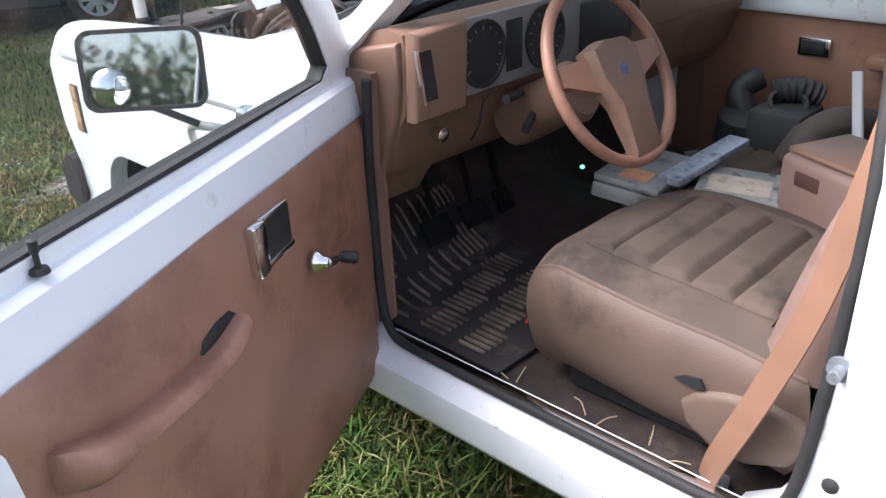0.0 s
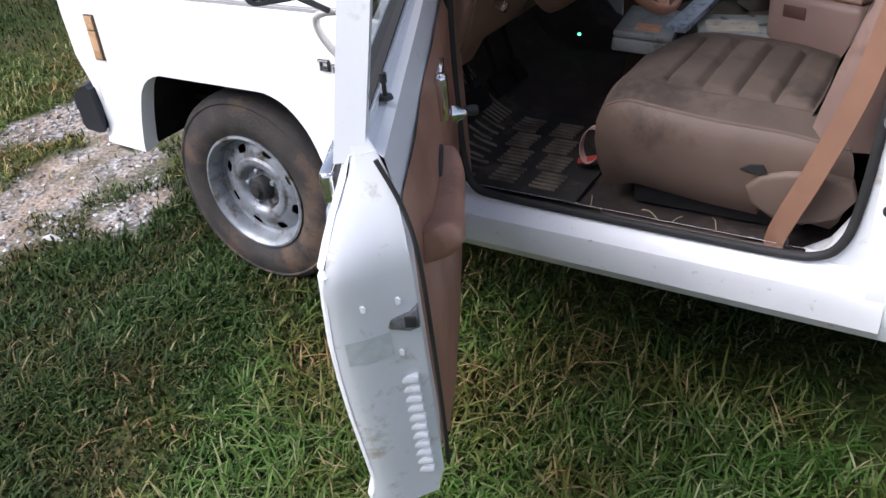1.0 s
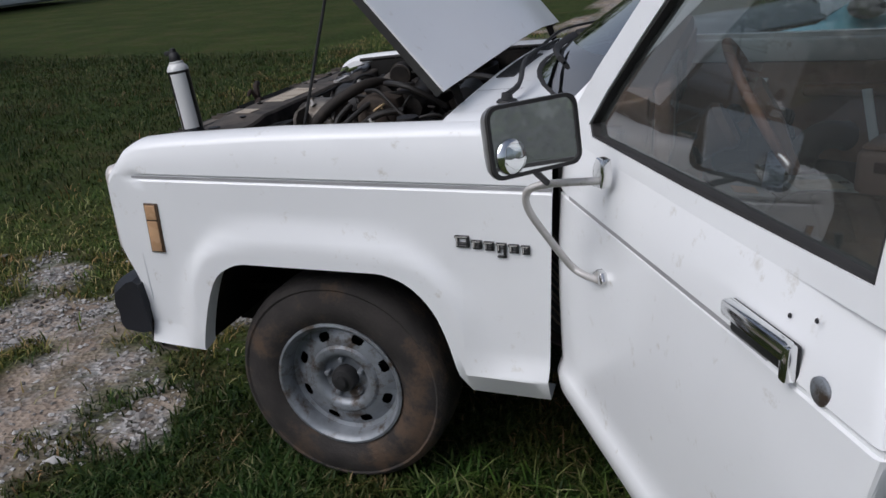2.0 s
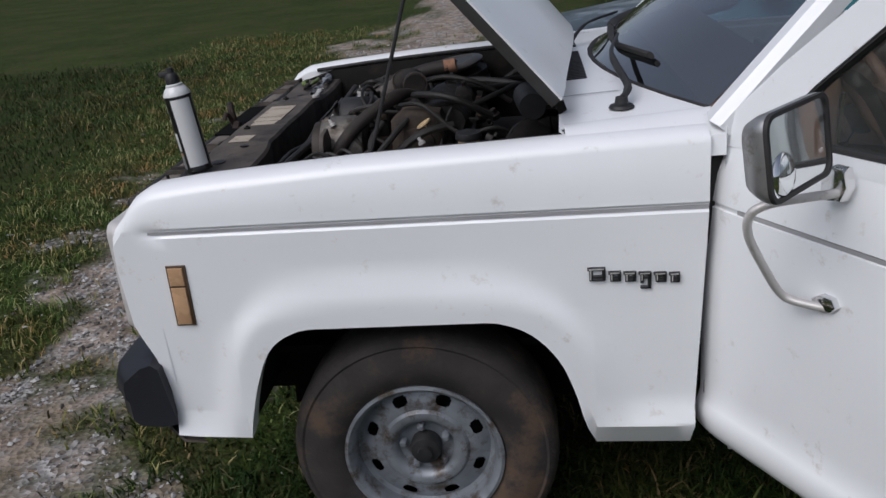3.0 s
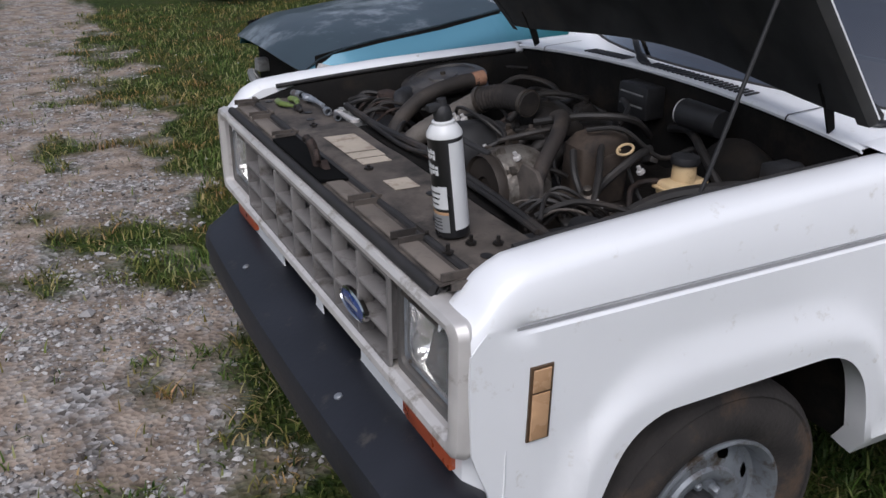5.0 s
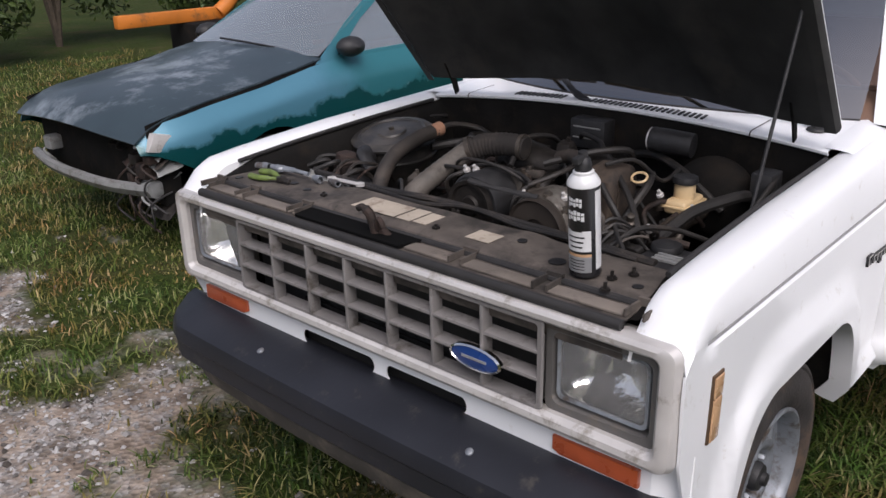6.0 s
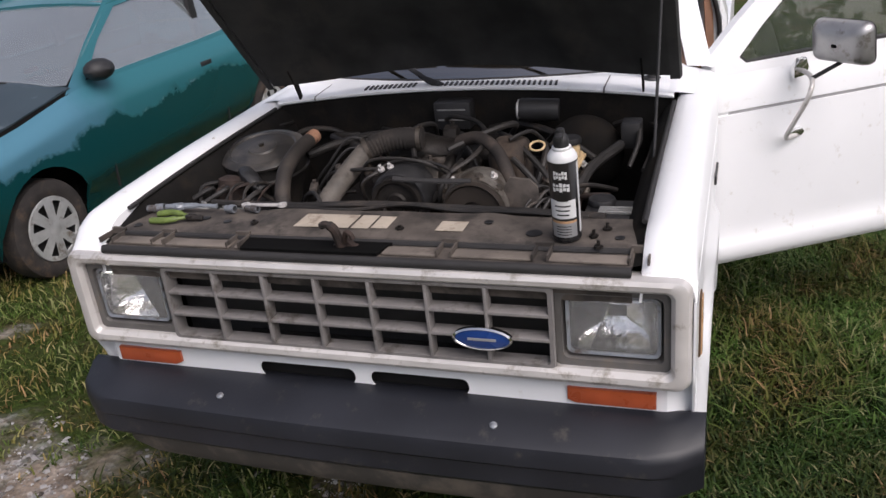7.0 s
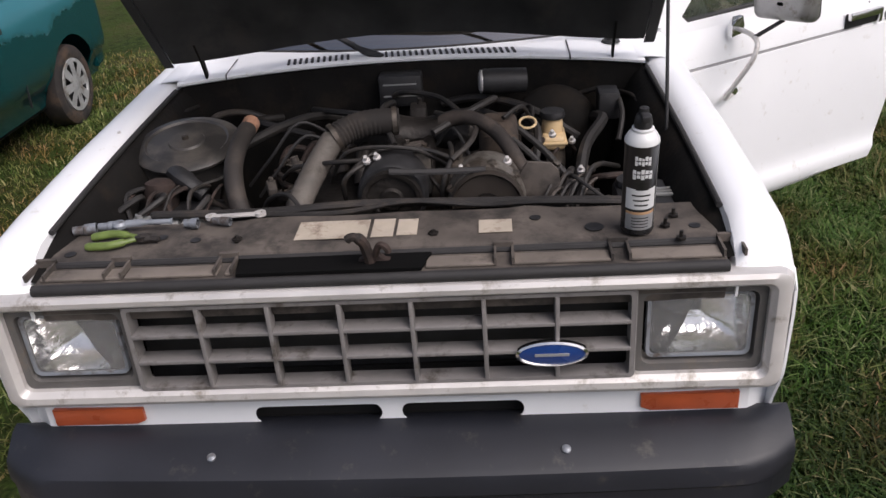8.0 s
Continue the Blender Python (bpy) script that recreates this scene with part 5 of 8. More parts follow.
# column and wheel
COL = Vector((0.93, 0, 0.53)).normalized()
W_C = Vector((1.150, -0.390, 1.106))
bm = bmesh.new()
a = W_C - COL * 0.10
lathe(bm, [(0.0, 0), (0.062, 0.0), (0.066, 0.03), (0.060, 0.18), (0.072, 0.205), (0.060, 0.225), (0.0, 0.225)], W_C - COL * 0.30, COL, 24)
column = part("steering_column", bm, TAN_LT, truck, "tan steering column shroud", smooth=50)
for p, q in (((0.965, -0.45, 1.052), (1.0, -0.55, 1.067)), ((0.99, -0.43, 1.017), (1.015, -0.50, 0.987))):
    bm = bmesh.new()
    rod(bm, p, q, 0.007, r1=0.010)
    part("stalk", bm, BLACK, column, "dark column stalk")
bm = bmesh.new()
tube(bm, [(0.955, -0.53, 1.075), (0.945, -0.56, 1.055), (0.94, -0.57, 1.005), (0.92, -0.575, 0.965)], 0.0025, 6)
part("loose_wire", bm, BLACK, truck, "thin dangling black wire")
wheel = new("steering_wheel")
wheel.parent = truck
wheel["label"] = "tan two-spoke steering wheel"
side_v = Vector((0, 1, 0))
up_v = side_v.cross(COL) * -1
up_v = COL.cross(side_v)
up_v = up_v if up_v.z > 0 else -up_v
def wpt(a, b, n=0.0):
    return W_C + side_v * a + up_v * b + COL * n
bm = bmesh.new()
ring = [wpt(0.195 * math.cos(2 * math.pi * k / 48), 0.195 * math.sin(2 * math.pi * k / 48), 0.015) for k in range(49)]
tube(bm, ring, 0.0135, 10, steps=1, closed=True)
part("rim", bm, TAN, wheel, "tan vinyl wheel rim")
bm = bmesh.new()
PAD = [(-0.085, 0.06), (-0.03, 0.075), (0.05, 0.07), (0.085, 0.045), (0.08, -0.01), (0.055, -0.07), (0.062, -0.18), (-0.045, -0.187), (-0.055, -0.07), (-0.085, -0.01)]
vs = grid(bm, [[wpt(a, b, 0.006) for a, b in PAD], [wpt(a, b, 0.026) for a, b in PAD], [wpt(a * 0.85, b * 0.93, 0.048 if b > -0.1 else 0.030) for a, b in PAD]], close=True)
bm.faces.new(vs[2]); bm.faces.new(vs[0])
part("hub_pad", bm, TAN_LT, wheel, "tan padded wheel hub", smooth=30)
for s in (-1, 1):
    bm = bmesh.new()
    pts = [(s * 0.07, 0.05), (s * 0.178, 0.045), (s * 0.178, 0.005), (s * 0.08, -0.03)]
    vs = grid(bm, [[wpt(a_, b_, 0.008) for a_, b_ in pts], [wpt(a_, b_, 0.028) for a_, b_ in pts]], close=True)
    bm.faces.new(vs[0]); bm.faces.new(vs[1])
    part("spoke", bm, TAN, wheel)
bm = bmesh.new()
lathe(bm, [(0.014, 0.0), (0.013, 0.003), (0, 0.003)], wpt(0, 0.0, 0.045), COL, 16)
part("horn_badge", bm, BLUE, wheel, "small blue badge")
# pedals
for y, w in ((-0.47, 0.05), (-0.32, 0.05), (-0.20, 0.03)):
    bm = bmesh.new()
    box(bm, -0.008, 0.008, -w, w, -0.035, 0.035, 0.004, m=pose(0.70, y, 0.64, 0, -35, 0))
    rod(bm, (0.69, y, 0.66), (0.60, y, 0.94), 0.008)
    part("pedal", bm, BAY_DARK, truck, "black rubber pedal")
# passenger door, closed, seen from inside
pdoor = new("passenger_door")
pdoor.parent = truck
pdoor["label"] = "closed passenger door with tan trim inside"
bm = bmesh.new()
prism(bm, [(0.70, 0.41), (1.85, 0.41), (1.85, 1.13), (0.70, 1.13)], "y", 0.79, 0.84, bev=0.006)
part("door_shell", bm, WHITE, pdoor, "white door skin")
bm = bmesh.new()
rows = []
for i in range(21):
    x = 0.80 + 1.02 * i / 20
    rows.append([(x, 0.762 - 0.012 * math.exp(-((z - 0.86) / 0.10) ** 2) + 0.004 * noise.noise(Vector((x * 5, z * 5, 1))), z) for z in [0.48 + 0.565 * j / 14 for j in range(15)]])
grid(bm, rows)
part("trim_panel", bm, TAN, pdoor, "tan vinyl door trim")
bm = bmesh.new()
box(bm, 0.80, 1.83, 0.745, 0.79, 1.045, 1.135, 0.015, 2)
part("belt_rail", bm, WHITE_IN, pdoor, "white metal belt rail")
bm = bmesh.new()
box(bm, 1.107, 1.207, 0.742, 0.758, 0.930, 0.987, 0.006)
part("release_cup", bm, CHROME, pdoor, "chrome inner handle bezel")
bm = bmesh.new()
box(bm, 1.117, 1.192, 0.738, 0.745, 0.937, 0.979, 0.003)
part("release_pocket", bm, BLACK, pdoor, "black inner handle pocket")
bm = bmesh.new()
box(bm, 1.33, 1.68, 0.69, 0.76, 0.92, 0.965, 0.015, 2)
part("armrest", bm, TAN, pdoor, "tan armrest")
for sign in (1,):
    bm = bmesh.new()
    pts_o = [(0.70 + u, z) for u, z in W_OUT]
    pts_i = [(0.70 + u, z) for u, z in W_IN]
    rows = [[(u, sign * (0.82 + (lean(z) + 0.03) * 1.0 + d), z) for u, z in pts] for pts, d in ((pts_o, 0.0), (pts_o, -0.045), (pts_i, -0.045), (pts_i, 0.0))]
    vs = [[bm.verts.new(p) for p in row] for row in rows]
    n_ = len(pts_o)
    for j in range(4):
        for i in range(n_):
            bm.faces.new((vs[j][i], vs[j][(i + 1) % n_], vs[(j + 1) % 4][(i + 1) % n_], vs[(j + 1) % 4][i]))
    part("window_frame", bm, WHITE, pdoor, "white window surround", smooth=30)
    bm = bmesh.new()
    bm.faces.new([bm.verts.new((u, 0.80 + lean(z) + 0.03, z)) for u, z in pts_i])
    ob = part("window_pane", bm, GLASS, pdoor, "clear window glass")
    ob.visible_shadow = False

# ---- the pickup: engine bay ----
for s in (-1, 1):
    bm = bmesh.new()
    rows = []
    for x in (-0.64, -0.45, -0.2, 0.05, 0.3, 0.42):
        top = along(x, TOP)
        rows.append([(x, s * 0.718, top - 0.026), (x, s * 0.700, top - 0.030), (x, s * 0.682, top - 0.05), (x, s * 0.655, top - 0.10), (x, s * 0.62, 0.86), (x, s * 0.55, 0.72), (x, s * 0.48, 0.60)])
    grid(bm, rows)
    part("inner_fender", bm, BAY_DARK, truck, "grimy black inner wing", smooth=50)
    bm = bmesh.new()
    tube(bm, [(x, s * 0.713, along(x, TOP) - 0.018) for x in (-0.52, -0.3, 0.0, 0.3, 0.36)], 0.007, 8)
    part("wing_gutter", bm, RUBBER, truck, "dark gutter along the wing")
bm = bmesh.new()
rows = []
for i in range(15):
    y = -0.70 + 1.40 * i / 14
    f = 1 - (y / 0.71) ** 2
    rows.append([(cowl_edge(f)[0] + 0.010, y, cowl_edge(f)[1] - 0.014), (0.40, y, 1.09), (0.40 + 0.015 * math.sin(i * 1.7), y, 0.98), (0.40, y, 0.85), (0.40, y, 0.60)])
grid(bm, rows)
part("firewall", bm, BAY_DARK, truck, "grimy black firewall")
bm = bmesh.new()
box(bm, -0.60, 0.40, -0.60, 0.60, 0.55, 0.57)
part("bay_floor", bm, BAY_DARK, truck, "dark engine bay bottom")

# radiator support: a rear shelf, a lower front ledge and its tabs
support = new("radiator_support")
support.parent = truck
# Near-black that paints the shade of the latch recess.
RECESS_BLACK = material("dead_black", (0.004, 0.004, 0.004), 0.95, spec=0.1)
support["label"] = "dusty radiator support panel behind the grille"
bm = bmesh.new()
rows = []
for i in range(41):
    y = -0.70 + 1.40 * i / 40
    d = 0.010 * step(0.30, 0.36, abs(y + 0.02)) + 0.003 * noise.noise(Vector((y * 7, 0, 0)))
    rear = -0.432 + 0.012 * step(0.28, 0.34, abs(y))
    rows.append([(rear, y, 0.95), (rear, y, 1.058 - d), (rear - 0.006, y, 1.066 - d), (-0.50, y, 1.066 - d), (-0.580, y, 1.064 - d), (-0.592, y, 1.058 - d), (-0.597, y, 1.046), (-0.602, y, 1.043), (-0.662, y, 1.038), (-0.668, y, 1.028), (-0.672, y, 1.010), (-0.660, y, 0.95)])
grid(bm, rows)
thicken(bm, 0.004)
part("support_panel", bm, DUST, support, "dusty pressed steel shelf", smooth=30)
bm = bmesh.new()
tube(bm, [(-0.628, y, 1.001) for y in (-0.70, -0.4, 0.0, 0.4, 0.70)], 0.012, 12)
part("front_weatherstrip", bm, RUBBER, support, "dark rubber strip behind the grille")
# Dark tube drawn in as the shadow line of the step.
bm = bmesh.new()
tube(bm, [(-0.552, y, 1.016) for y in (-0.69, -0.3, 0.1, 0.4, 0.69)], 0.009, 8)
part("step_seal", bm, RUBBER, support, "dark strip for the shadow line along the step")
# Flat plate on the ledge; its black stands in for a deep, unlit recess.
bm = bmesh.new()
prism(bm, [(-0.624, -0.10), (-0.552, -0.12), (-0.552, 0.285), (-0.624, 0.275)], "z", 1.0135, 1.0205)
part("latch_recess", bm, RECESS_BLACK, support, "dead black plate for the shade in the hood latch recess")
for y, w in ((-0.265, 0.04), (-0.495, 0.04), (-0.715, 0.045), (0.305, 0.04), (0.535, 0.04), (0.70, 0.045)):
    bm = bmesh.new()
    box(bm, -0.612, -0.548, y - w / 2, y - w / 2 + 0.005, 1.012, 1.027)
    box(bm, -0.612, -0.548, y + w / 2 - 0.005, y + w / 2, 1.012, 1.027)
    box(bm, -0.556, -0.547, y - w / 2, y + w / 2, 1.016, 1.033)
    part("bracket_tab", bm, DUST, support, smooth=0)
for y0, y1, x0, x1 in ((0.02, 0.175, -0.515, -0.430), (-0.035, 0.012, -0.515, -0.430), (-0.085, -0.042, -0.510, -0.435), (-0.285, -0.215, -0.515, -0.455)):
    bm = bmesh.new()
    box(bm, x0, x1, y0, y1, 1.0365, 1.0378)
    part("paper_label", bm, STICKER, support, "yellowed paper label, unreadable", smooth=0)
for x, y, r in ((-0.488, -0.456, 0.020), (-0.452, -0.335, 0.012), (-0.475, 0.40, 0.012), (-0.50, -0.66, 0.012), (-0.50, -0.72, 0.016), (-0.455, 0.48, 0.012), (-0.52, 0.66, 0.012)):
    bm = bmesh.new()
    lathe(bm, [(r, 0.0), (r, 0.0015), (0.0, 0.0015)], (x, y, 1.0265 if abs(y + 0.02) > 0.36 else 1.0365), (0, 0, 1), 16)
    part("panel_hole", bm, BLACK, support, "dark punched hole", smooth=0)
for x, y in ((-0.455, -0.625), (-0.50, -0.60), (-0.56, -0.62), (-0.50, 0.30), (-0.51, -0.12)):
    bm = bmesh.new()
    lathe(bm, [(0.011, 0.0), (0.011, 0.005), (0.0, 0.005)], (x, y, 1.028 if abs(y + 0.02) > 0.33 else 1.036), (0, 0, 1), 6)
    rod(bm, (x, y, 1.03), (x, y, 1.046), 0.004, 8)
    part("bolt", bm, ENGINE, support)
LATCH_SHIFT = Matrix.Translation((-0.042, 0, 0.030))
LEDGE = material("dusty_tan_ledge", (0.150, 0.128, 0.108), 0.75, var=0.3, scale=9, col2=(0.06, 0.05, 0.042), amount=0.35, dscale=10, bump=0.08)
for y0, y1 in ((0.515, 0.69), (0.318, 0.512), (0.290, 0.302), (-0.245, -0.108), (-0.475, -0.285), (-0.690, -0.515)):
    bm = bmesh.new()
    box(bm, -0.612, -0.570, y0, y1, 1.0095, 1.0165, 0.003)
    part("ledge_panel", bm, LEDGE, support, "dusty tan strip of the lower ledge")
for ob in support.children:
    if ob.name != "support_panel":
        ob.data.transform(LATCH_SHIFT)
latch = new("hood_latch")
latch.parent = truck
latch["label"] = "rusty brown hood latch"
RUSTY = material("rusty_latch_steel", (0.040, 0.026, 0.021), 0.75, metal=0.2, var=0.4, scale=30, col2=(0.014, 0.012, 0.011), amount=0.45, dscale=20, bump=0.3)
bm = bmesh.new()
prism(bm, [(-0.085, 0.995), (0.03, 0.995), (0.025, 1.030), (-0.012, 1.045), (-0.03, 1.03), (-0.080, 1.022)], "x", -0.585, -0.565, bev=0.003)
part("latch_plate", bm, RUSTY, latch)
bm = bmesh.new()
tube(bm, [(-0.585, 0.0, 1.02), (-0.59, 0.005, 1.055), (-0.595, 0.012, 1.080), (-0.600, 0.028, 1.092), (-0.602, 0.042, 1.086)], [0.012, 0.012, 0.009, 0.006], 8)
part("latch_hook", bm, RUSTY, latch)
bm = bmesh.new()
tube(bm, [(-0.588, -0.010, 1.04), (-0.596, -0.022, 1.070), (-0.60, -0.036, 1.066), (-0.60, -0.04, 1.055)], 0.007, 8)
part("safety_catch", bm, RUSTY, latch)
bm = bmesh.new()
lathe(bm, [(0.010, 0), (0.010, 0.006), (0, 0.006)], (-0.587, -0.062, 1.008), (-1, 0, 0), 10)
part("latch_bolt", bm, ENGINE, latch)
for ob in latch.children:
    ob.data.transform(Matrix.Translation((-0.048, 0.004, 0.022)))

engine = new("engine")
engine.parent = truck
engine["label"] = "grimy engine with belts, hoses and accessories"


def epart(name, bm, mat, label="", smooth=40):
    return part(name, bm, mat, engine, label, smooth)


# block and intake
bm = bmesh.new()
box(bm, -0.16, 0.40, -0.20, 0.18, 0.60, 0.93, 0.02)
box(bm, -0.14, 0.38, -0.34, -0.14, 0.72, 0.96, 0.03)
box(bm, -0.14, 0.38, 0.10, 0.30, 0.72, 0.96, 0.03)
epart("engine_block", bm, ENGINE, "oily engine block")
bm = bmesh.new()
rows = []
for i in range(9):
    s = i / 8
    y = lerp(0.12, -0.24, s)
    r = 0.055 + 0.012 * math.sin(s * math.pi * 3)
    rows.append([(0.06 + r * 1.2 * math.cos(a), y, 1.075 + r * 0.85 * math.sin(a)) for a in [2 * math.pi * k / 12 for k in range(12)]])
vs = grid(bm, rows, close=True)
bm.faces.new(vs[0]); bm.faces.new(vs[-1])
epart("intake_plenum", bm, ENGINE, "dark cast intake plenum")
for k in range(4):
    bm = bmesh.new()
    y = 0.08 - 0.085 * k
    tube(bm, [(0.06, y, 1.06), (-0.03, y + 0.01, 1.055), (-0.09, y + 0.015, 0.99)], 0.022, 10)
    epart("intake_runner", bm, ENGINE)
# grey corrugated duct, black bellows, brown hose
bm = bmesh.new()
tube(bm, [(-0.30, 0.235, 0.985), (-0.25, 0.22, 1.03), (-0.16, 0.185, 1.085), (-0.10, 0.155, 1.122)], 0.030, 14, ribs=0.05, steps=10)
epart("intake_duct", bm, material("dusty_grey_duct", (0.105, 0.093, 0.081), 0.7, var=0.35, scale=20, col2=(0.05, 0.042, 0.034), amount=0.5, dscale=10), "dusty grey corrugated duct")
bm = bmesh.new()
tube(bm, [(-0.10, 0.152, 1.125), (-0.07, 0.11, 1.140), (-0.05, 0.05, 1.146), (-0.04, -0.01, 1.142)], 0.033, 16, ribs=0.07, steps=10)
epart("bellows", bm, material("matt_black_bellows", (0.015, 0.0125, 0.011), 0.85, var=0.4, scale=15, col2=(0.034, 0.027, 0.022), amount=0.4, dscale=14), "black ribbed bellows hose")
for p, d in (((-0.098, 0.150, 1.127), (0.4, -0.8, 0.35)), ((-0.04, 0.00, 1.143), (0.1, -1, 0))):
    bm = bmesh.new()
    lathe(bm, [(0.033, -0.006), (0.038, -0.006), (0.038, 0.006), (0.033, 0.006)], p, d, 20)
    epart("hose_clamp", bm, ALU, "dull steel hose clamp")
bm = bmesh.new()
tube(bm, [(-0.03, -0.12, 1.130), (-0.06, -0.19, 1.150), (-0.12, -0.26, 1.130), (-0.20, -0.315, 1.070), (-0.25, -0.35, 0.99), (-0.26, -0.36, 0.92)], 0.019, 12)
epart("upper_hose", bm, material("brown_dusty_hose", (0.021, 0.0165, 0.014), 0.75, var=0.4, scale=15, col2=(0.05, 0.038, 0.030), amount=0.4, dscale=9, bump=0.2, bscale=60), "dusty brown radiator hose")
# front accessories
bm = bmesh.new()
lathe(bm, [(0.0, 0.0), (0.080, 0.0), (0.086, 0.012), (0.086, 0.10), (0.075, 0.115), (0.075, 0.15), (0, 0.15)], (-0.275, -0.005, 1.030), (1, 0, 0), 32)
epart("air_pump", bm, BLACK, "round black accessory housing")
bm = bmesh.new()
lathe(bm, [(0.0, 0.006), (0.025, 0.008), (0.03, 0.0), (0.058, 0.0), (0.062, 0.010), (0.072, 0.012), (0.074, -0.006), (0.066, -0.010)], (-0.285, -0.005, 1.030), (-1, 0, 0), 32)
epart("pulley", bm, ENGINE, "dusty belt pulley")
bm = bmesh.new()
lathe(bm, [(0.0, 0.0), (0.088, 0.0), (0.094, 0.015), (0.094, 0.09), (0.082, 0.12), (0, 0.12)], (-0.285, -0.232, 1.015), (1, 0, 0), 36)
epart("alternator", bm, material("worn_bright_alloy", (0.20, 0.185, 0.165), 0.5, metal=0.6, var=0.35, scale=22, col2=(0.08, 0.065, 0.052), amount=0.5, dscale=16, bump=0.3, bscale=80), "dull cast alternator")
bm = bmesh.new()
lathe(bm, [(0.0, 0.010), (0.014, 0.012), (0.016, 0.002), (0.030, 0.0), (0.034, 0.008), (0.078, 0.006), (0.084, 0.014), (0.088, 0.0), (0.086, -0.012)], (-0.295, -0.232, 1.010), (-1, 0, 0), 36)
epart("pulley", bm, material("rusty_brown_pulley", (0.042, 0.034, 0.028), 0.6, metal=0.4, var=0.3, scale=12), "rust-brown belt pulley")
for a in (20, 60, 100, 140):
    bm = bmesh.new()
    c = Vector((-0.262, -0.232 + 0.088 * math.cos(radians(a)), 1.015 + 0.088 * math.sin(radians(a))))
    lathe(bm, [(0.013, 0.0), (0.013, 0.012), (0.006, 0.014), (0.006, 0.022), (0, 0.022)], c, (-1, 0, 0), 8)
    epart("case_bolt", bm, ALU)
bm = bmesh.new()
prism(bm, [(-0.295, 0.92), (-0.420, 0.90), (-0.405, 1.075), (-0.385, 1.095), (-0.330, 1.100), (-0.305, 1.06)], "x", -0.262, -0.250, bev=0.002)
epart("bracket_plate", bm, DUST, "dusty brown steel bracket")
bm = bmesh.new()
prism(bm, [(-0.085, 0.93), (0.060, 0.93), (0.074, 1.085), (0.060, 1.118), (0.020, 1.132), (-0.045, 1.126), (-0.078, 1.100)], "y", -0.318, -0.215, bev=0.026, seg=4)
prism(bm, [(-0.060, 0.96), (0.040, 0.96), (0.044, 1.05), (0.020, 1.085), (-0.040, 1.080)], "y", -0.325, -0.314, bev=0.005)
epart("heat_shield", bm, material("dusty_tan_shield", (0.060, 0.043, 0.031), 0.85, var=0.4, scale=10, col2=(0.018, 0.014, 0.012), amount=0.6, dscale=8), "dusty brown heat shield")
bm = bmesh.new()
box(bm, -0.235, -0.12, -0.36, -0.28, 0.86, 1.01, 0.012)
epart("pump_body", bm, ALU, "grimy pale pump body")
bm = bmesh.new()
box(bm, -0.17, -0.04, -0.14, 0.02, 0.90, 1.005, 0.015)
epart("front_cover", bm, ALU, "grimy pale front cover")
# small fittings, brackets and pipes crowded round the block
rng_bay = random.Random(11)
for k in range(54):
    x, y = rng_bay.uniform(-0.27, 0.24), rng_bay.uniform(-0.56, 0.36)
    z = rng_bay.uniform(0.95, 1.035) + 0.05 * math.exp(-((x - 0.02) / 0.16) ** 2 - ((y + 0.08) / 0.25) ** 2)
    turn = pose(x, y, z, rng_bay.uniform(-30, 30), rng_bay.uniform(-30, 30), rng_bay.uniform(0, 180))
    bm = bmesh.new()
    if k % 3 == 0:
        box(bm, -0.028, 0.028, -0.012, 0.012, -0.010, 0.010, 0.004, m=turn)
        rod(bm, turn @ Vector((0.018, 0, 0.008)), turn @ Vector((0.018, 0, 0.020)), 0.006, 6)
        name = "bracket"
    elif k % 3 == 1:
        a = turn @ Vector((-0.05, 0, 0))
        tube(bm, [a, turn @ Vector((-0.01, 0.012, 0.022)), turn @ Vector((0.03, -0.006, 0.018)), turn @ Vector((0.06, 0.010, -0.03))], rng_bay.uniform(0.005, 0.011), 8)
        name = "pipe"
    else:
        lathe(bm, [(0.0, 0.0), (0.017, 0.0), (0.018, 0.016), (0.011, 0.020), (0.010, 0.036), (0.0, 0.038)], turn.translation, turn.to_3x3() @ Vector((0, 0, 1)), 10)
        name = "fitting"
    epart(name, bm, (DUST, ENGINE, ALU, HOSE, RUSTY, DUST)[k % 6])
for pts, r in (([(0.10, -0.34, 1.09), (0.02, -0.37, 1.08), (-0.06, -0.36, 1.02), (-0.10, -0.33, 0.93)], 0.011),
               ([(-0.10, -0.30, 1.10), (-0.13, -0.36, 1.05), (-0.10, -0.40, 0.97), (0.00, -0.42, 0.93)], 0.009),
               ([(0.20, -0.22, 1.08), (0.10, -0.26, 1.145), (0.00, -0.20, 1.150), (-0.08, -0.10, 1.120)], 0.010),
               ([(0.25, 0.05, 1.06), (0.14, 0.02, 1.135), (0.02, 0.04, 1.150), (-0.10, 0.00, 1.10)], 0.008),
               ([(-0.22, -0.15, 1.10), (-0.16, -0.20, 1.125), (-0.06, -0.20, 1.135), (0.05, -0.10, 1.130)], 0.007),
               ([(-0.28, -0.40, 0.98), (-0.20, -0.43, 1.02), (-0.08, -0.45, 1.00), (0.03, -0.47, 0.95)], 0.010),
               ([(-0.24, 0.10, 1.08), (-0.19, 0.03, 1.12), (-0.17, -0.08, 1.11), (-0.20, -0.16, 1.09)], 0.006),
               ([(0.28, -0.30, 1.02), (0.22, -0.36, 1.08), (0.12, -0.36, 1.07), (0.02, -0.33, 1.145), (-0.05, -0.28, 1.14)], 0.006)):
    bm = bmesh.new()
    tube(bm, pts, r, 8)
    epart("vacuum_hose", bm, HOSE, "perished black hose")
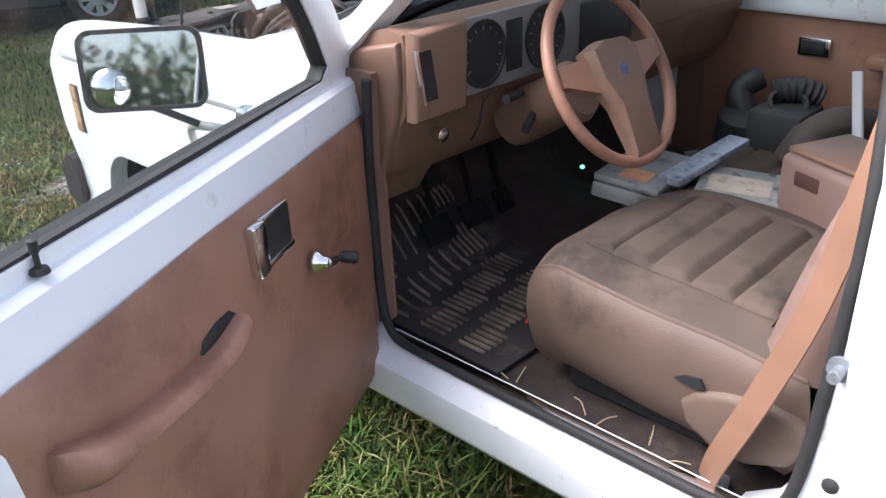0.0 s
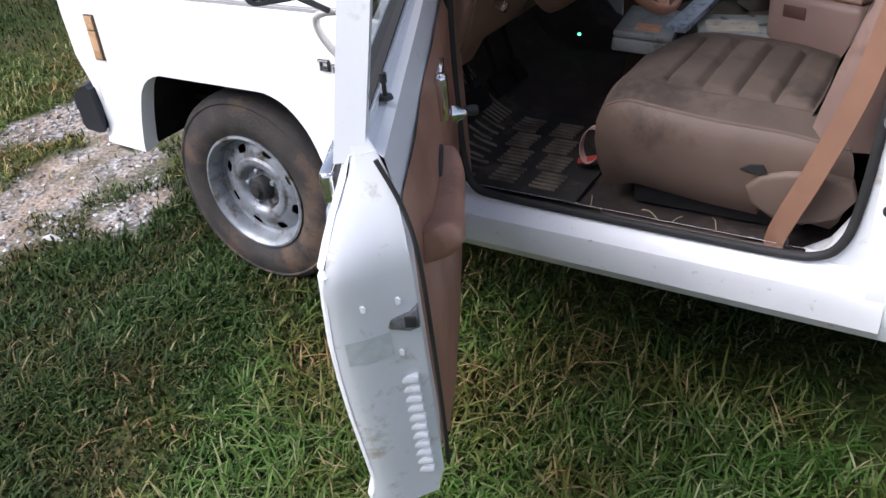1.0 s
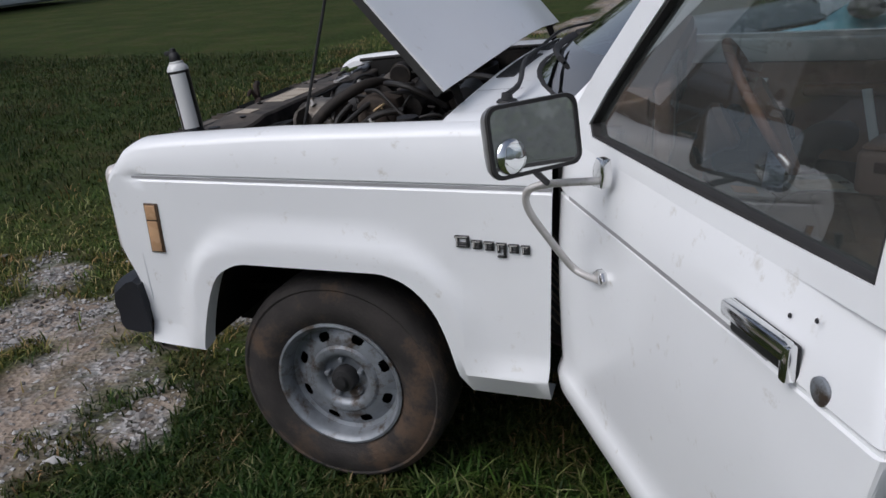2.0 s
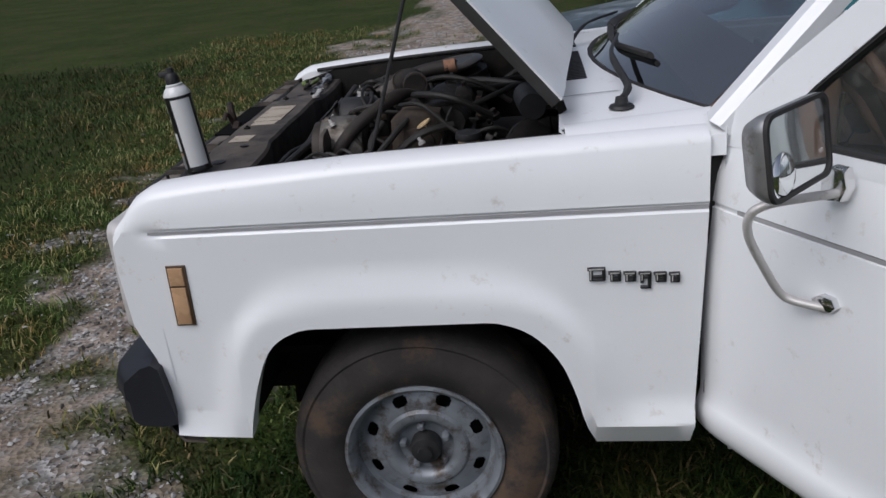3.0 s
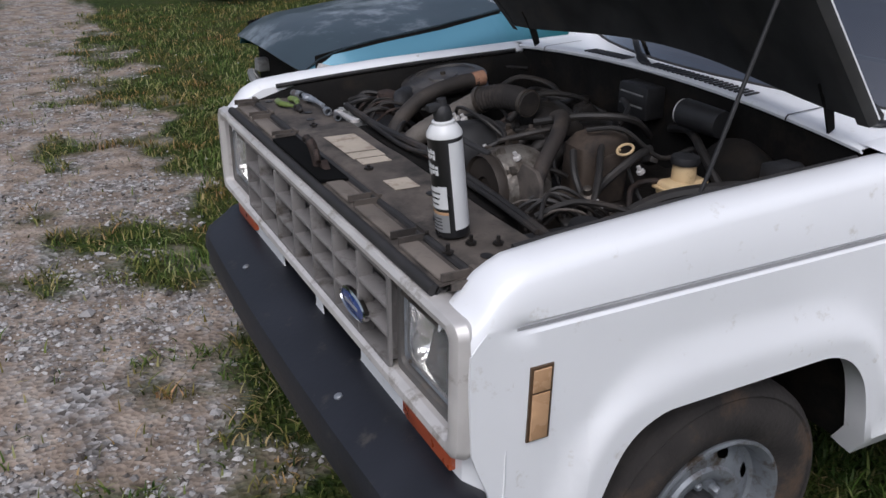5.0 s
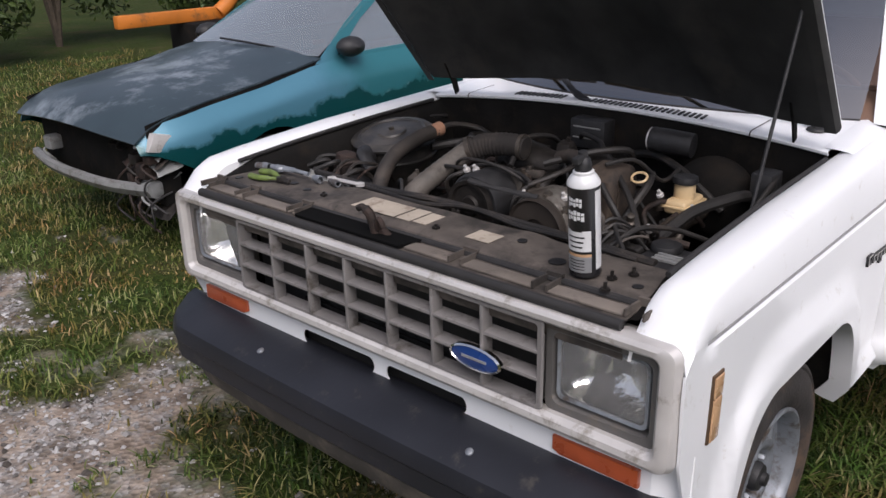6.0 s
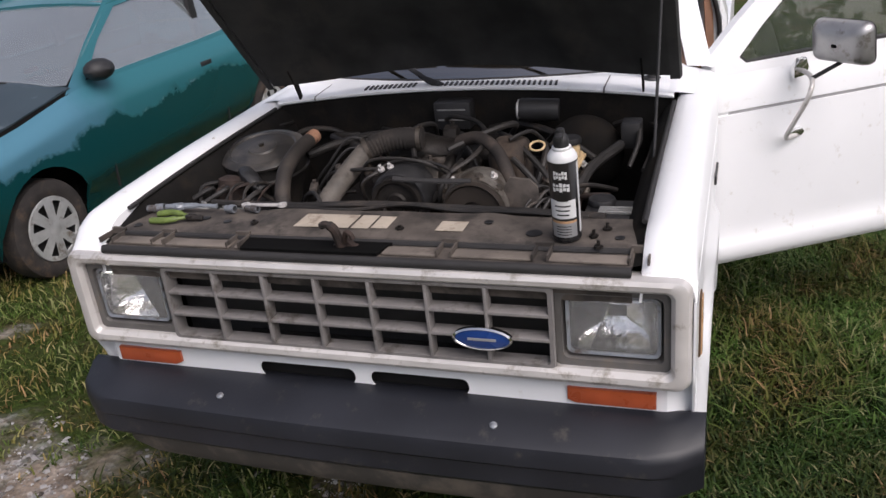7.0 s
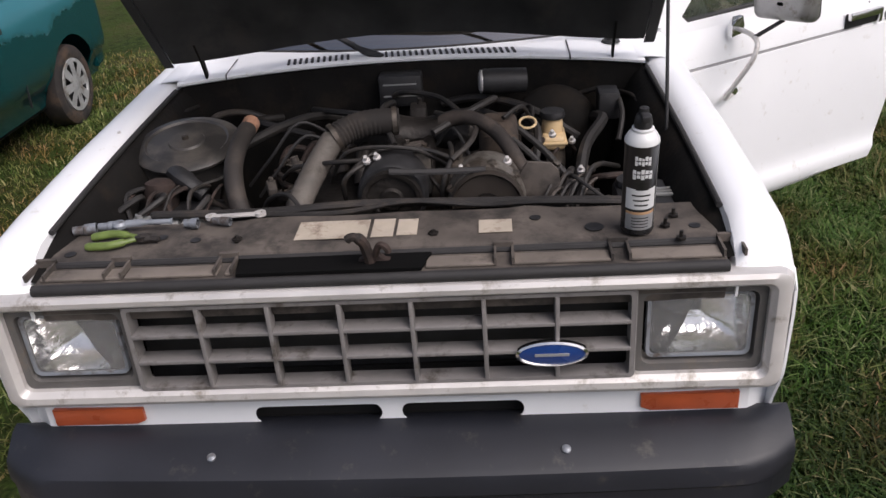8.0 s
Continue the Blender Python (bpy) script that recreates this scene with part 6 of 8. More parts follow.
for x, y, z, h in ((-0.205, -0.165, 1.045, 0.05), (-0.15, -0.075, 1.06, 0.045), (-0.19, -0.29, 1.01, 0.06), (-0.02, -0.17, 1.10, 0.04), (0.11, -0.05, 1.09, 0.05)):
    bm = bmesh.new()
    prism(bm, [(x - 0.03, z), (x + 0.03, z), (x + 0.026, z + h * 0.6), (x + 0.008, z + h), (x - 0.02, z + h * 0.85)], "y", y - 0.022, y + 0.022, bev=0.005)
    rod(bm, (x + 0.004, y, z + h * 0.8), (x + 0.002, y - 0.006, z + h + 0.012), 0.007, 8)
    epart("carburettor_fitting", bm, ALU if x < -0.1 else ENGINE, "grimy cast fitting")
# belts
for pts, w in (([(-0.292, -0.005, 1.105), (-0.292, -0.10, 1.10), (-0.292, -0.232, 1.100)], 0.008), ([(-0.292, 0.07, 1.02), (-0.292, 0.06, 0.86), (-0.292, 0.02, 0.72)], 0.008), ([(-0.292, -0.32, 1.0), (-0.292, -0.25, 0.84), (-0.292, -0.10, 0.72)], 0.008)):
    bm = bmesh.new()
    tube(bm, pts, w, 6, flat=0.5)
    epart("drive_belt", bm, RUBBER, "black drive belt")
# radiator tank and shroud bar across the front
bm = bmesh.new()
tube(bm, [(-0.345, 0.56, 1.042), (-0.34, 0.30, 1.036), (-0.325, 0.05, 1.040), (-0.33, -0.20, 1.036), (-0.345, -0.42, 1.036), (-0.355, -0.60, 1.032)], 0.011, 8)
epart("cross_hose", bm, HOSE, "black hose lying across the radiator")
bm = bmesh.new()
tube(bm, [(-0.355, 0.36, 1.040), (-0.35, 0.12, 1.030), (-0.345, -0.05, 1.050), (-0.345, -0.22, 1.034), (-0.36, -0.36, 1.042), (-0.365, -0.56, 1.034)], 0.007, 8)
epart("cross_wire", bm, HOSE, "black wiring loom across the radiator")
bm = bmesh.new()
box(bm, -0.37, -0.315, -0.42, 0.42, 0.62, 1.018, 0.012)
epart("radiator_tank", bm, BAY_DARK, "black radiator and shroud")
# right side: round air cleaner, upright hose, battery
AC = Vector((0.02, 0.585, 1.02))
AX = Vector((-0.10, -0.05, 1)).normalized()
bm = bmesh.new()
lathe(bm, [(0.10, -0.12), (0.125, -0.02), (0.142, 0.0), (0.146, 0.012), (0.140, 0.016), (0.140, 0.050), (0.120, 0.052), (0.0, 0.054)], AC, AX, 40)
aircleaner = epart("air_cleaner", bm, material("dusty_black_canister", (0.022, 0.021, 0.020), 0.45, var=0.3, scale=12, col2=(0.06, 0.053, 0.046), amount=0.4, dscale=7), "dusty round black air cleaner")
bm = bmesh.new()
lathe(bm, [(0.0, 0.064), (0.132, 0.058), (0.140, 0.060), (0.142, 0.068), (0.134, 0.074), (0.112, 0.079), (0.106, 0.074), (0.050, 0.077), (0.046, 0.083), (0.0, 0.085)], AC + Vector((-0.005, -0.01, 0.006)), (-0.20, -0.03, 1), 40)
part("cleaner_lid", bm, material("dusty_canister_lid", (0.032, 0.030, 0.028), 0.42, var=0.35, scale=9, col2=(0.08, 0.071, 0.061), amount=0.45, dscale=6), aircleaner, "dusty lid lying loose")
bm = bmesh.new()
lathe(bm, [(0.009, 0.0), (0.009, 0.010), (0.0, 0.012)], AC + Vector((-0.02, -0.01, 0.088)), (-0.2, 0, 1), 8)
part("wing_nut", bm, ALU, aircleaner)
bm = bmesh.new()
tube(bm, [AC + Vector((-0.145, -0.02, 0.035)), AC + Vector((-0.19, -0.06, 0.03)), AC + Vector((-0.20, -0.10, 0.0))], [0.035, 0.03, 0.028], 12, flat=0.7)
epart("air_snout", bm, BLACK, "flat black intake snout")
bm = bmesh.new()
tube(bm, [AC + Vector((-0.02, 0.145, 0.06)), AC + Vector((-0.03, 0.165, 0.12))], 0.006, 8)
epart("clip", bm, SATIN)
bm = bmesh.new()
tube(bm, [(-0.285, 0.335, 0.96), (-0.26, 0.375, 1.01), (-0.17, 0.405, 1.075), (-0.06, 0.41, 1.110), (0.03, 0.405, 1.122)], 0.024, 14)
epart("open_hose", bm, material("grey_brown_hose", (0.023, 0.019, 0.0165), 0.7, var=0.35, scale=12, col2=(0.05, 0.04, 0.033), amount=0.35, dscale=9), "open-ended dusty hose")
bm = bmesh.new()
rod(bm, (0.015, 0.405, 1.121), (0.055, 0.404, 1.126), 0.0235, 14)
epart("hose_end", bm, material("rust_orange_end", (0.30, 0.16, 0.10), 0.85, var=0.35, scale=40), "rust-orange hose end")
bm = bmesh.new()
box(bm, -0.36, -0.16, 0.44, 0.64, 0.80, 1.00, 0.01)
epart("battery", bm, BLACK, "dusty black battery")
for y, x in ((0.60, -0.33), (0.52, -0.345), (0.47, -0.34)):
    bm = bmesh.new()
    box(bm, x - 0.025, x + 0.025, y - 0.022, y + 0.022, 1.0, 1.026, 0.006)
    rod(bm, (x, y, 1.02), (x, y, 1.04), 0.009)
    epart("battery_terminal", bm, PLASTIC_GREY, "grey battery terminal")
for pts in ([(-0.33, 0.60, 1.035), (-0.28, 0.55, 1.06), (-0.22, 0.60, 1.03), (-0.20, 0.68, 0.96)], [(-0.34, 0.47, 1.03), (-0.29, 0.44, 1.055), (-0.22, 0.46, 1.02), (-0.18, 0.40, 0.95)], [(-0.20, 0.66, 0.98), (-0.25, 0.62, 1.05), (-0.30, 0.67, 1.03)]):
    bm = bmesh.new()
    tube(bm, pts, 0.008, 8)
    epart("battery_cable", bm, HOSE)
bm = bmesh.new()
lathe(bm, [(0.0, 0.0), (0.04, 0.0), (0.045, 0.02), (0.04, 0.09), (0.02, 0.10), (0, 0.10)], (-0.20, 0.60, 0.97), (0.2, -0.1, 1), 16)
epart("relay_can", bm, RUSTY, "rust-brown canister")
# left side: master cylinder, booster, washer box
bm = bmesh.new()
lathe(bm, [(0.0, 0.0), (0.10, 0.01), (0.125, 0.05), (0.128, 0.07), (0.12, 0.09), (0.07, 0.13), (0.0, 0.13)], (0.37, -0.435, 0.985), (-1, 0, 0), 36)
epart("brake_booster", bm, BAY_DARK, "black brake booster")
bm = bmesh.new()
lathe(bm, [(0.0, 0.0), (0.028, 0.0), (0.030, 0.12), (0.024, 0.20), (0.018, 0.24), (0, 0.24)], (0.26, -0.425, 0.965), (-1, 0, 0), 18)
epart("master_cylinder", bm, ALU, "dull alloy master cylinder")
bm = bmesh.new()
box(bm, 0.085, 0.205, -0.452, -0.386, 0.990, 1.030, 0.012, 3)
box(bm, 0.080, 0.210, -0.457, -0.381, 1.008, 1.016, 0.003)
lathe(bm, [(0.030, 0.0), (0.029, 0.030), (0.027, 0.046), (0.0, 0.046)], (0.145, -0.419, 1.026), (0, 0, 1), 20)
epart("fluid_reservoir", bm, TANK, "yellowed brake fluid reservoir")
bm = bmesh.new()
lathe(bm, [(0.0, 0.0), (0.034, 0.0), (0.036, 0.006), (0.033, 0.018), (0.0, 0.020)], (0.145, -0.419, 1.070), (0, 0, 1), 20)
epart("reservoir_cap", bm, BLACK, "black reservoir cap")
bm = bmesh.new()
ring = [Vector((0.02 + 0.016 * math.cos(a), -0.345 + 0.022 * math.sin(a), 1.100 + 0.010 * math.cos(a))) for a in [2 * math.pi * k / 16 for k in range(17)]]
tube(bm, ring, 0.0035, 6, steps=1, closed=True)
rod(bm, (0.02, -0.325, 1.095), (0.03, -0.27, 1.03), 0.003)
epart("dipstick", bm, TANK, "tan ring of the dipstick")
bm = bmesh.new()
lathe(bm, [(0.0, 0.0), (0.034, 0.0), (0.038, 0.008), (0.036, 0.02), (0.038, 0.03), (0.036, 0.13), (0.0, 0.13)], (0.300, -0.225, 1.135), (0.12, -0.99, -0.05), 22)
epart("accumulator", bm, BLACK, "dark canister on the firewall")
bm = bmesh.new()
lathe(bm, [(0.030, 0.0), (0.034, -0.004), (0.034, 0.008), (0.026, -0.008), (0.0, -0.008)], (0.300, -0.225, 1.135), (0.12, -0.99, -0.05), 22)
epart("canister_cap", bm, SATIN, "bright canister cap")
bm = bmesh.new()
box(bm, 0.33, 0.40, -0.045, 0.085, 1.06, 1.155, 0.008)
epart("heater_box", bm, BLACK, "black box on the firewall")
for z in (1.095, 1.13):
    bm = bmesh.new()
    box(bm, 0.326, 0.33, -0.03, 0.07, z - 0.002, z + 0.002)
    epart("box_seam", bm, PLASTIC_GREY)
bm = bmesh.new()
box(bm, -0.40, -0.22, -0.66, -0.535, 0.86, 1.028, 0.010)
epart("charcoal_box", bm, BLACK, "black plastic box")
for k in range(3):
    bm = bmesh.new()
    box(bm, -0.330 + 0.016 * k, -0.322 + 0.016 * k, -0.66, -0.575, 1.028, 1.036, 0.002)
    epart("box_rib", bm, PLASTIC_GREY)
bm = bmesh.new()
lathe(bm, [(0.0, 0.0), (0.036, 0.0), (0.038, 0.006), (0.034, 0.016), (0, 0.018)], (-0.255, -0.575, 1.028), (0, 0, 1), 18)
epart("box_cap", bm, BLACK, "dark screw cap")
bm = bmesh.new()
box(bm, 0.24, 0.32, -0.62, -0.56, 1.02, 1.10, 0.006)
epart("relay", bm, BLACK, "black relay")
# big loops of hose and many thin lines
LINES = [
    ((0.28, -0.55, 1.02), (0.16, -0.56, 1.05), (0.02, -0.50, 1.03), (-0.10, -0.47, 0.98), 0.016),
    ((0.42, -0.10, 1.05), (0.34, -0.22, 1.075), (0.26, -0.36, 1.06), (0.22, -0.50, 0.98), 0.012),
    ((0.40, 0.20, 1.02), (0.28, 0.28, 1.06), (0.16, 0.36, 1.07), (0.05, 0.44, 1.06), 0.014),
    ((0.44, 0.40, 1.03), (0.30, 0.46, 1.05), (0.22, 0.40, 1.06), (0.14, 0.26, 1.05), 0.012),
    ((0.42, 0.30, 1.05), (0.25, 0.20, 1.08), (0.15, 0.10, 1.10), (0.05, 0.05, 1.13), 0.010),
    ((-0.10, 0.30, 1.02), (-0.16, 0.24, 1.075), (-0.20, 0.10, 1.10), (-0.18, -0.02, 1.09), 0.006),
    ((-0.16, 0.16, 1.03), (-0.20, 0.10, 1.125), (-0.20, -0.05, 1.125), (-0.14, -0.14, 1.05), 0.005),
    ((-0.20, 0.12, 0.98), (-0.25, 0.11, 1.07), (-0.22, 0.06, 1.10), (-0.10, 0.02, 1.08), 0.006),
    ((-0.24, -0.12, 0.98), (-0.26, -0.13, 1.06), (-0.20, -0.15, 1.10), (-0.08, -0.14, 1.09), 0.006),
    ((0.10, -0.20, 1.12), (0.00, -0.28, 1.12), (-0.08, -0.38, 1.06), (-0.16, -0.46, 0.98), 0.009),
    ((-0.30, -0.45, 1.02), (-0.22, -0.48, 1.05), (-0.12, -0.52, 1.03), (-0.02, -0.58, 0.98), 0.007),
    ((-0.32, -0.50, 1.03), (-0.26, -0.44, 1.06), (-0.20, -0.46, 1.02), (-0.18, -0.52, 0.96), 0.005),
    ((-0.34, 0.20, 1.03), (-0.30, 0.24, 1.06), (-0.25, 0.30, 1.03), (-0.20, 0.34, 0.97), 0.006),
    ((0.22, 0.60, 1.03), (0.30, 0.58, 1.07), (0.38, 0.50, 1.05), (0.44, 0.40, 1.0), 0.010),
    ((-0.10, 0.68, 1.04), (0.08, 0.70, 1.08), (0.25, 0.69, 1.09), (0.42, 0.66, 1.08), 0.006),
    ((-0.05, -0.66, 1.05), (0.12, -0.67, 1.06), (0.28, -0.67, 1.07), (0.42, -0.64, 1.06), 0.007),
    ((0.38, -0.52, 1.06), (0.32, -0.60, 1.09), (0.20, -0.62, 1.06), (0.12, -0.60, 1.0), 0.008),
    ((0.36, 0.06, 1.08), (0.28, 0.00, 1.12), (0.22, -0.10, 1.12), (0.14, -0.16, 1.10), 0.008),
]
for *pts, r in LINES:
    bm = bmesh.new()
    pts = [(min(x, 0.38), y, z) for x, y, z in pts]
    tube(bm, pts, r, 8, steps=7)
    epart("hose" if r > 0.0075 else "wire", bm, HOSE)
for k in range(9):
    bm = bmesh.new()
    x, y = -0.30 + 0.012 * k, -0.40 - 0.028 * (k % 4)
    tube(bm, [(x - 0.05, y + 0.05, 0.985), (x, y + 0.01, 1.035 + 0.008 * (k % 3)), (x + 0.06, y - 0.015, 1.02 + 0.006 * (k % 2)), (x + 0.12, y + 0.03, 0.96)], 0.0035 + 0.001 * (k % 3), 6)
    epart("wire", bm, HOSE if k % 3 else DUST)
for k in range(7):
    bm = bmesh.new()
    y = 0.46 + 0.035 * k
    tube(bm, [(-0.30, y, 1.0), (-0.25, y + 0.02 * (k % 3 - 1), 1.045 + 0.01 * (k % 2)), (-0.17, y - 0.02, 1.04), (-0.10, y + 0.015, 0.97)], 0.004 + 0.0012 * (k % 3), 6)
    epart("wire", bm, HOSE if k % 2 else RUSTY)
for x, y, z in ((-0.245, -0.285, 1.095), (-0.262, -0.175, 1.085), (-0.225, 0.055, 1.105), (-0.215, 0.03, 1.108), (0.10, -0.47, 1.01), (0.02, -0.41, 1.06), (-0.14, -0.47, 1.02)):
    bm = bmesh.new()
    lathe(bm, [(0.0, 0.0), (0.010, 0.0), (0.010, 0.008), (0.005, 0.009), (0.005, 0.020), (0.0, 0.021)], (x, y, z), (-0.5, 0.1, 1), 8)
    epart("stud", bm, SATIN, "bright terminal stud")
SPARK = [(-0.02, -0.10, 0.06), (0.05, -0.13, 0.05), (0.12, -0.16, 0.055), (0.0, 0.16, 0.05), (0.08, 0.18, 0.06)]
for x, y, h in SPARK:
    bm = bmesh.new()
    tube(bm, [(x, y, 1.06), (x - 0.03, y * 1.5, 1.06 + h), (x - 0.06, y * 2.0, 1.03), (x - 0.05, y * 2.4, 0.95)], 0.0045, 6)
    epart("wire", bm, RUBBER)
# wipers
def on_glass(y, k, lift):
    f = 1 - (y / 0.70) ** 2
    return Vector((lerp(glass_foot(f) - 0.003, 1.165 - 0.05 * f, k) - 0.7 * lift, y, lerp(1.174 + 0.016 * f, 1.61, k) + 0.05 * f * k * (1 - k) + 0.7 * lift))


for x, y, ty in ((0.52, -0.628, -0.14), (0.425, 0.085, 0.40)):
    w = new("windscreen_wiper")
    w.parent = truck
    w["label"] = "black windscreen wiper"
    tip = on_glass(ty, 0.13, 0.030)
    bm = bmesh.new()
    lathe(bm, [(0.030, 0.0), (0.026, 0.006), (0.016, 0.008), (0.014, 0.024), (0, 0.026)], (x, y, 1.176), (0, 0, 1), 20)
    tube(bm, [(x, y, 1.195), (x + 0.02, y + 0.06, 1.214), lerp(tip, Vector((x, y, 1.20)), 0.5) + Vector((-0.02, 0, 0.022)), tip], [0.013, 0.010, 0.007, 0.005], 8, flat=0.6)
    part("wiper_arm", bm, BLACK, w)
    bm = bmesh.new()
    tube(bm, [on_glass(ty + d, 0.10 + 0.02 * abs(d) / 0.25, 0.012) for d in (-0.25, -0.12, 0, 0.12, 0.25)], 0.008, 6, flat=1.6)
    part("wiper_blade", bm, RUBBER, w)
# script badge on the wing: plain raised bars in its place
badge2 = new("wing_badge")
badge2.parent = truck
badge2["label"] = "small dark and bright script badge, shown as plain bars"
BADGE_DARK = material("dark_badge_metal", (0.05, 0.05, 0.052), 0.4, metal=0.5, var=0.2, scale=40)
for k, (w, lo) in enumerate(((0.036, 0.0), (0.024, 0.0), (0.024, 0.0), (0.024, -0.016), (0.024, 0.0), (0.020, 0.0))):
    x = (0.424, 0.470, 0.503, 0.536, 0.569, 0.602)[k]
    top, mid = (0.868 if k == 0 else 0.860) - 0.06 * (x - 0.424), 0.846 - 0.06 * (x - 0.424)
    low = 0.836 - 0.06 * (x - 0.424)
    bm = bmesh.new()
    for a, b, c, d in ((x - 0.004, x + w, top - 0.007, top), (x, x + 0.008, low + lo * 0.2, top), (x + w - 0.008, x + w, low + lo, top - 0.004), (x, x + w, low + lo, low + lo + 0.006), (x, x + w, mid - 0.002, mid + 0.003)):
        box(bm, a, b, -0.8455, -0.8375, c, d, 0.001, 1)
    part("badge_bar", bm, BADGE_DARK, badge2, smooth=0)
    # Thin bright strips paint the glints along each bar.
    bm = bmesh.new()
    box(bm, x - 0.001, x + w - 0.004, -0.8466, -0.8450, top - 0.0045, top - 0.002)
    box(bm, x + 0.002, x + 0.0045, -0.8466, -0.8450, low + 0.004, top - 0.006)
    part("badge_highlight", bm, SATIN, badge2, smooth=0)

# ---- loose things on and in the truck ----
can = thing("spray_can", "black and white aerosol can standing on the radiator support", "can", at=(-0.549, -0.540, 1.058))
CX, CY, CZ = -0.549, -0.540, 1.058
def canpart(name, bm, mat, label=""):
    return part(name, bm, mat, can, label, smooth=40)
bm = bmesh.new()
lathe(bm, [(0.0, 0.004), (0.028, 0.0), (0.0335, 0.002), (0.0345, 0.006), (0.0330, 0.010), (0.0330, 0.192), (0.0345, 0.196), (0.0345, 0.200)], (CX, CY, CZ), (0, 0, 1), 40)
canpart("can_body", bm, CAN_BLACK, "black printed body")
bm = bmesh.new()
lathe(bm, [(0.0342, 0.200), (0.0335, 0.206), (0.027, 0.217), (0.0215, 0.222), (0.0215, 0.227), (0.018, 0.229), (0.0, 0.229)], (CX, CY, CZ), (0, 0, 1), 40)
canpart("can_shoulder", bm, CAN_WHITE, "white shoulder")
bm = bmesh.new()
lathe(bm, [(0.017, 0.228), (0.0175, 0.240), (0.015, 0.252), (0.010, 0.256), (0.009, 0.268), (0.0, 0.270)], (CX, CY, CZ), (0, 0, 1), 24)
box(bm, CX - 0.030, CX + 0.006, CY - 0.008, CY + 0.008, CZ + 0.248, CZ + 0.262, 0.003)
canpart("spray_head", bm, BLACK, "black spray head")
def wrap(a0, a1, z0, z1, r, n=14):
    bm = bmesh.new()
    rows = [[(CX + r * math.cos(radians(lerp(a0, a1, i / n))), CY + r * math.sin(radians(lerp(a0, a1, i / n))), z) for z in (CZ + z0, CZ + z1)] for i in range(n + 1)]
    grid(bm, rows)
    thicken(bm, 0.0003)
    return bm
canpart("back_label", wrap(-106, -16, 0.018, 0.192, 0.0334), CAN_WHITE, "white text panel, unreadable")
canpart("front_panel", wrap(122, 236, 0.062, 0.108, 0.0334), CAN_WHITE, "white front panel")
canpart("front_band", wrap(125, 236, 0.014, 0.050, 0.0334), CAN_GREY, "silver lower band")
canpart("front_strip", wrap(125, 236, 0.050, 0.056, 0.03345), AMBER, "amber strip")
for k, (z, a0, a1, h) in enumerate(((0.160, 150, 206, 0.020), (0.130, 144, 214, 0.022))):
    for i in range(5):
        b0, b1 = lerp(a0, a1, (i + 0.08) / 5), lerp(a0, a1, (i + 0.90) / 5)
        canpart("print_bar", wrap(b0, b1, z + 0.003 * (i % 2), z + h - 0.002 * ((i + k) % 3), 0.0335, 3), CAN_WHITE)
    canpart("print_bar", wrap(a0 + 4, a1 - 4, z + h * 0.46, z + h * 0.56, 0.0336, 8), CAN_BLACK)
canpart("print_bar", wrap(158, 204, 0.106, 0.124, 0.0336, 6), CAN_BLACK)
for k in range(3):
    canpart("print_bar", wrap(146 + 5 * k, 212 - 4 * k, 0.092 - 0.011 * k, 0.0955 - 0.011 * k, 0.0336, 8), CAN_BLACK)
for k in range(4):
    canpart("print_bar", wrap(150, 210, 0.020 + 0.007 * k, 0.0218 + 0.007 * k, 0.0336, 8), CAN_BLACK)

can.rotation_euler = (0, radians(-6), 0)
can.location.z += 0.0025
# lime-handled pliers on the support
TOOL_SHELF = Vector((-0.058, 0, 0.030))
pliers = thing("pliers", "pliers with lime green handles lying on the support", "pliers", at=(-0.465, 0.56, 1.026))
for side, pts in ((1, [(-0.452, 0.528, 1.037), (-0.446, 0.555, 1.040), (-0.440, 0.59, 1.041), (-0.446, 0.635, 1.037)]), (-1, [(-0.462, 0.528, 1.037), (-0.478, 0.552, 1.038), (-0.490, 0.585, 1.037), (-0.486, 0.632, 1.035)])):
    bm = bmesh.new()
    tube(bm, pts, [0.0055, 0.009, 0.0095, 0.007], 12, flat=0.8)
    part("handle", bm, LIME, pliers, "lime green plastic handle")
bm = bmesh.new()
lathe(bm, [(0.0, 0.0), (0.013, 0.001), (0.013, 0.011), (0.0, 0.012)], (-0.457, 0.520, 1.031), (0, 0, 1), 14)
tube(bm, [(-0.457, 0.522, 1.037), (-0.458, 0.500, 1.036), (-0.460, 0.478, 1.034)], [0.011, 0.008, 0.004], 8, flat=0.7)
part("jaws", bm, ENGINE, pliers, "dark steel jaws")
pliers.location += TOOL_SHELF
# loose sockets and a ratchet beside the battery
for k, (x, y, r, h) in enumerate(((-0.405, 0.665, 0.013, 0.05), (-0.395, 0.615, 0.011, 0.045), (-0.400, 0.425, 0.012, 0.03), (-0.398, 0.360, 0.010, 0.045))):
    s_ = thing("socket", "grey steel socket lying on the support", "socket", "loose sockets", at=(x, y, 1.030))
    bm = bmesh.new()
    lathe(bm, [(r * 0.7, 0.0), (r, 0.0), (r, h * 0.5), (r * 0.8, h * 0.55), (r * 0.8, h), (r * 0.5, h)], (x, y - h / 2, 1.040), (0.15 * (k - 1.5), 1, 0), 16)
    part("socket_body", bm, STEEL, s_)
    s_.location += TOOL_SHELF
ratchet = thing("ratchet", "steel ratchet handle lying by the battery", "wrench", at=(-0.395, 0.50, 1.035))
bm = bmesh.new()
tube(bm, [(-0.400, 0.575, 1.045), (-0.396, 0.53, 1.046), (-0.394, 0.47, 1.045)], [0.009, 0.006, 0.008], 10, flat=0.7)
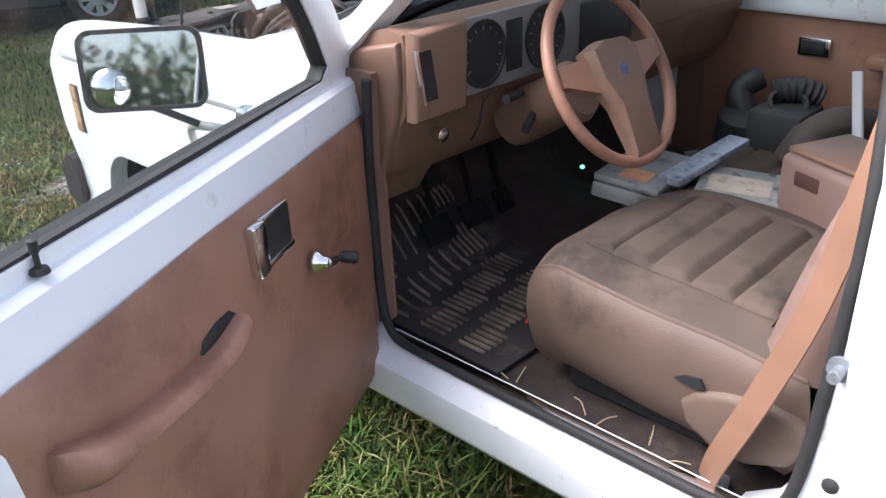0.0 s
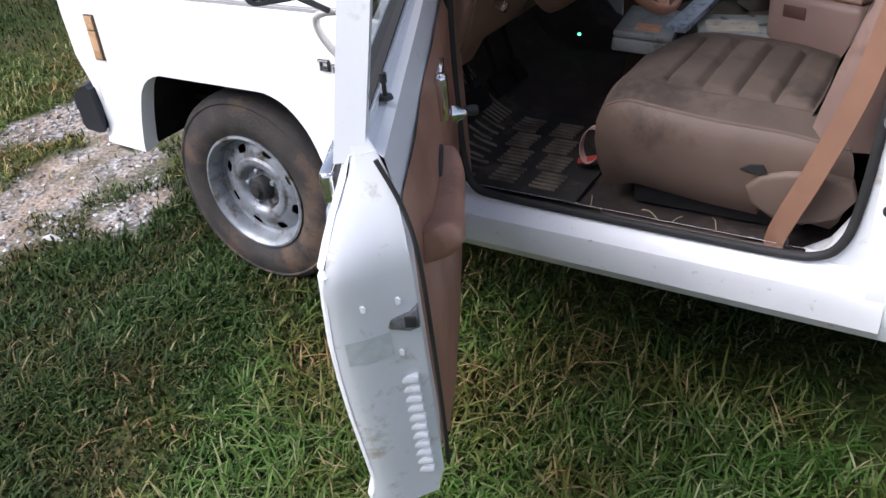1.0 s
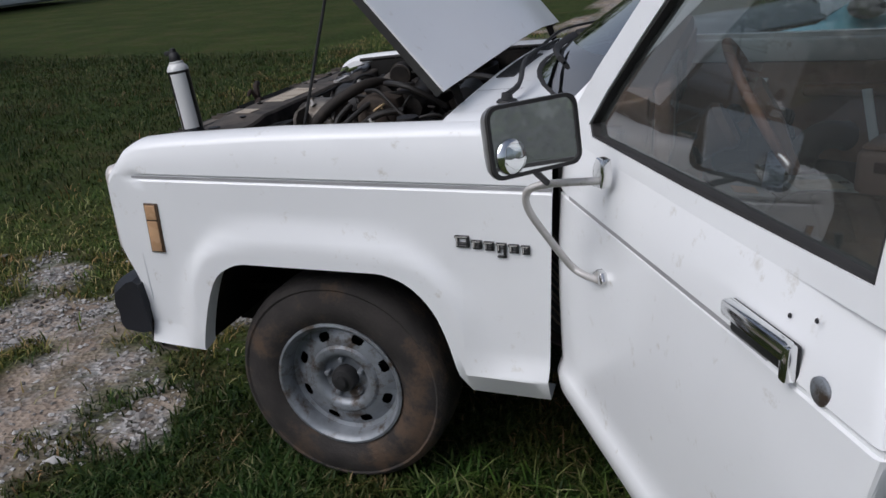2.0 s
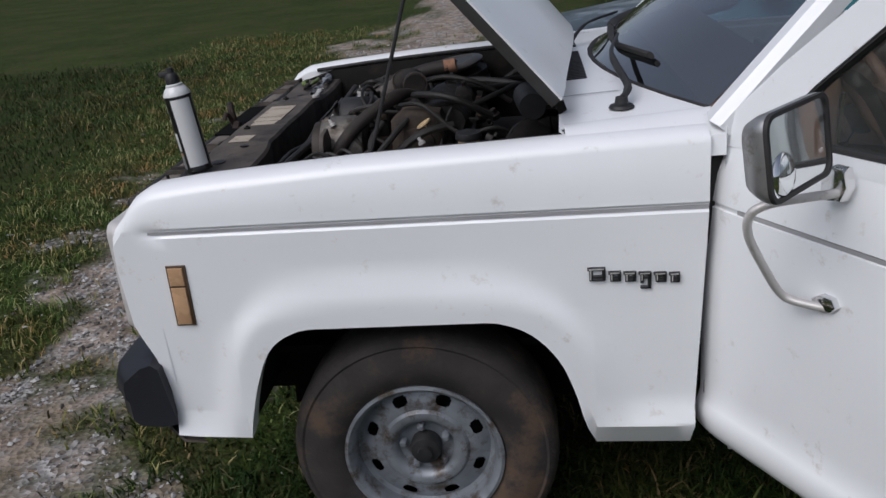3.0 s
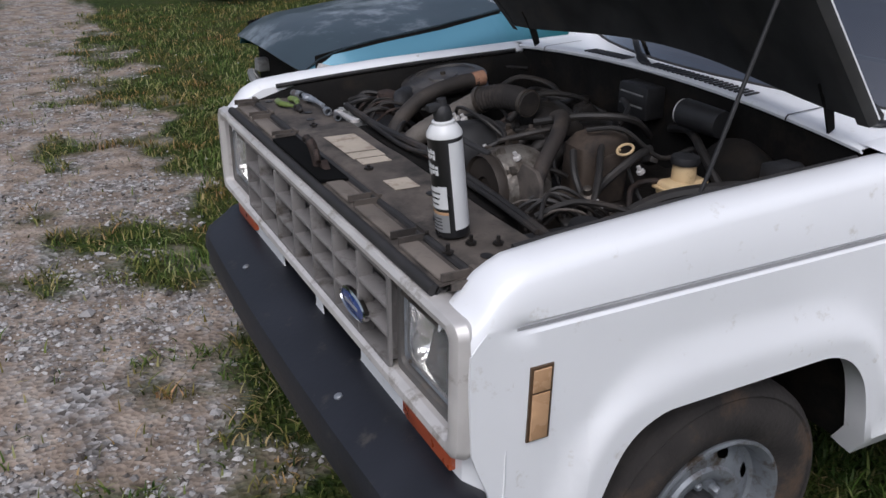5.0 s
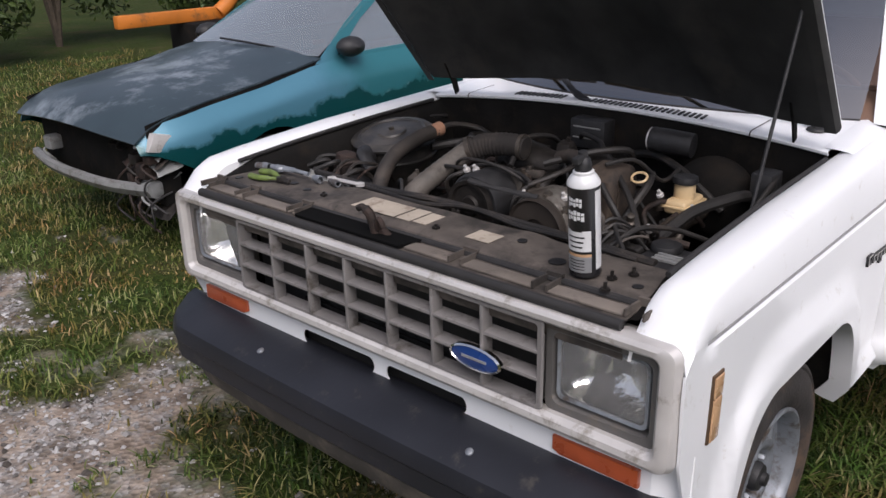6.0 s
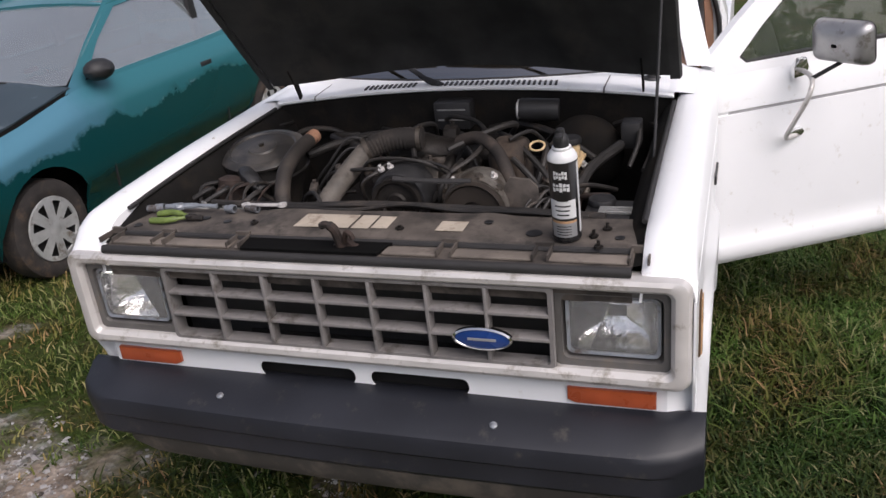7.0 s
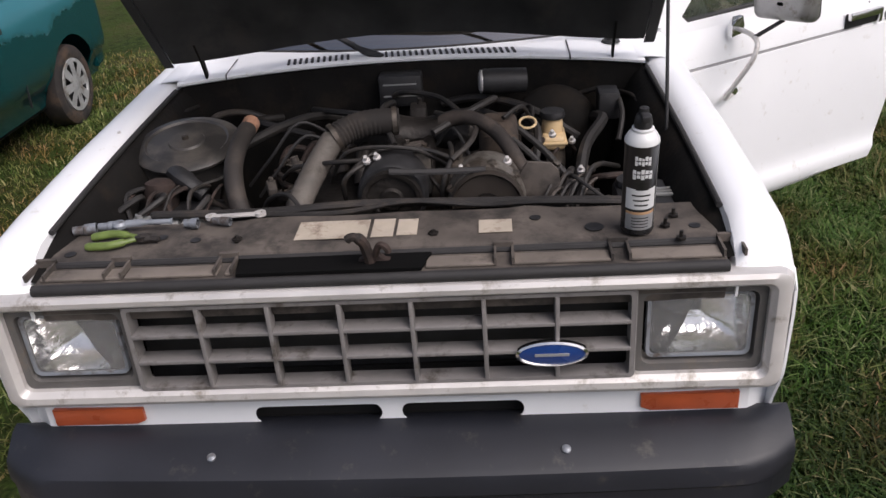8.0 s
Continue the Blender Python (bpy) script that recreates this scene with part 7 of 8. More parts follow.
lathe(bm, [(0.0, 0.0), (0.015, 0.0), (0.016, 0.008), (0.012, 0.014), (0.0, 0.014)], (-0.402, 0.588, 1.038), (0, 0, 1), 16)
part("ratchet_body", bm, STEEL, ratchet)
ratchet.location += TOOL_SHELF
wr = thing("wrench", "bright steel wrench lying across the battery edge", "wrench", at=(-0.36, 0.33, 1.03))
bm = bmesh.new()
box(bm, -0.008, 0.008, -0.055, 0.055, -0.003, 0.003, 0.002, m=pose(-0.375, 0.33, 1.050, 0, 0, 4))
lathe(bm, [(0.013, -0.004), (0.013, 0.004), (0.007, 0.004), (0.007, -0.004)], (-0.379, 0.385, 1.050), (0, 0, 1), 14)
lathe(bm, [(0.013, -0.004), (0.013, 0.004), (0.007, 0.004), (0.007, -0.004)], (-0.371, 0.275, 1.050), (0, 0, 1), 14)
part("wrench_body", bm, SATIN, wr)
wr.location += TOOL_SHELF + Vector((0, 0, -0.006))

# clutter in the cab
case = thing("plastic_case", "grey plastic tool case on the bench seat", "case", at=(1.11, -0.125, 0.75))
CASE = pose(1.110, -0.125, 0.783, -3, 6, 10)
bm = bmesh.new()
box(bm, -0.085, 0.085, -0.15, 0.15, -0.028, 0.012, 0.008)
bm.transform(CASE)
part("case_base", bm, PLASTIC_GREY, case)
bm = bmesh.new()
box(bm, -0.085, 0.085, -0.15, 0.15, 0.013, 0.034, 0.008)
bm.transform(CASE)
part("case_lid", bm, PLASTIC_GREY, case, "scuffed grey lid")
bm = bmesh.new()
box(bm, -0.03, 0.04, -0.125, -0.05, 0.034, 0.0355)
bm.transform(CASE)
part("peeling_label", bm, material("orange_paper_label", (0.55, 0.26, 0.14), 0.6, var=0.2, scale=40), case, "torn orange label, unreadable")
gauge = thing("metal_level", "scratched bright metal rail lying on the cases", "rail", at=(1.222, -0.035, 0.82))
bm = bmesh.new()
box(bm, -0.16, 0.16, -0.03, 0.03, -0.010, 0.010, 0.003, m=pose(1.222, -0.035, 0.830, 0, -4, 86))
part("rail_body", bm, material("scratched_blue_grey_metal", (0.36, 0.40, 0.48), 0.4, metal=0.4, var=0.2, scale=40, col2=(0.10, 0.11, 0.13), amount=0.35, dscale=30), gauge)
tray = thing("clear_tray", "clear plastic parts box with papers inside, on the seat", "box", at=(1.345, -0.065, 0.755))
TRAY = pose(1.345, -0.065, 0.780, 0, 3, 20)
bm = bmesh.new()
box(bm, -0.11, 0.11, -0.10, 0.10, -0.025, 0.025, 0.006)
bm.transform(TRAY)
part("tray_body", bm, material("cloudy_clear_plastic", (0.26, 0.265, 0.245), 0.3, var=0.3, scale=16, col2=(0.12, 0.115, 0.10), amount=0.45, dscale=14), tray)
bm = bmesh.new()
box(bm, -0.085, 0.06, -0.07, 0.03, 0.0255, 0.0275)
bm.transform(TRAY)
part("paper", bm, STICKER, tray, "folded white paper")
# heap of dark parts on the passenger side
def dark_part(name, label, cat, at, build, mat):
    t = thing(name, label, cat, at=at)
    bm = bmesh.new()
    build(bm)
    part(name + "_body", bm, mat, t)
    t.location += Vector((-0.06, -0.03, -0.045))
    return t


def blower(bm):
    lathe(bm, [(0.0, 0.0), (0.085, 0.0), (0.09, 0.04), (0.08, 0.11), (0.035, 0.125), (0, 0.125)], (1.16, 0.48, 0.75), (0.1, -0.2, 1), 24)
    tube(bm, [(1.16, 0.48, 0.84), (1.12, 0.50, 0.91), (1.16, 0.55, 0.95)], [0.04, 0.036, 0.032], 14)


def bellows_hose(bm):
    tube(bm, [(1.22, 0.50, 0.92), (1.28, 0.53, 0.935), (1.34, 0.56, 0.915)], 0.034, 16, ribs=0.14, steps=8)


def heater_case(bm):
    box(bm, 1.20, 1.36, 0.38, 0.56, 0.75, 0.90, 0.02)
    lathe(bm, [(0.05, 0.0), (0.055, 0.02), (0.045, 0.02), (0.045, 0.0)], (1.28, 0.47, 0.90), (0.3, -0.5, 1), 18)


def elbow(bm):
    tube(bm, [(1.36, 0.36, 0.78), (1.40, 0.38, 0.86), (1.46, 0.43, 0.89), (1.53, 0.50, 0.87)], [0.055, 0.05, 0.05, 0.055], 16)


dark_part("blower_housing", "dark grey plastic blower housing on the passenger seat", "car part", (1.16, 0.46, 0.75), blower, BLACK)
dark_part("bellows_duct", "ribbed black duct lying on the housing", "duct", (1.20, 0.48, 0.93), bellows_hose, RUBBER)
dark_part("heater_case", "dusty grey heater case on the passenger seat", "car part", (1.28, 0.47, 0.75), heater_case, material("dusty_grey_case", (0.028, 0.028, 0.027), 0.7, var=0.3, scale=10, col2=(0.06, 0.055, 0.047), amount=0.35, dscale=8))
dark_part("duct_elbow", "brown-grey duct elbow on the passenger seat", "duct", (1.42, 0.40, 0.75), elbow, material("brown_grey_duct", (0.07, 0.052, 0.044), 0.7, var=0.2, scale=10))
bar = thing("white_stick", "off-white plastic trim stick propped upright among the parts", "trim strip", at=(1.50, 0.33, 0.76))
bm = bmesh.new()
box(bm, -0.016, 0.016, -0.004, 0.004, -0.02, 0.22, 0.003, m=pose(1.50, 0.33, 0.86, 0, -14, -30))
box(bm, -0.045, 0.045, -0.012, 0.012, -0.06, 0.03, 0.006, m=pose(1.50, 0.33, 0.86, 0, -30, -30))
part("stick_body", bm, CAN_WHITE, bar)
bar.location += Vector((0.03, -0.20, -0.02))
tag = thing("red_ribbon", "curled red and white ribbon on the carpet by the seat", "ribbon", at=(1.10, -0.57, 0.53))
bm = bmesh.new()
rows = []
for i in range(17):
    a = 2 * math.pi * i / 16 * 0.85
    c = Vector((1.095 + 0.030 * math.cos(a), -0.53 + 0.05 * math.sin(a) * 0.4, 0.585 + 0.045 * math.sin(a)))
    rows.append([c + Vector((0, -0.014, 0)), c + Vector((0, 0.014, 0))])
grid(bm, rows)
thicken(bm, 0.0015)
part("ribbon_loop", bm, material("pale_pink_ribbon", (0.55, 0.33, 0.28), 0.6, var=0.2, scale=30), tag, "pale pink loop")
bm = bmesh.new()
box(bm, -0.03, 0.03, -0.012, 0.012, 0, 0.002, m=pose(1.09, -0.54, 0.543, 10, -12, 20))
part("ribbon_end", bm, RED, tag, "red end")
# litter on the carpet by the sill
for k in range(9):
    x, y = 1.12 + 0.065 * k + 0.02 * math.sin(k * 5), -0.73 + 0.04 * math.sin(k * 2.3)
    st = thing("dry_stem", "pale dry grass stem on the carpet", "stem", "stems on the carpet", at=(x, y, 0.501))
    bm = bmesh.new()
    a = k * 1.9
    tube(bm, [(x - 0.03 * math.cos(a), y - 0.03 * math.sin(a), 0.504), (x, y + 0.006, 0.509), (x + 0.035 * math.cos(a), y + 0.035 * math.sin(a), 0.504)], 0.0014, 5)
    part("stem", bm, material("dry_straw", (0.42, 0.33, 0.20), 0.8) if k == 0 else bpy.data.materials["dry_straw"], st)
led = thing("green_indicator", "tiny glowing green indicator plug under the dash", "indicator", at=(0.823, 0.007, 0.707))
bm = bmesh.new()
lathe(bm, [(0.0, 0.0), (0.005, 0.001), (0.006, 0.006), (0.0, 0.010)], (0.823, 0.007, 0.707), (1, -0.6, 0.2), 10)
GLOW = bpy.data.materials.new("green_glow")
GLOW.use_nodes = True
GLOW.node_tree.nodes["Principled BSDF"].inputs["Emission Color"].default_value = (0.1, 1.0, 0.45, 1)
GLOW.node_tree.nodes["Principled BSDF"].inputs["Emission Strength"].default_value = 1.5
part("indicator_lens", bm, GLOW, led)

# ---- cars standing behind ----
def peeled_paint(name, lower, fender, door, chip):
    """Car paint whose clear coat has gone above a ragged line; the front wing has faded most."""
    m = bpy.data.materials.new(name)
    m.use_nodes = True
    n, l = m.node_tree.nodes, m.node_tree.links
    b = n["Principled BSDF"]
    tc, sp = n.new("ShaderNodeTexCoord"), n.new("ShaderNodeSeparateXYZ")
    l.new(tc.outputs["Object"], sp.inputs[0])

    def tex(scale, detail, rough):
        t = n.new("ShaderNodeTexNoise")
        t.inputs["Scale"].default_value, t.inputs["Detail"].default_value, t.inputs["Roughness"].default_value = scale, detail, rough
        l.new(tc.outputs["Object"], t.inputs["Vector"])
        return t.outputs["Fac"]

    def madd(a, k, c):
        x = n.new("ShaderNodeMath")
        x.operation = "MULTIPLY_ADD"
        l.new(a, x.inputs[0])
        x.inputs[1].default_value = k
        if isinstance(c, float):
            x.inputs[2].default_value = c
        else:
            l.new(c, x.inputs[2])
        return x.outputs[0]

    def ramp(fac, stops):
        r = n.new("ShaderNodeValToRGB")
        while len(r.color_ramp.elements) < len(stops):
            r.color_ramp.elements.new(0.5)
        for e, (p, c) in zip(r.color_ramp.elements, stops):
            e.position, e.color = p, (*c, 1)
        l.new(fac, r.inputs["Fac"])
        return r.outputs["Color"]

    def mix(fac, a, c):
        x = n.new("ShaderNodeMix")
        x.data_type = "RGBA"
        l.new(fac, x.inputs[0]); l.new(a, x.inputs[6]); l.new(c, x.inputs[7])
        return x.outputs[2]

    height = madd(tex(2.4, 7, 0.62), 0.42, madd(sp.outputs["X"], -0.045, madd(sp.outputs["Z"], 1.0, 0.0)))
    along_car = madd(tex(2.0, 4, 0.5), 0.35, madd(sp.outputs["X"], 0.4, -0.32))
    faded = ramp(along_car, [(0.44, fender), (0.56, door)])
    chips = ramp(tex(9, 4, 0.6), [(0.54, (0, 0, 0)), (0.66, (1, 1, 1))])
    worn = ramp(height, [(0.825, (0, 0, 0)), (0.862, (1, 1, 1))])
    edge = ramp(height, [(0.828, (0, 0, 0)), (0.836, (1, 1, 1)), (0.846, (1, 1, 1)), (0.856, (0, 0, 0))])
    low = n.new("ShaderNodeRGB")
    low.outputs[0].default_value = (*lower, 1)
    pale = n.new("ShaderNodeRGB")
    pale.outputs[0].default_value = (*chip, 1)
    both = n.new("ShaderNodeMath")
    both.operation = "MULTIPLY"
    l.new(edge, both.inputs[0]); l.new(chips, both.inputs[1])
    l.new(mix(both.outputs[0], mix(worn, low.outputs[0], faded), pale.outputs[0]), b.inputs["Base Color"])
    rr = n.new("ShaderNodeMapRange")
    rr.inputs["To Min"].default_value, rr.inputs["To Max"].default_value = 0.22, 0.46
    l.new(worn, rr.inputs["Value"])
    l.new(rr.outputs[0], b.inputs["Roughness"])
    b.inputs["Metallic"].default_value, b.inputs["Coat Weight"].default_value = 0.25, 0.35
    return m


BELTLINE = [(0.24, 0.70), (0.32, 0.755), (0.70, 0.815), (1.10, 0.865), (1.55, 0.945), (2.5, 0.955), (3.4, 0.965), (4.2, 0.955)]


def hatchback(name, label, paint, hood_paint, group_pose, wrecked=True):
    car = new(name)
    tagged(car, label, "car")
    Y0, H = 3.465, 0.785
    def cpart(n, bm, mat, parent=None, lab="", smooth=40):
        return part(n, bm, mat, parent or car, lab, smooth)
    for s in (-1, 1):
        bm = bmesh.new()
        xs = sorted({0.24, 0.28, 0.33, 0.42, 0.52, 0.62, 0.70, 2.0, 2.3, 2.6, 2.9, 4.1, 4.2} | {1.10 + 0.35 * math.cos(math.pi * k / 14) for k in range(15)} | {3.65 + 0.35 * math.cos(math.pi * k / 14) for k in range(15)} | {1.6, 1.8})
        rows = []
        for x in xs:
            low = 0.235
            for c in (1.10, 3.65):
                if abs(x - c) < 0.35:
                    low = max(low, 0.28 + math.sqrt(max(0, 0.35 ** 2 - (x - c) ** 2)))
            if x < 0.74:
                low = lerp(0.62, 0.42, step(0.24, 0.74, x))
            top = along(x, BELTLINE)
            row = []
            for k in range(15):
                z = lerp(top, low, k / 14)
                y = H - 0.07 * step(top - 0.12, top + 0.02, z) - 0.075 * step(0.50, 0.22, z) - 0.05 * step(0.5, 0.25, x) + 0.012 * math.sin((z - 0.3) * 5) - 0.02 * (z < 0.42) * (x > 0.8)
                row.append((x, Y0 + s * y, z))
            rows.append(row)
        grid(bm, rows)
        thicken(bm, 0.006)
        cpart("body_side", bm, paint, lab="teal side panel, faded and peeling above" if wrecked else "")
        for x in (1.66, 2.96):
            bm = bmesh.new()
            prism(bm, [(x, 0.33), (x + 0.008, 0.33), (x + 0.02 + 0.008, 0.80), (x + 0.02, 0.80)], "y", Y0 + s * (H + 0.001), Y0 + s * (H + 0.013))
            cpart("door_gap", bm, BLACK)
        bm = bmesh.new()
        box(bm, 1.50, 3.12, Y0 + s * (H - 0.006) - 0.012, Y0 + s * (H - 0.006) + 0.012, 0.475, 0.500, 0.005)
        cpart("side_moulding", bm, BLACK if not wrecked else paint)
        bm = bmesh.new()
        box(bm, 2.74, 2.88, Y0 + s * 0.785 - 0.012, Y0 + s * 0.785 + 0.012, 0.815, 0.855, 0.008)
        cpart("door_handle", bm, BLACK, lab="black door handle")
        bm = bmesh.new()
        rows = []
        for k in range(9):
            t = k / 8
            rr = 0.105 * math.sin(math.pi * min(1, 0.12 + t * 0.88)) ** 0.5
            rows.append([(1.72 + 1.0 * rr * math.cos(a) + 0.03, Y0 + s * (0.72 + 0.15 * t), 1.03 + rr * 0.62 * math.sin(a)) for a in [2 * math.pi * j / 12 for j in range(12)]])
        vs = grid(bm, rows, close=True)
        bm.faces.new(vs[0]); bm.faces.new(vs[-1])
        cpart("door_mirror", bm, BLACK, lab="black plastic door mirror")
        # glasshouse side
        def tum(z):
            return H - 0.065 - (z - 0.94) * 0.40
        o = [(1.50, 0.94), (1.86, 1.17), (2.22, 1.375), (2.8, 1.42), (3.4, 1.40), (3.68, 1.32), (4.14, 0.97), (2.9, 0.955)]
        i = [(1.70, 0.975), (1.98, 1.17), (2.27, 1.325), (2.8, 1.365), (3.3, 1.35), (3.55, 1.28), (3.72, 1.01), (2.9, 0.985)]
        bm = bmesh.new()
        vs = grid(bm, [[(x, Y0 + s * tum(z), z) for x, z in o], [(x, Y0 + s * (tum(z) + 0.004), z) for x, z in i], [(x, Y0 + s * (tum(z) - 0.02), z) for x, z in i]], close=True)
        cpart("window_surround", bm, paint)
        bm = bmesh.new()
        bm.faces.new([bm.verts.new((x, Y0 + s * (tum(z) - 0.008), z)) for x, z in i])
        ob = cpart("side_window", bm, CARGLASS, lab="side window with the sky's reflection in its colour")
        ob.visible_shadow = False
        bm = bmesh.new()
        prism(bm, [(2.98, 0.98), (3.06, 0.98), (3.02, 1.37), (2.96, 1.37)], "y", Y0 + s * (tum(1.17) - 0.02), Y0 + s * (tum(1.17) + 0.012))
        cpart("centre_pillar", bm, BLACK)
    # hood
    bm = bmesh.new()
    rows = []
    for k in range(15):
        x = lerp(0.22, 1.55, k / 14)
        row = []
        for j in range(17):
            v = -1 + 2 * j / 16
            z = along(x, BELTLINE) + (0.030 if wrecked else 0.012) + 0.05 * (1 - v * v) - (0.05 * (1 - k / 2.5) if k < 2.5 else 0) + (0.012 * noise.noise(Vector((x * 3, v * 2, 7))) if wrecked else 0)
            row.append((x - 0.05 * (1 - v * v) * (1 - k / 14), Y0 + v * 0.72, z))
        rows.append(row)
    grid(bm, rows)
    thicken(bm, 0.008)
    cpart("hood", bm, hood_paint, lab="dark hood with peeling clear coat" if wrecked else "")
    if wrecked:
        for s in (-1, 1):
            # Black strip that paints the shade in the gap below the hood.
            bm = bmesh.new()
            grid(bm, [[(x, Y0 + s * 0.712, along(x, BELTLINE) + 0.030), (x, Y0 + s * 0.716, along(x, BELTLINE) - 0.04)] for x in (0.30, 0.6, 0.9, 1.2, 1.5)])
            thicken(bm, 0.004)
            cpart("hood_gap", bm, BAY_DARK, lab="dark strip for the shade under the lifted hood edge")
        rnd = random.Random(5)
        for k in range(16):
            bm = bmesh.new()
            cy, cz, r = Y0 + rnd.uniform(-0.74, -0.3), rnd.uniform(0.26, 0.62), rnd.uniform(0.04, 0.09)
            a = rnd.uniform(-1, 1)
            grid(bm, [[(0.30 + 0.03 * rnd.random() + 0.05 * i, cy + r * (j / 3 - 0.5) * 2 + a * r * (i / 3), cz + r * (i / 3 - 0.5) + 0.02 * rnd.random() - a * 0.03 * j) for j in range(4)] for i in range(4)])
            thicken(bm, 0.003)
            cpart("torn_panel", bm, (RUSTY, DUST, ENGINE, PLASTIC_GREY)[k % 4], lab="torn bent sheet metal", smooth=0)
        for k in range(8):
            bm = bmesh.new()
            y, z = Y0 + rnd.uniform(-0.75, -0.35), rnd.uniform(0.35, 0.6)
            tube(bm, [(0.40, y, z), (0.27, y + rnd.uniform(-0.05, 0.05), z - 0.03), (0.26, y + rnd.uniform(-0.1, 0.1), z - 0.12), (0.30, y + rnd.uniform(-0.1, 0.1), z - 0.2)], 0.006, 6)
            cpart("loose_wire", bm, RUBBER if k % 2 else RUSTY)
    # front end
    bm = bmesh.new()
    box(bm, 0.36, 0.48, Y0 - 0.72, Y0 + 0.72, 0.30, 0.66, 0.02)
    cpart("front_cavity", bm, BAY_DARK, lab="dark open nose" if wrecked else "")
    bm = bmesh.new()
    tube(bm, [(0.31, Y0 - 0.70, 0.40), (0.25, Y0 - 0.35, 0.385), (0.24, Y0, 0.38), (0.25, Y0 + 0.35, 0.385), (0.31, Y0 + 0.70, 0.40)], 0.035, 8, flat=1.5)
    cpart("bumper_beam", bm, PLASTIC_GREY, lab="bare grey bumper beam" if wrecked else "")
    if wrecked:
        for k, (y, z, r) in enumerate(((-0.62, 0.50, 0.05), (-0.55, 0.56, 0.035), (-0.66, 0.40, 0.045), (-0.50, 0.45, 0.03), (-0.60, 0.34, 0.035), (0.5, 0.5, 0.05), (-0.70, 0.58, 0.03))):
            bm = bmesh.new()
            box(bm, 0.28, 0.38, Y0 + y - r, Y0 + y + r, z - r * 0.8, z + r, r * 0.35, m=None)
            tube(bm, [(0.35, Y0 + y, z), (0.27, Y0 + y + 0.03, z - 0.04), (0.30, Y0 + y - 0.05, z - 0.10)], 0.008, 6)
            cpart("broken_bracket", bm, (RUSTY, ENGINE, PLASTIC_GREY)[k % 3], lab="broken rusty bracket")
        bm = bmesh.new()
        prism(bm, [(0.27, 0.64), (0.42, 0.60), (0.46, 0.70), (0.32, 0.73)], "y", Y0 - 0.77, Y0 - 0.60, bev=0.01)
        cpart("lamp_housing", bm, SATIN, lab="empty lamp housing")
    # screens and roof
    bm = bmesh.new()
    grid(bm, [[(1.45 + 0.10 * v * v, Y0 + v * 0.70, 0.985), (1.85 + 0.07 * v * v, Y0 + v * 0.63, 1.185), (2.22 + 0.04 * v * v, Y0 + v * 0.55, 1.365)] for v in [-1 + 2 * j / 10 for j in range(11)]])
    ob = cpart("windscreen", bm, CARGLASS, lab="windscreen with a pale sky reflection in its colour")
    ob.visible_shadow = False
    bm = bmesh.new()
    grid(bm, [[(x, Y0 + v * 0.56, z - 0.03 * v * v) for x, z in ((2.20, 1.375), (2.5, 1.415), (2.9, 1.425), (3.4, 1.41), (3.68, 1.34))] for v in [-1 + 2 * j / 10 for j in range(11)]])
    thicken(bm, 0.02)
    cpart("roof", bm, paint)
    bm = bmesh.new()
    grid(bm, [[(3.66, Y0 + v * 0.55, 1.335), (3.86, Y0 + v * 0.62, 1.16), (4.16, Y0 + v * 0.70, 0.97)] for v in (-1, -0.5, 0, 0.5, 1)])
    cpart("rear_screen", bm, CARGLASS).visible_shadow = False
    bm = bmesh.new()
    prism(bm, [(4.12, 0.955), (4.19, 0.94), (4.23, 0.60), (4.26, 0.55), (4.26, 0.30), (4.14, 0.28), (4.09, 0.60)], "y", Y0 - 0.74, Y0 + 0.74, bev=0.01)
    cpart("tailgate", bm, paint)
    bm = bmesh.new()
    box(bm, 0.8, 4.0, Y0 - 0.66, Y0 + 0.66, 0.20, 0.28)
    box(bm, 1.5, 3.9, Y0 - 0.62, Y0 + 0.62, 0.28, 0.80)
    cpart("underbody", bm, BAY_DARK)
    bm = bmesh.new()
    tube(bm, [(1.52, Y0 - 0.3, 1.015), (1.50, Y0 - 0.05, 1.03), (1.52, Y0 + 0.3, 1.035)], 0.008, 6)
    cpart("wiper", bm, BLACK)
    for cx in (1.10, 3.65):
        for s in (-1, 1):
            w = new("car_wheel")
            w.parent = car
            ax, c = Vector((0, s, 0)), Vector((cx, Y0 + s * 0.69, 0.282))
            bm = bmesh.new()
            lathe(bm, [(0.165, -0.07), (0.20, -0.082), (0.25, -0.085), (0.275, -0.07), (0.283, -0.04), (0.283, 0.04), (0.275, 0.068), (0.25, 0.082), (0.21, 0.082), (0.185, 0.074), (0.17, 0.06)], c, ax, 40)
            part("tyre", bm, TYRE, w)
            bm = bmesh.new()
            lathe(bm, [(0.178, 0.065), (0.182, 0.076), (0.172, 0.080), (0.165, 0.070), (0.160, 0.050), (0.0, 0.045)], c, ax, 40)
            part("wheel_dish", bm, BLACK, w)
            bm = bmesh.new()
            lathe(bm, [(0.185, 0.072), (0.183, 0.084), (0.160, 0.084), (0.156, 0.076)], c, ax, 40)
            lathe(bm, [(0.058, 0.066), (0.055, 0.080), (0.03, 0.086), (0.0, 0.087)], c, ax, 24)
            part("hubcap", bm, HUBCAP, w, "pale grey spoked hubcap")
            for k in range(8):
                bm = bmesh.new()
                m = Matrix.Translation(c) @ Matrix.Rotation(2 * math.pi * k / 8, 4, "Y")
                vs = [bm.verts.new(m @ Vector((a, s * h, b))) for a, b, h in ((-0.026, 0.04, 0.086), (0.026, 0.04, 0.086), (0.034, 0.165, 0.084), (-0.034, 0.165, 0.084))]
                bm.faces.new(vs)
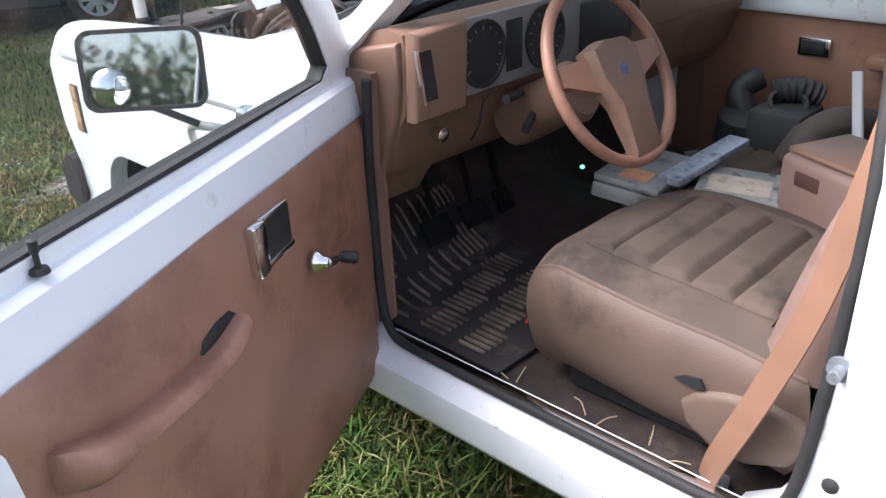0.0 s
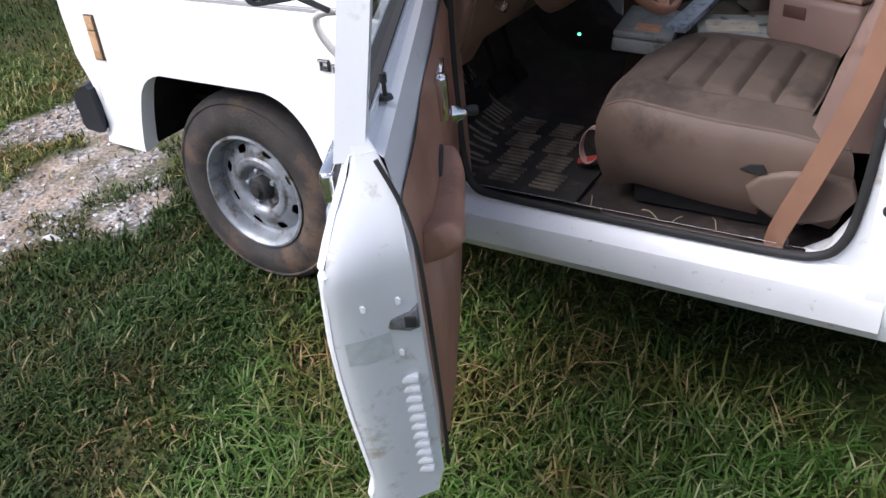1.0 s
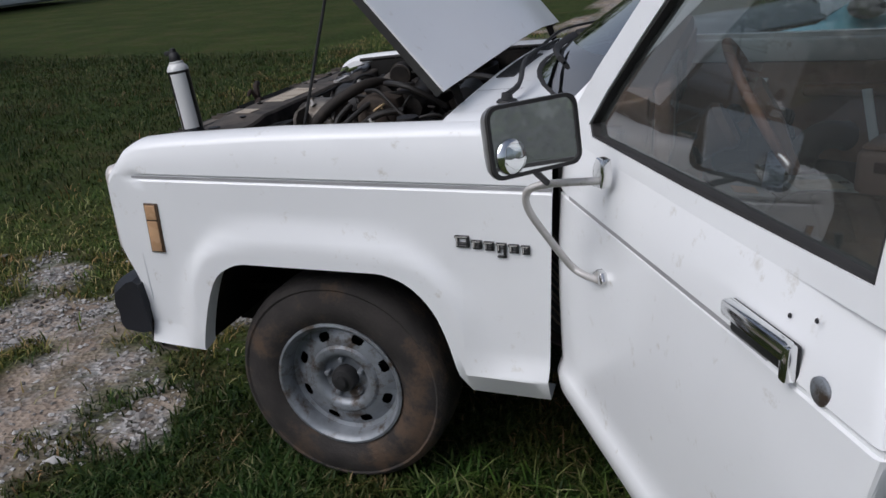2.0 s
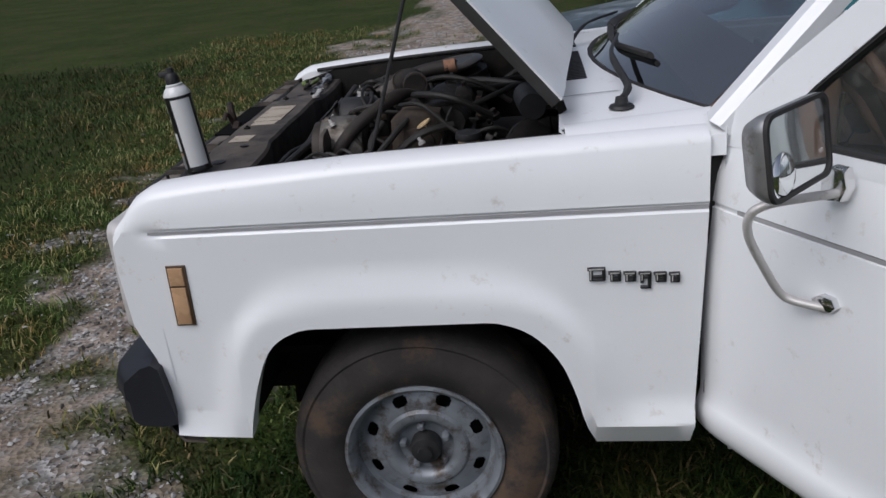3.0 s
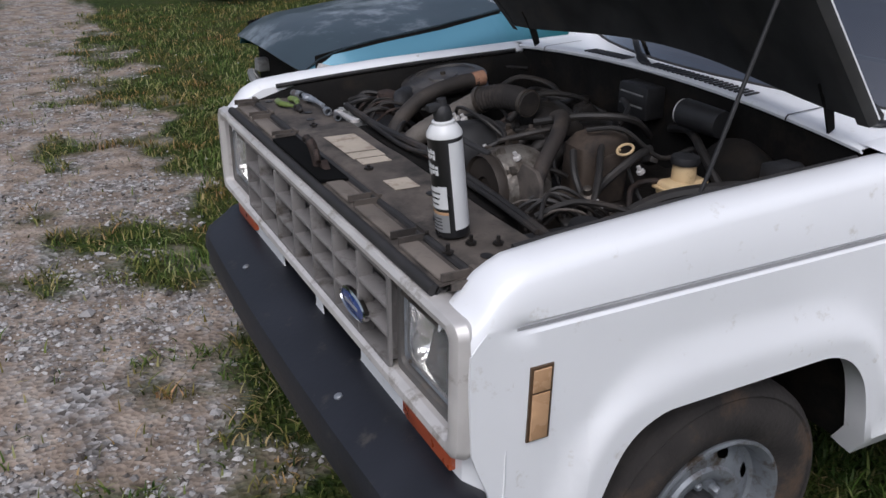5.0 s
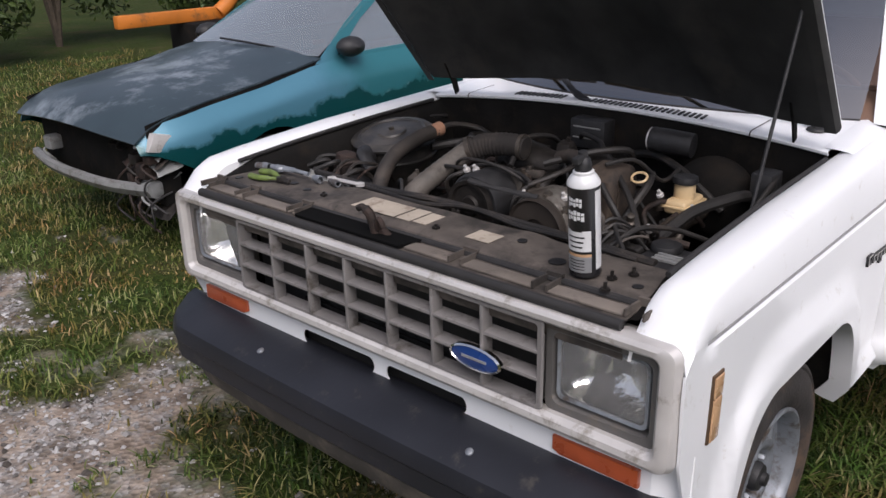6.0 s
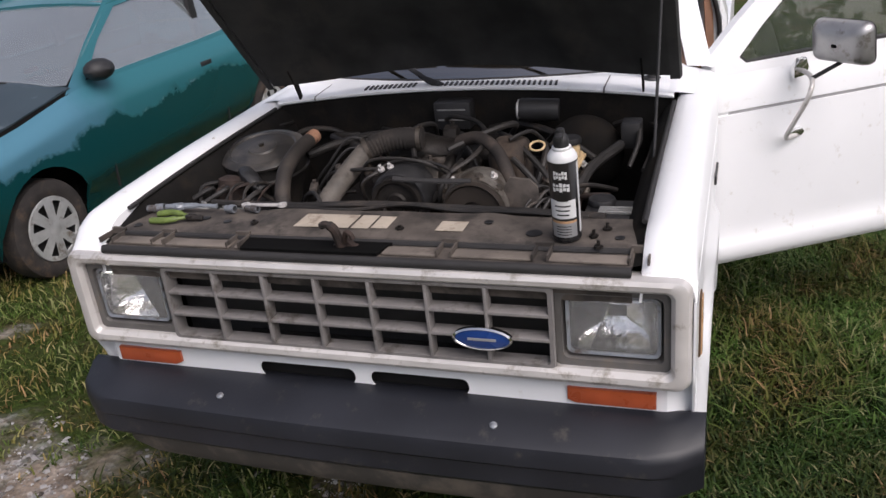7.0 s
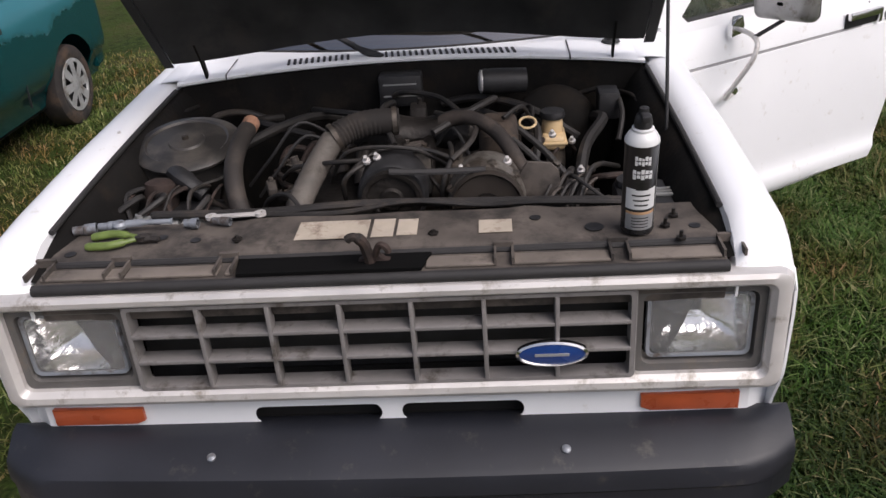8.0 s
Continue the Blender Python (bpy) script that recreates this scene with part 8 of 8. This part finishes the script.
                part("hubcap_spoke", bm, HUBCAP, w)
    car.matrix_world = group_pose
    return car


# Pale blue film stands in for the sky mirrored in the car windows.
CARGLASS = filmed_glass("sky_film_car_glass", (0.30, 0.34, 0.34), 0.06, 0.42, 0.17, (0.62, 0.70, 0.74))
HUBCAP = material("pale_grey_hubcap", (0.42, 0.43, 0.43), 0.45, metal=0.3, var=0.15, scale=15, col2=(0.18, 0.15, 0.12), amount=0.3, dscale=12)
PEEL = peeled_paint("peeling_teal_paint", (0.004, 0.066, 0.072), (0.075, 0.225, 0.31), (0.024, 0.165, 0.195), (0.13, 0.25, 0.28))
hatchback("teal_hatchback", "wrecked teal hatchback with a dark peeling hood and no bumper", PEEL, TEAL_HOOD, Matrix.Identity(4))
DARKCAR = material("black_car_paint", (0.012, 0.012, 0.014), 0.3, var=0.2, coat=0.6)
hatchback("black_hatchback", "black hatchback parked on the far grass", DARKCAR, DARKCAR, pose(-9.9, 7.0, 0.0, 0, 0, 150) @ pose(-0.3, -2.7, 0), wrecked=False)
GREYCAR = material("dark_grey_car_paint", (0.045, 0.05, 0.05), 0.35, var=0.2, coat=0.5)
hatchback("grey_hatchback", "dark grey hatchback parked past the gravel drive", GREYCAR, GREYCAR, pose(-6.2, 1.9, 0.0, 0, 0, 65) @ pose(-3.65, -2.7, 0), wrecked=False)

# orange machine boom in the bushes
boom = thing("log_loader", "orange steel boom of a machine parked by the bushes", "machine", at=(4.5, 8.6, 0))
bm = bmesh.new()
box(bm, 3.3, 4.9, 8.52, 8.64, 0.62, 0.78, 0.02)
part("boom", bm, ORANGE_PAINT, boom, "orange box-section boom")
bm = bmesh.new()
tube(bm, [(4.75, 8.55, 0.70), (4.95, 8.55, 0.85), (5.05, 8.55, 1.05), (5.0, 8.55, 1.25), (4.85, 8.55, 1.32)], 0.10, 10)
part("upright", bm, ORANGE_PAINT, boom, "rusty orange upright")
bm = bmesh.new()
box(bm, 4.2, 5.6, 8.3, 8.9, 0.0, 0.62, 0.04)
part("machine_base", bm, BAY_DARK, boom, "dark machine base")
# white trailer far off
trailer = thing("white_trailer", "long white ribbed trailer far across the grass", "trailer", at=(-21.6, 17.3, 0))
TR = pose(-21.6, 17.3, 0, 0, 0, 90)
for k in range(7):
    bm = bmesh.new()
    box(bm, -5.5, 5.5, -0.03, 0.03, 0.22 + 0.30 * k, 0.46 + 0.30 * k, 0.01)
    bm.transform(TR)
    part("side_board", bm, CAN_WHITE, trailer)
bm = bmesh.new()
box(bm, -5.5, 5.5, 0.03, 2.4, 0.15, 2.3, 0.02)
bm.transform(TR)
part("trailer_body", bm, PLASTIC_GREY, trailer)

# ---- bushes, far trees ----
LEAF = bpy.data.materials.new("bush_leaves")
LEAF.use_nodes = True
_n, _l = LEAF.node_tree.nodes, LEAF.node_tree.links
_g, _r = _n.new("ShaderNodeNewGeometry"), _n.new("ShaderNodeValToRGB")
for e, (p, c) in zip(_r.color_ramp.elements, ((0.0, (0.016, 0.032, 0.008)), (1.0, (0.085, 0.13, 0.03)))):
    e.position, e.color = p, (*c, 1)
_l.new(_g.outputs["Random Per Island"], _r.inputs["Fac"])
_l.new(_r.outputs["Color"], _n["Principled BSDF"].inputs["Base Color"])
_n["Principled BSDF"].inputs["Roughness"].default_value = 0.6
BARK = material("bark", (0.09, 0.07, 0.05), 0.9, var=0.3, scale=10, bump=0.4, bscale=30)


def leaf_mesh(name, lobes, count, size, rng):
    """Leaves as single folded blades spread over uneven lobes."""
    vs, fs = [], []
    for k in range(count):
        cx, cy, cz, r = lobes[rng.integers(len(lobes))]
        d = rng.normal(size=3)
        d /= np.linalg.norm(d)
        p = np.array((cx, cy, cz)) + d * r * rng.uniform(0.55, 1.08) ** 0.6
        p[2] = max(p[2], 0.05)
        a = rng.normal(size=3)
        a /= np.linalg.norm(a)
        b = np.cross(a, d)
        b /= np.linalg.norm(b) + 1e-6
        s = size * rng.uniform(0.6, 1.4)
        i = len(vs)
        vs += [p - a * s, p + b * s * 0.45 + d * s * 0.12, p + a * s, p - b * s * 0.45 + d * s * 0.12]
        fs += [(i, i + 1, i + 2, i + 3)]
    me = bpy.data.meshes.new(name)
    me.from_pydata([tuple(v) for v in vs], [], fs)
    me.materials.append(LEAF)
    return me


def bush(at, height, width, seed, count, size):
    rng = np.random.default_rng(seed)
    b = thing("bush", "dense dark green bush at the edge of the grass", "bush", "bushes by the machine", at=at)
    lobes = [(at[0] + rng.uniform(-1, 1) * width * 0.6, at[1] + rng.uniform(-1, 1) * width * 0.6, height * rng.uniform(0.25, 0.75), width * rng.uniform(0.28, 0.5)) for _ in range(9)]
    ob = new("crown", leaf_mesh("crown", lobes, count, size, rng))
    ob.parent = b
    ob.location = -Vector(at)
    bm = bmesh.new()
    for k in range(4):
        a = k * 1.7 + seed
        tube(bm, [(at[0], at[1], 0), (at[0] + 0.2 * math.cos(a), at[1] + 0.2 * math.sin(a), height * 0.35), (at[0] + 0.5 * width * math.cos(a), at[1] + 0.5 * width * math.sin(a), height * 0.75)], [0.05, 0.035, 0.02], 6)
    part("trunk", bm, BARK, b)


for k, (x, y, h, w) in enumerate(((2.2, 12.2, 2.8, 1.6), (4.4, 12.6, 3.2, 1.8), (6.6, 12.0, 3.0, 1.7), (8.8, 11.6, 3.4, 1.8), (11.2, 11.2, 3.2, 1.9), (13.6, 10.8, 3.4, 2.0))):
    bush((x, y, 0), h, w, 20 + k, 4200, 0.075)


# Added ring of trees: it feeds the reflections and closes the horizon.
def far_woods():
    rng = np.random.default_rng(5)
    lobes = []
    for k in range(260):
        a = 2 * math.pi * k / 260 + rng.uniform(-0.01, 0.01)
        r = rng.uniform(62, 80)
        h = rng.uniform(5, 11)
        for z in (0.2, 0.55, 0.85):
            lobes.append((r * math.cos(a), r * math.sin(a), h * z, rng.uniform(1.6, 2.8)))
    ob = new("far_woods", leaf_mesh("far_woods", lobes, 42000, 0.62, rng))
    tagged(ob, "added far belt of dark green trees, for reflections and the horizon", "woods", kind="stuff")


far_woods()

# ---- grass blades and stones ----
def grass_material(name, stops):
    m = bpy.data.materials.new(name)
    m.use_nodes = True
    n, l = m.node_tree.nodes, m.node_tree.links
    g, r = n.new("ShaderNodeNewGeometry"), n.new("ShaderNodeValToRGB")
    while len(r.color_ramp.elements) < len(stops):
        r.color_ramp.elements.new(0.5)
    for e, (p, c) in zip(r.color_ramp.elements, stops):
        e.position, e.color = p, (*c, 1)
    l.new(g.outputs["Random Per Island"], r.inputs["Fac"])
    tc, tn, pr, tint, mul = n.new("ShaderNodeTexCoord"), n.new("ShaderNodeTexNoise"), n.new("ShaderNodeMapRange"), n.new("ShaderNodeMix"), n.new("ShaderNodeMix")
    tn.inputs["Scale"].default_value, tn.inputs["Detail"].default_value = 2.4, 5
    pr.inputs["From Min"].default_value, pr.inputs["From Max"].default_value = 0.42, 0.64
    tint.data_type = mul.data_type = "RGBA"
    mul.blend_type = "MULTIPLY"
    mul.inputs[0].default_value = 1.0
    tint.inputs[6].default_value, tint.inputs[7].default_value = (0.82, 1.10, 0.95, 1), (1.12, 0.82, 0.78, 1)
    l.new(tc.outputs["Object"], tn.inputs["Vector"]); l.new(tn.outputs["Fac"], pr.inputs["Value"]); l.new(pr.outputs["Result"], tint.inputs[0])
    l.new(r.outputs["Color"], mul.inputs[6]); l.new(tint.outputs[2], mul.inputs[7])
    l.new(mul.outputs[2], n["Principled BSDF"].inputs["Base Color"])
    n["Principled BSDF"].inputs["Roughness"].default_value = 0.6
    n["Principled BSDF"].inputs["Specular IOR Level"].default_value = 0.15
    return m


# Dark green blades; the shade beside the truck is partly in this colour.
DARK_GREEN = grass_material("dark_green_grass_blades", ((0.0, (0.009, 0.020, 0.004)), (0.40, (0.020, 0.036, 0.007)), (0.76, (0.040, 0.056, 0.014)), (0.92, (0.075, 0.068, 0.028)), (1.0, (0.20, 0.155, 0.09))))
# The yellower two are also brightened where the ground looks more lit.
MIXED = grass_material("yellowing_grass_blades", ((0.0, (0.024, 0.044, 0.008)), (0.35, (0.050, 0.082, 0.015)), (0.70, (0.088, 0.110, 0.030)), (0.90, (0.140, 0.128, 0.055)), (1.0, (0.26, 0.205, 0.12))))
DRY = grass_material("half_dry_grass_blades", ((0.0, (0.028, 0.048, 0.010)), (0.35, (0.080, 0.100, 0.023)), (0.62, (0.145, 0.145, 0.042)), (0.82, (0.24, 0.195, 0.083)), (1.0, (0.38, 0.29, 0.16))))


def blades(name, x0, x1, y0, y1, count, hmin, hmax, seed, mat):
    rng = np.random.default_rng(seed)
    xy = np.column_stack((rng.uniform(x0, x1, count), rng.uniform(y0, y1, count)))
    keep = []
    for i, (x, y) in enumerate(xy):
        bare = gravel_at(x, y) + 0.5 * noise.noise(Vector((x * 5, y * 5, 2.0)))
        edge = min(x - x0, x1 - x, y - y0, y1 - y) / 0.8
        keep.append((bare < 0.25 or rng.random() < 0.03) and rng.random() < edge + 0.05)
    xy = xy[np.array(keep)]
    n = len(xy)
    z = np.array([ground_height(x, y) for x, y in xy])
    tuft = np.array([0.75 + 0.6 * noise.noise(Vector((x * 2.2, y * 2.2, 8.0))) for x, y in xy])
    h = rng.uniform(hmin, hmax, n) * np.clip(tuft, 0.35, 1.5)
    a = rng.uniform(0, 2 * math.pi, n)
    lean_ = rng.uniform(0.2, 1.6, n)
    w = rng.uniform(0.0022, 0.0056, n)
    dx, dy = np.cos(a), np.sin(a)
    vs = np.zeros((n, 7, 3))
    for k, t in enumerate((0.0, 0.4, 0.75)):
        px, py = xy[:, 0] + dx * lean_ * h * t * t, xy[:, 1] + dy * lean_ * h * t * t
        pz = z + h * (t - 0.28 * lean_ * t * t)
        ww = w * (1 - 0.55 * t)
        vs[:, 2 * k] = np.column_stack((px - dy * ww, py + dx * ww, pz))
        vs[:, 2 * k + 1] = np.column_stack((px + dy * ww, py - dx * ww, pz))
    vs[:, 6] = np.column_stack((xy[:, 0] + dx * lean_ * h, xy[:, 1] + dy * lean_ * h, z + h * (1 - 0.28 * lean_)))
    base = np.arange(n)[:, None] * 7
    quads = np.concatenate((base + np.array([0, 1, 3, 2]), base + np.array([2, 3, 5, 4])))
    tris = base + np.array([4, 5, 6])
    me = bpy.data.meshes.new(name)
    me.from_pydata(vs.reshape(-1, 3), [], quads.tolist() + tris.tolist())
    me.materials.append(mat)
    return tagged(new(name, me), "short uneven grass with dry blades", "grass", kind="stuff")


blades("grass", -1.3, 1.1, -3.3, -0.1, 70000, 0.03, 0.085, 1, DARK_GREEN)
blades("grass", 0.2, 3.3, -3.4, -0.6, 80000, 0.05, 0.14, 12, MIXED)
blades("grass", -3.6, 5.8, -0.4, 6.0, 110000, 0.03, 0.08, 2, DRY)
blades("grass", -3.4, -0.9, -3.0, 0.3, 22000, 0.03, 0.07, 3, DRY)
blades("grass", -0.9, 3.2, -1.0, 1.4, 26000, 0.04, 0.10, 4, DARK_GREEN)
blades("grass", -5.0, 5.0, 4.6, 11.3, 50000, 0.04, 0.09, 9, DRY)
blades("grass", -11.0, -3.2, -1.0, 9.0, 60000, 0.05, 0.12, 5, DARK_GREEN)
blades("grass", 2.4, 6.5, -5.5, -1.0, 45000, 0.03, 0.08, 6, DARK_GREEN)

STONE = bpy.data.materials.new("limestone_gravel")
STONE.use_nodes = True
_n, _l = STONE.node_tree.nodes, STONE.node_tree.links
_g, _r = _n.new("ShaderNodeNewGeometry"), _n.new("ShaderNodeValToRGB")
for e, (p, c) in zip(_r.color_ramp.elements, ((0.0, (0.07, 0.060, 0.052)), (1.0, (0.48, 0.47, 0.46)))):
    e.position, e.color = p, (*c, 1)
_l.new(_g.outputs["Random Per Island"], _r.inputs["Fac"])
_l.new(_r.outputs["Color"], _n["Principled BSDF"].inputs["Base Color"])
_n["Principled BSDF"].inputs["Roughness"].default_value = 0.9
_n["Principled BSDF"].inputs["Specular IOR Level"].default_value = 0.25


def stones(x0, x1, y0, y1, count, seed):
    rng = np.random.default_rng(seed)
    oct_v = np.array([(1, 0, 0), (0, 1, 0), (-1, 0, 0), (0, -1, 0), (0, 0, 1), (0, 0, -1), (0.6, 0.6, 0.5), (-0.6, 0.6, 0.45)])
    oct_f = [(0, 6, 4), (6, 1, 4), (1, 7, 4), (7, 2, 4), (2, 3, 4), (3, 0, 4), (0, 1, 6), (1, 2, 7), (0, 5, 1), (1, 5, 2), (2, 5, 3), (3, 5, 0)]
    vs, fs = [], []
    for k in range(count):
        x, y = rng.uniform(x0, x1), rng.uniform(y0, y1)
        b = gravel_at(x, y) + 0.35 * noise.noise(Vector((x * 4, y * 4, 2.0)))
        sandy = noise.noise(Vector((x * 1.7, y * 1.7, 4.4)))
        if (b < 0.2 and rng.random() > 0.04) or rng.random() < 0.9 * step(0.0, 0.35, sandy):
            continue
        s = 0.0035 + 0.013 * rng.random() ** 2.6 + (0.016 * rng.random() if rng.random() < 0.012 else 0)
        a = rng.uniform(0, 2 * math.pi)
        sc = rng.uniform(0.6, 1.4, 3) * s
        sc[2] *= 0.6
        v = oct_v * rng.uniform(0.75, 1.25, (8, 1)) * sc
        c, d = math.cos(a), math.sin(a)
        i = len(vs)
        gz = ground_height(x, y)
        vs += [(x + c * p[0] - d * p[1], y + d * p[0] + c * p[1], gz + sc[2] * 0.35 + p[2]) for p in v]
        fs += [tuple(i + j for j in f) for f in oct_f]
    me = bpy.data.meshes.new("gravel_stones")
    me.from_pydata(vs, [], fs)
    me.materials.append(STONE)
    tagged(new("gravel_stones", me), "loose pale limestone gravel on the drive", "gravel", kind="stuff")


stones(-3.0, -0.1, -1.6, 3.4, 26000, 7)
stones(-3.4, 0.8, 3.4, 9.0, 9000, 8)
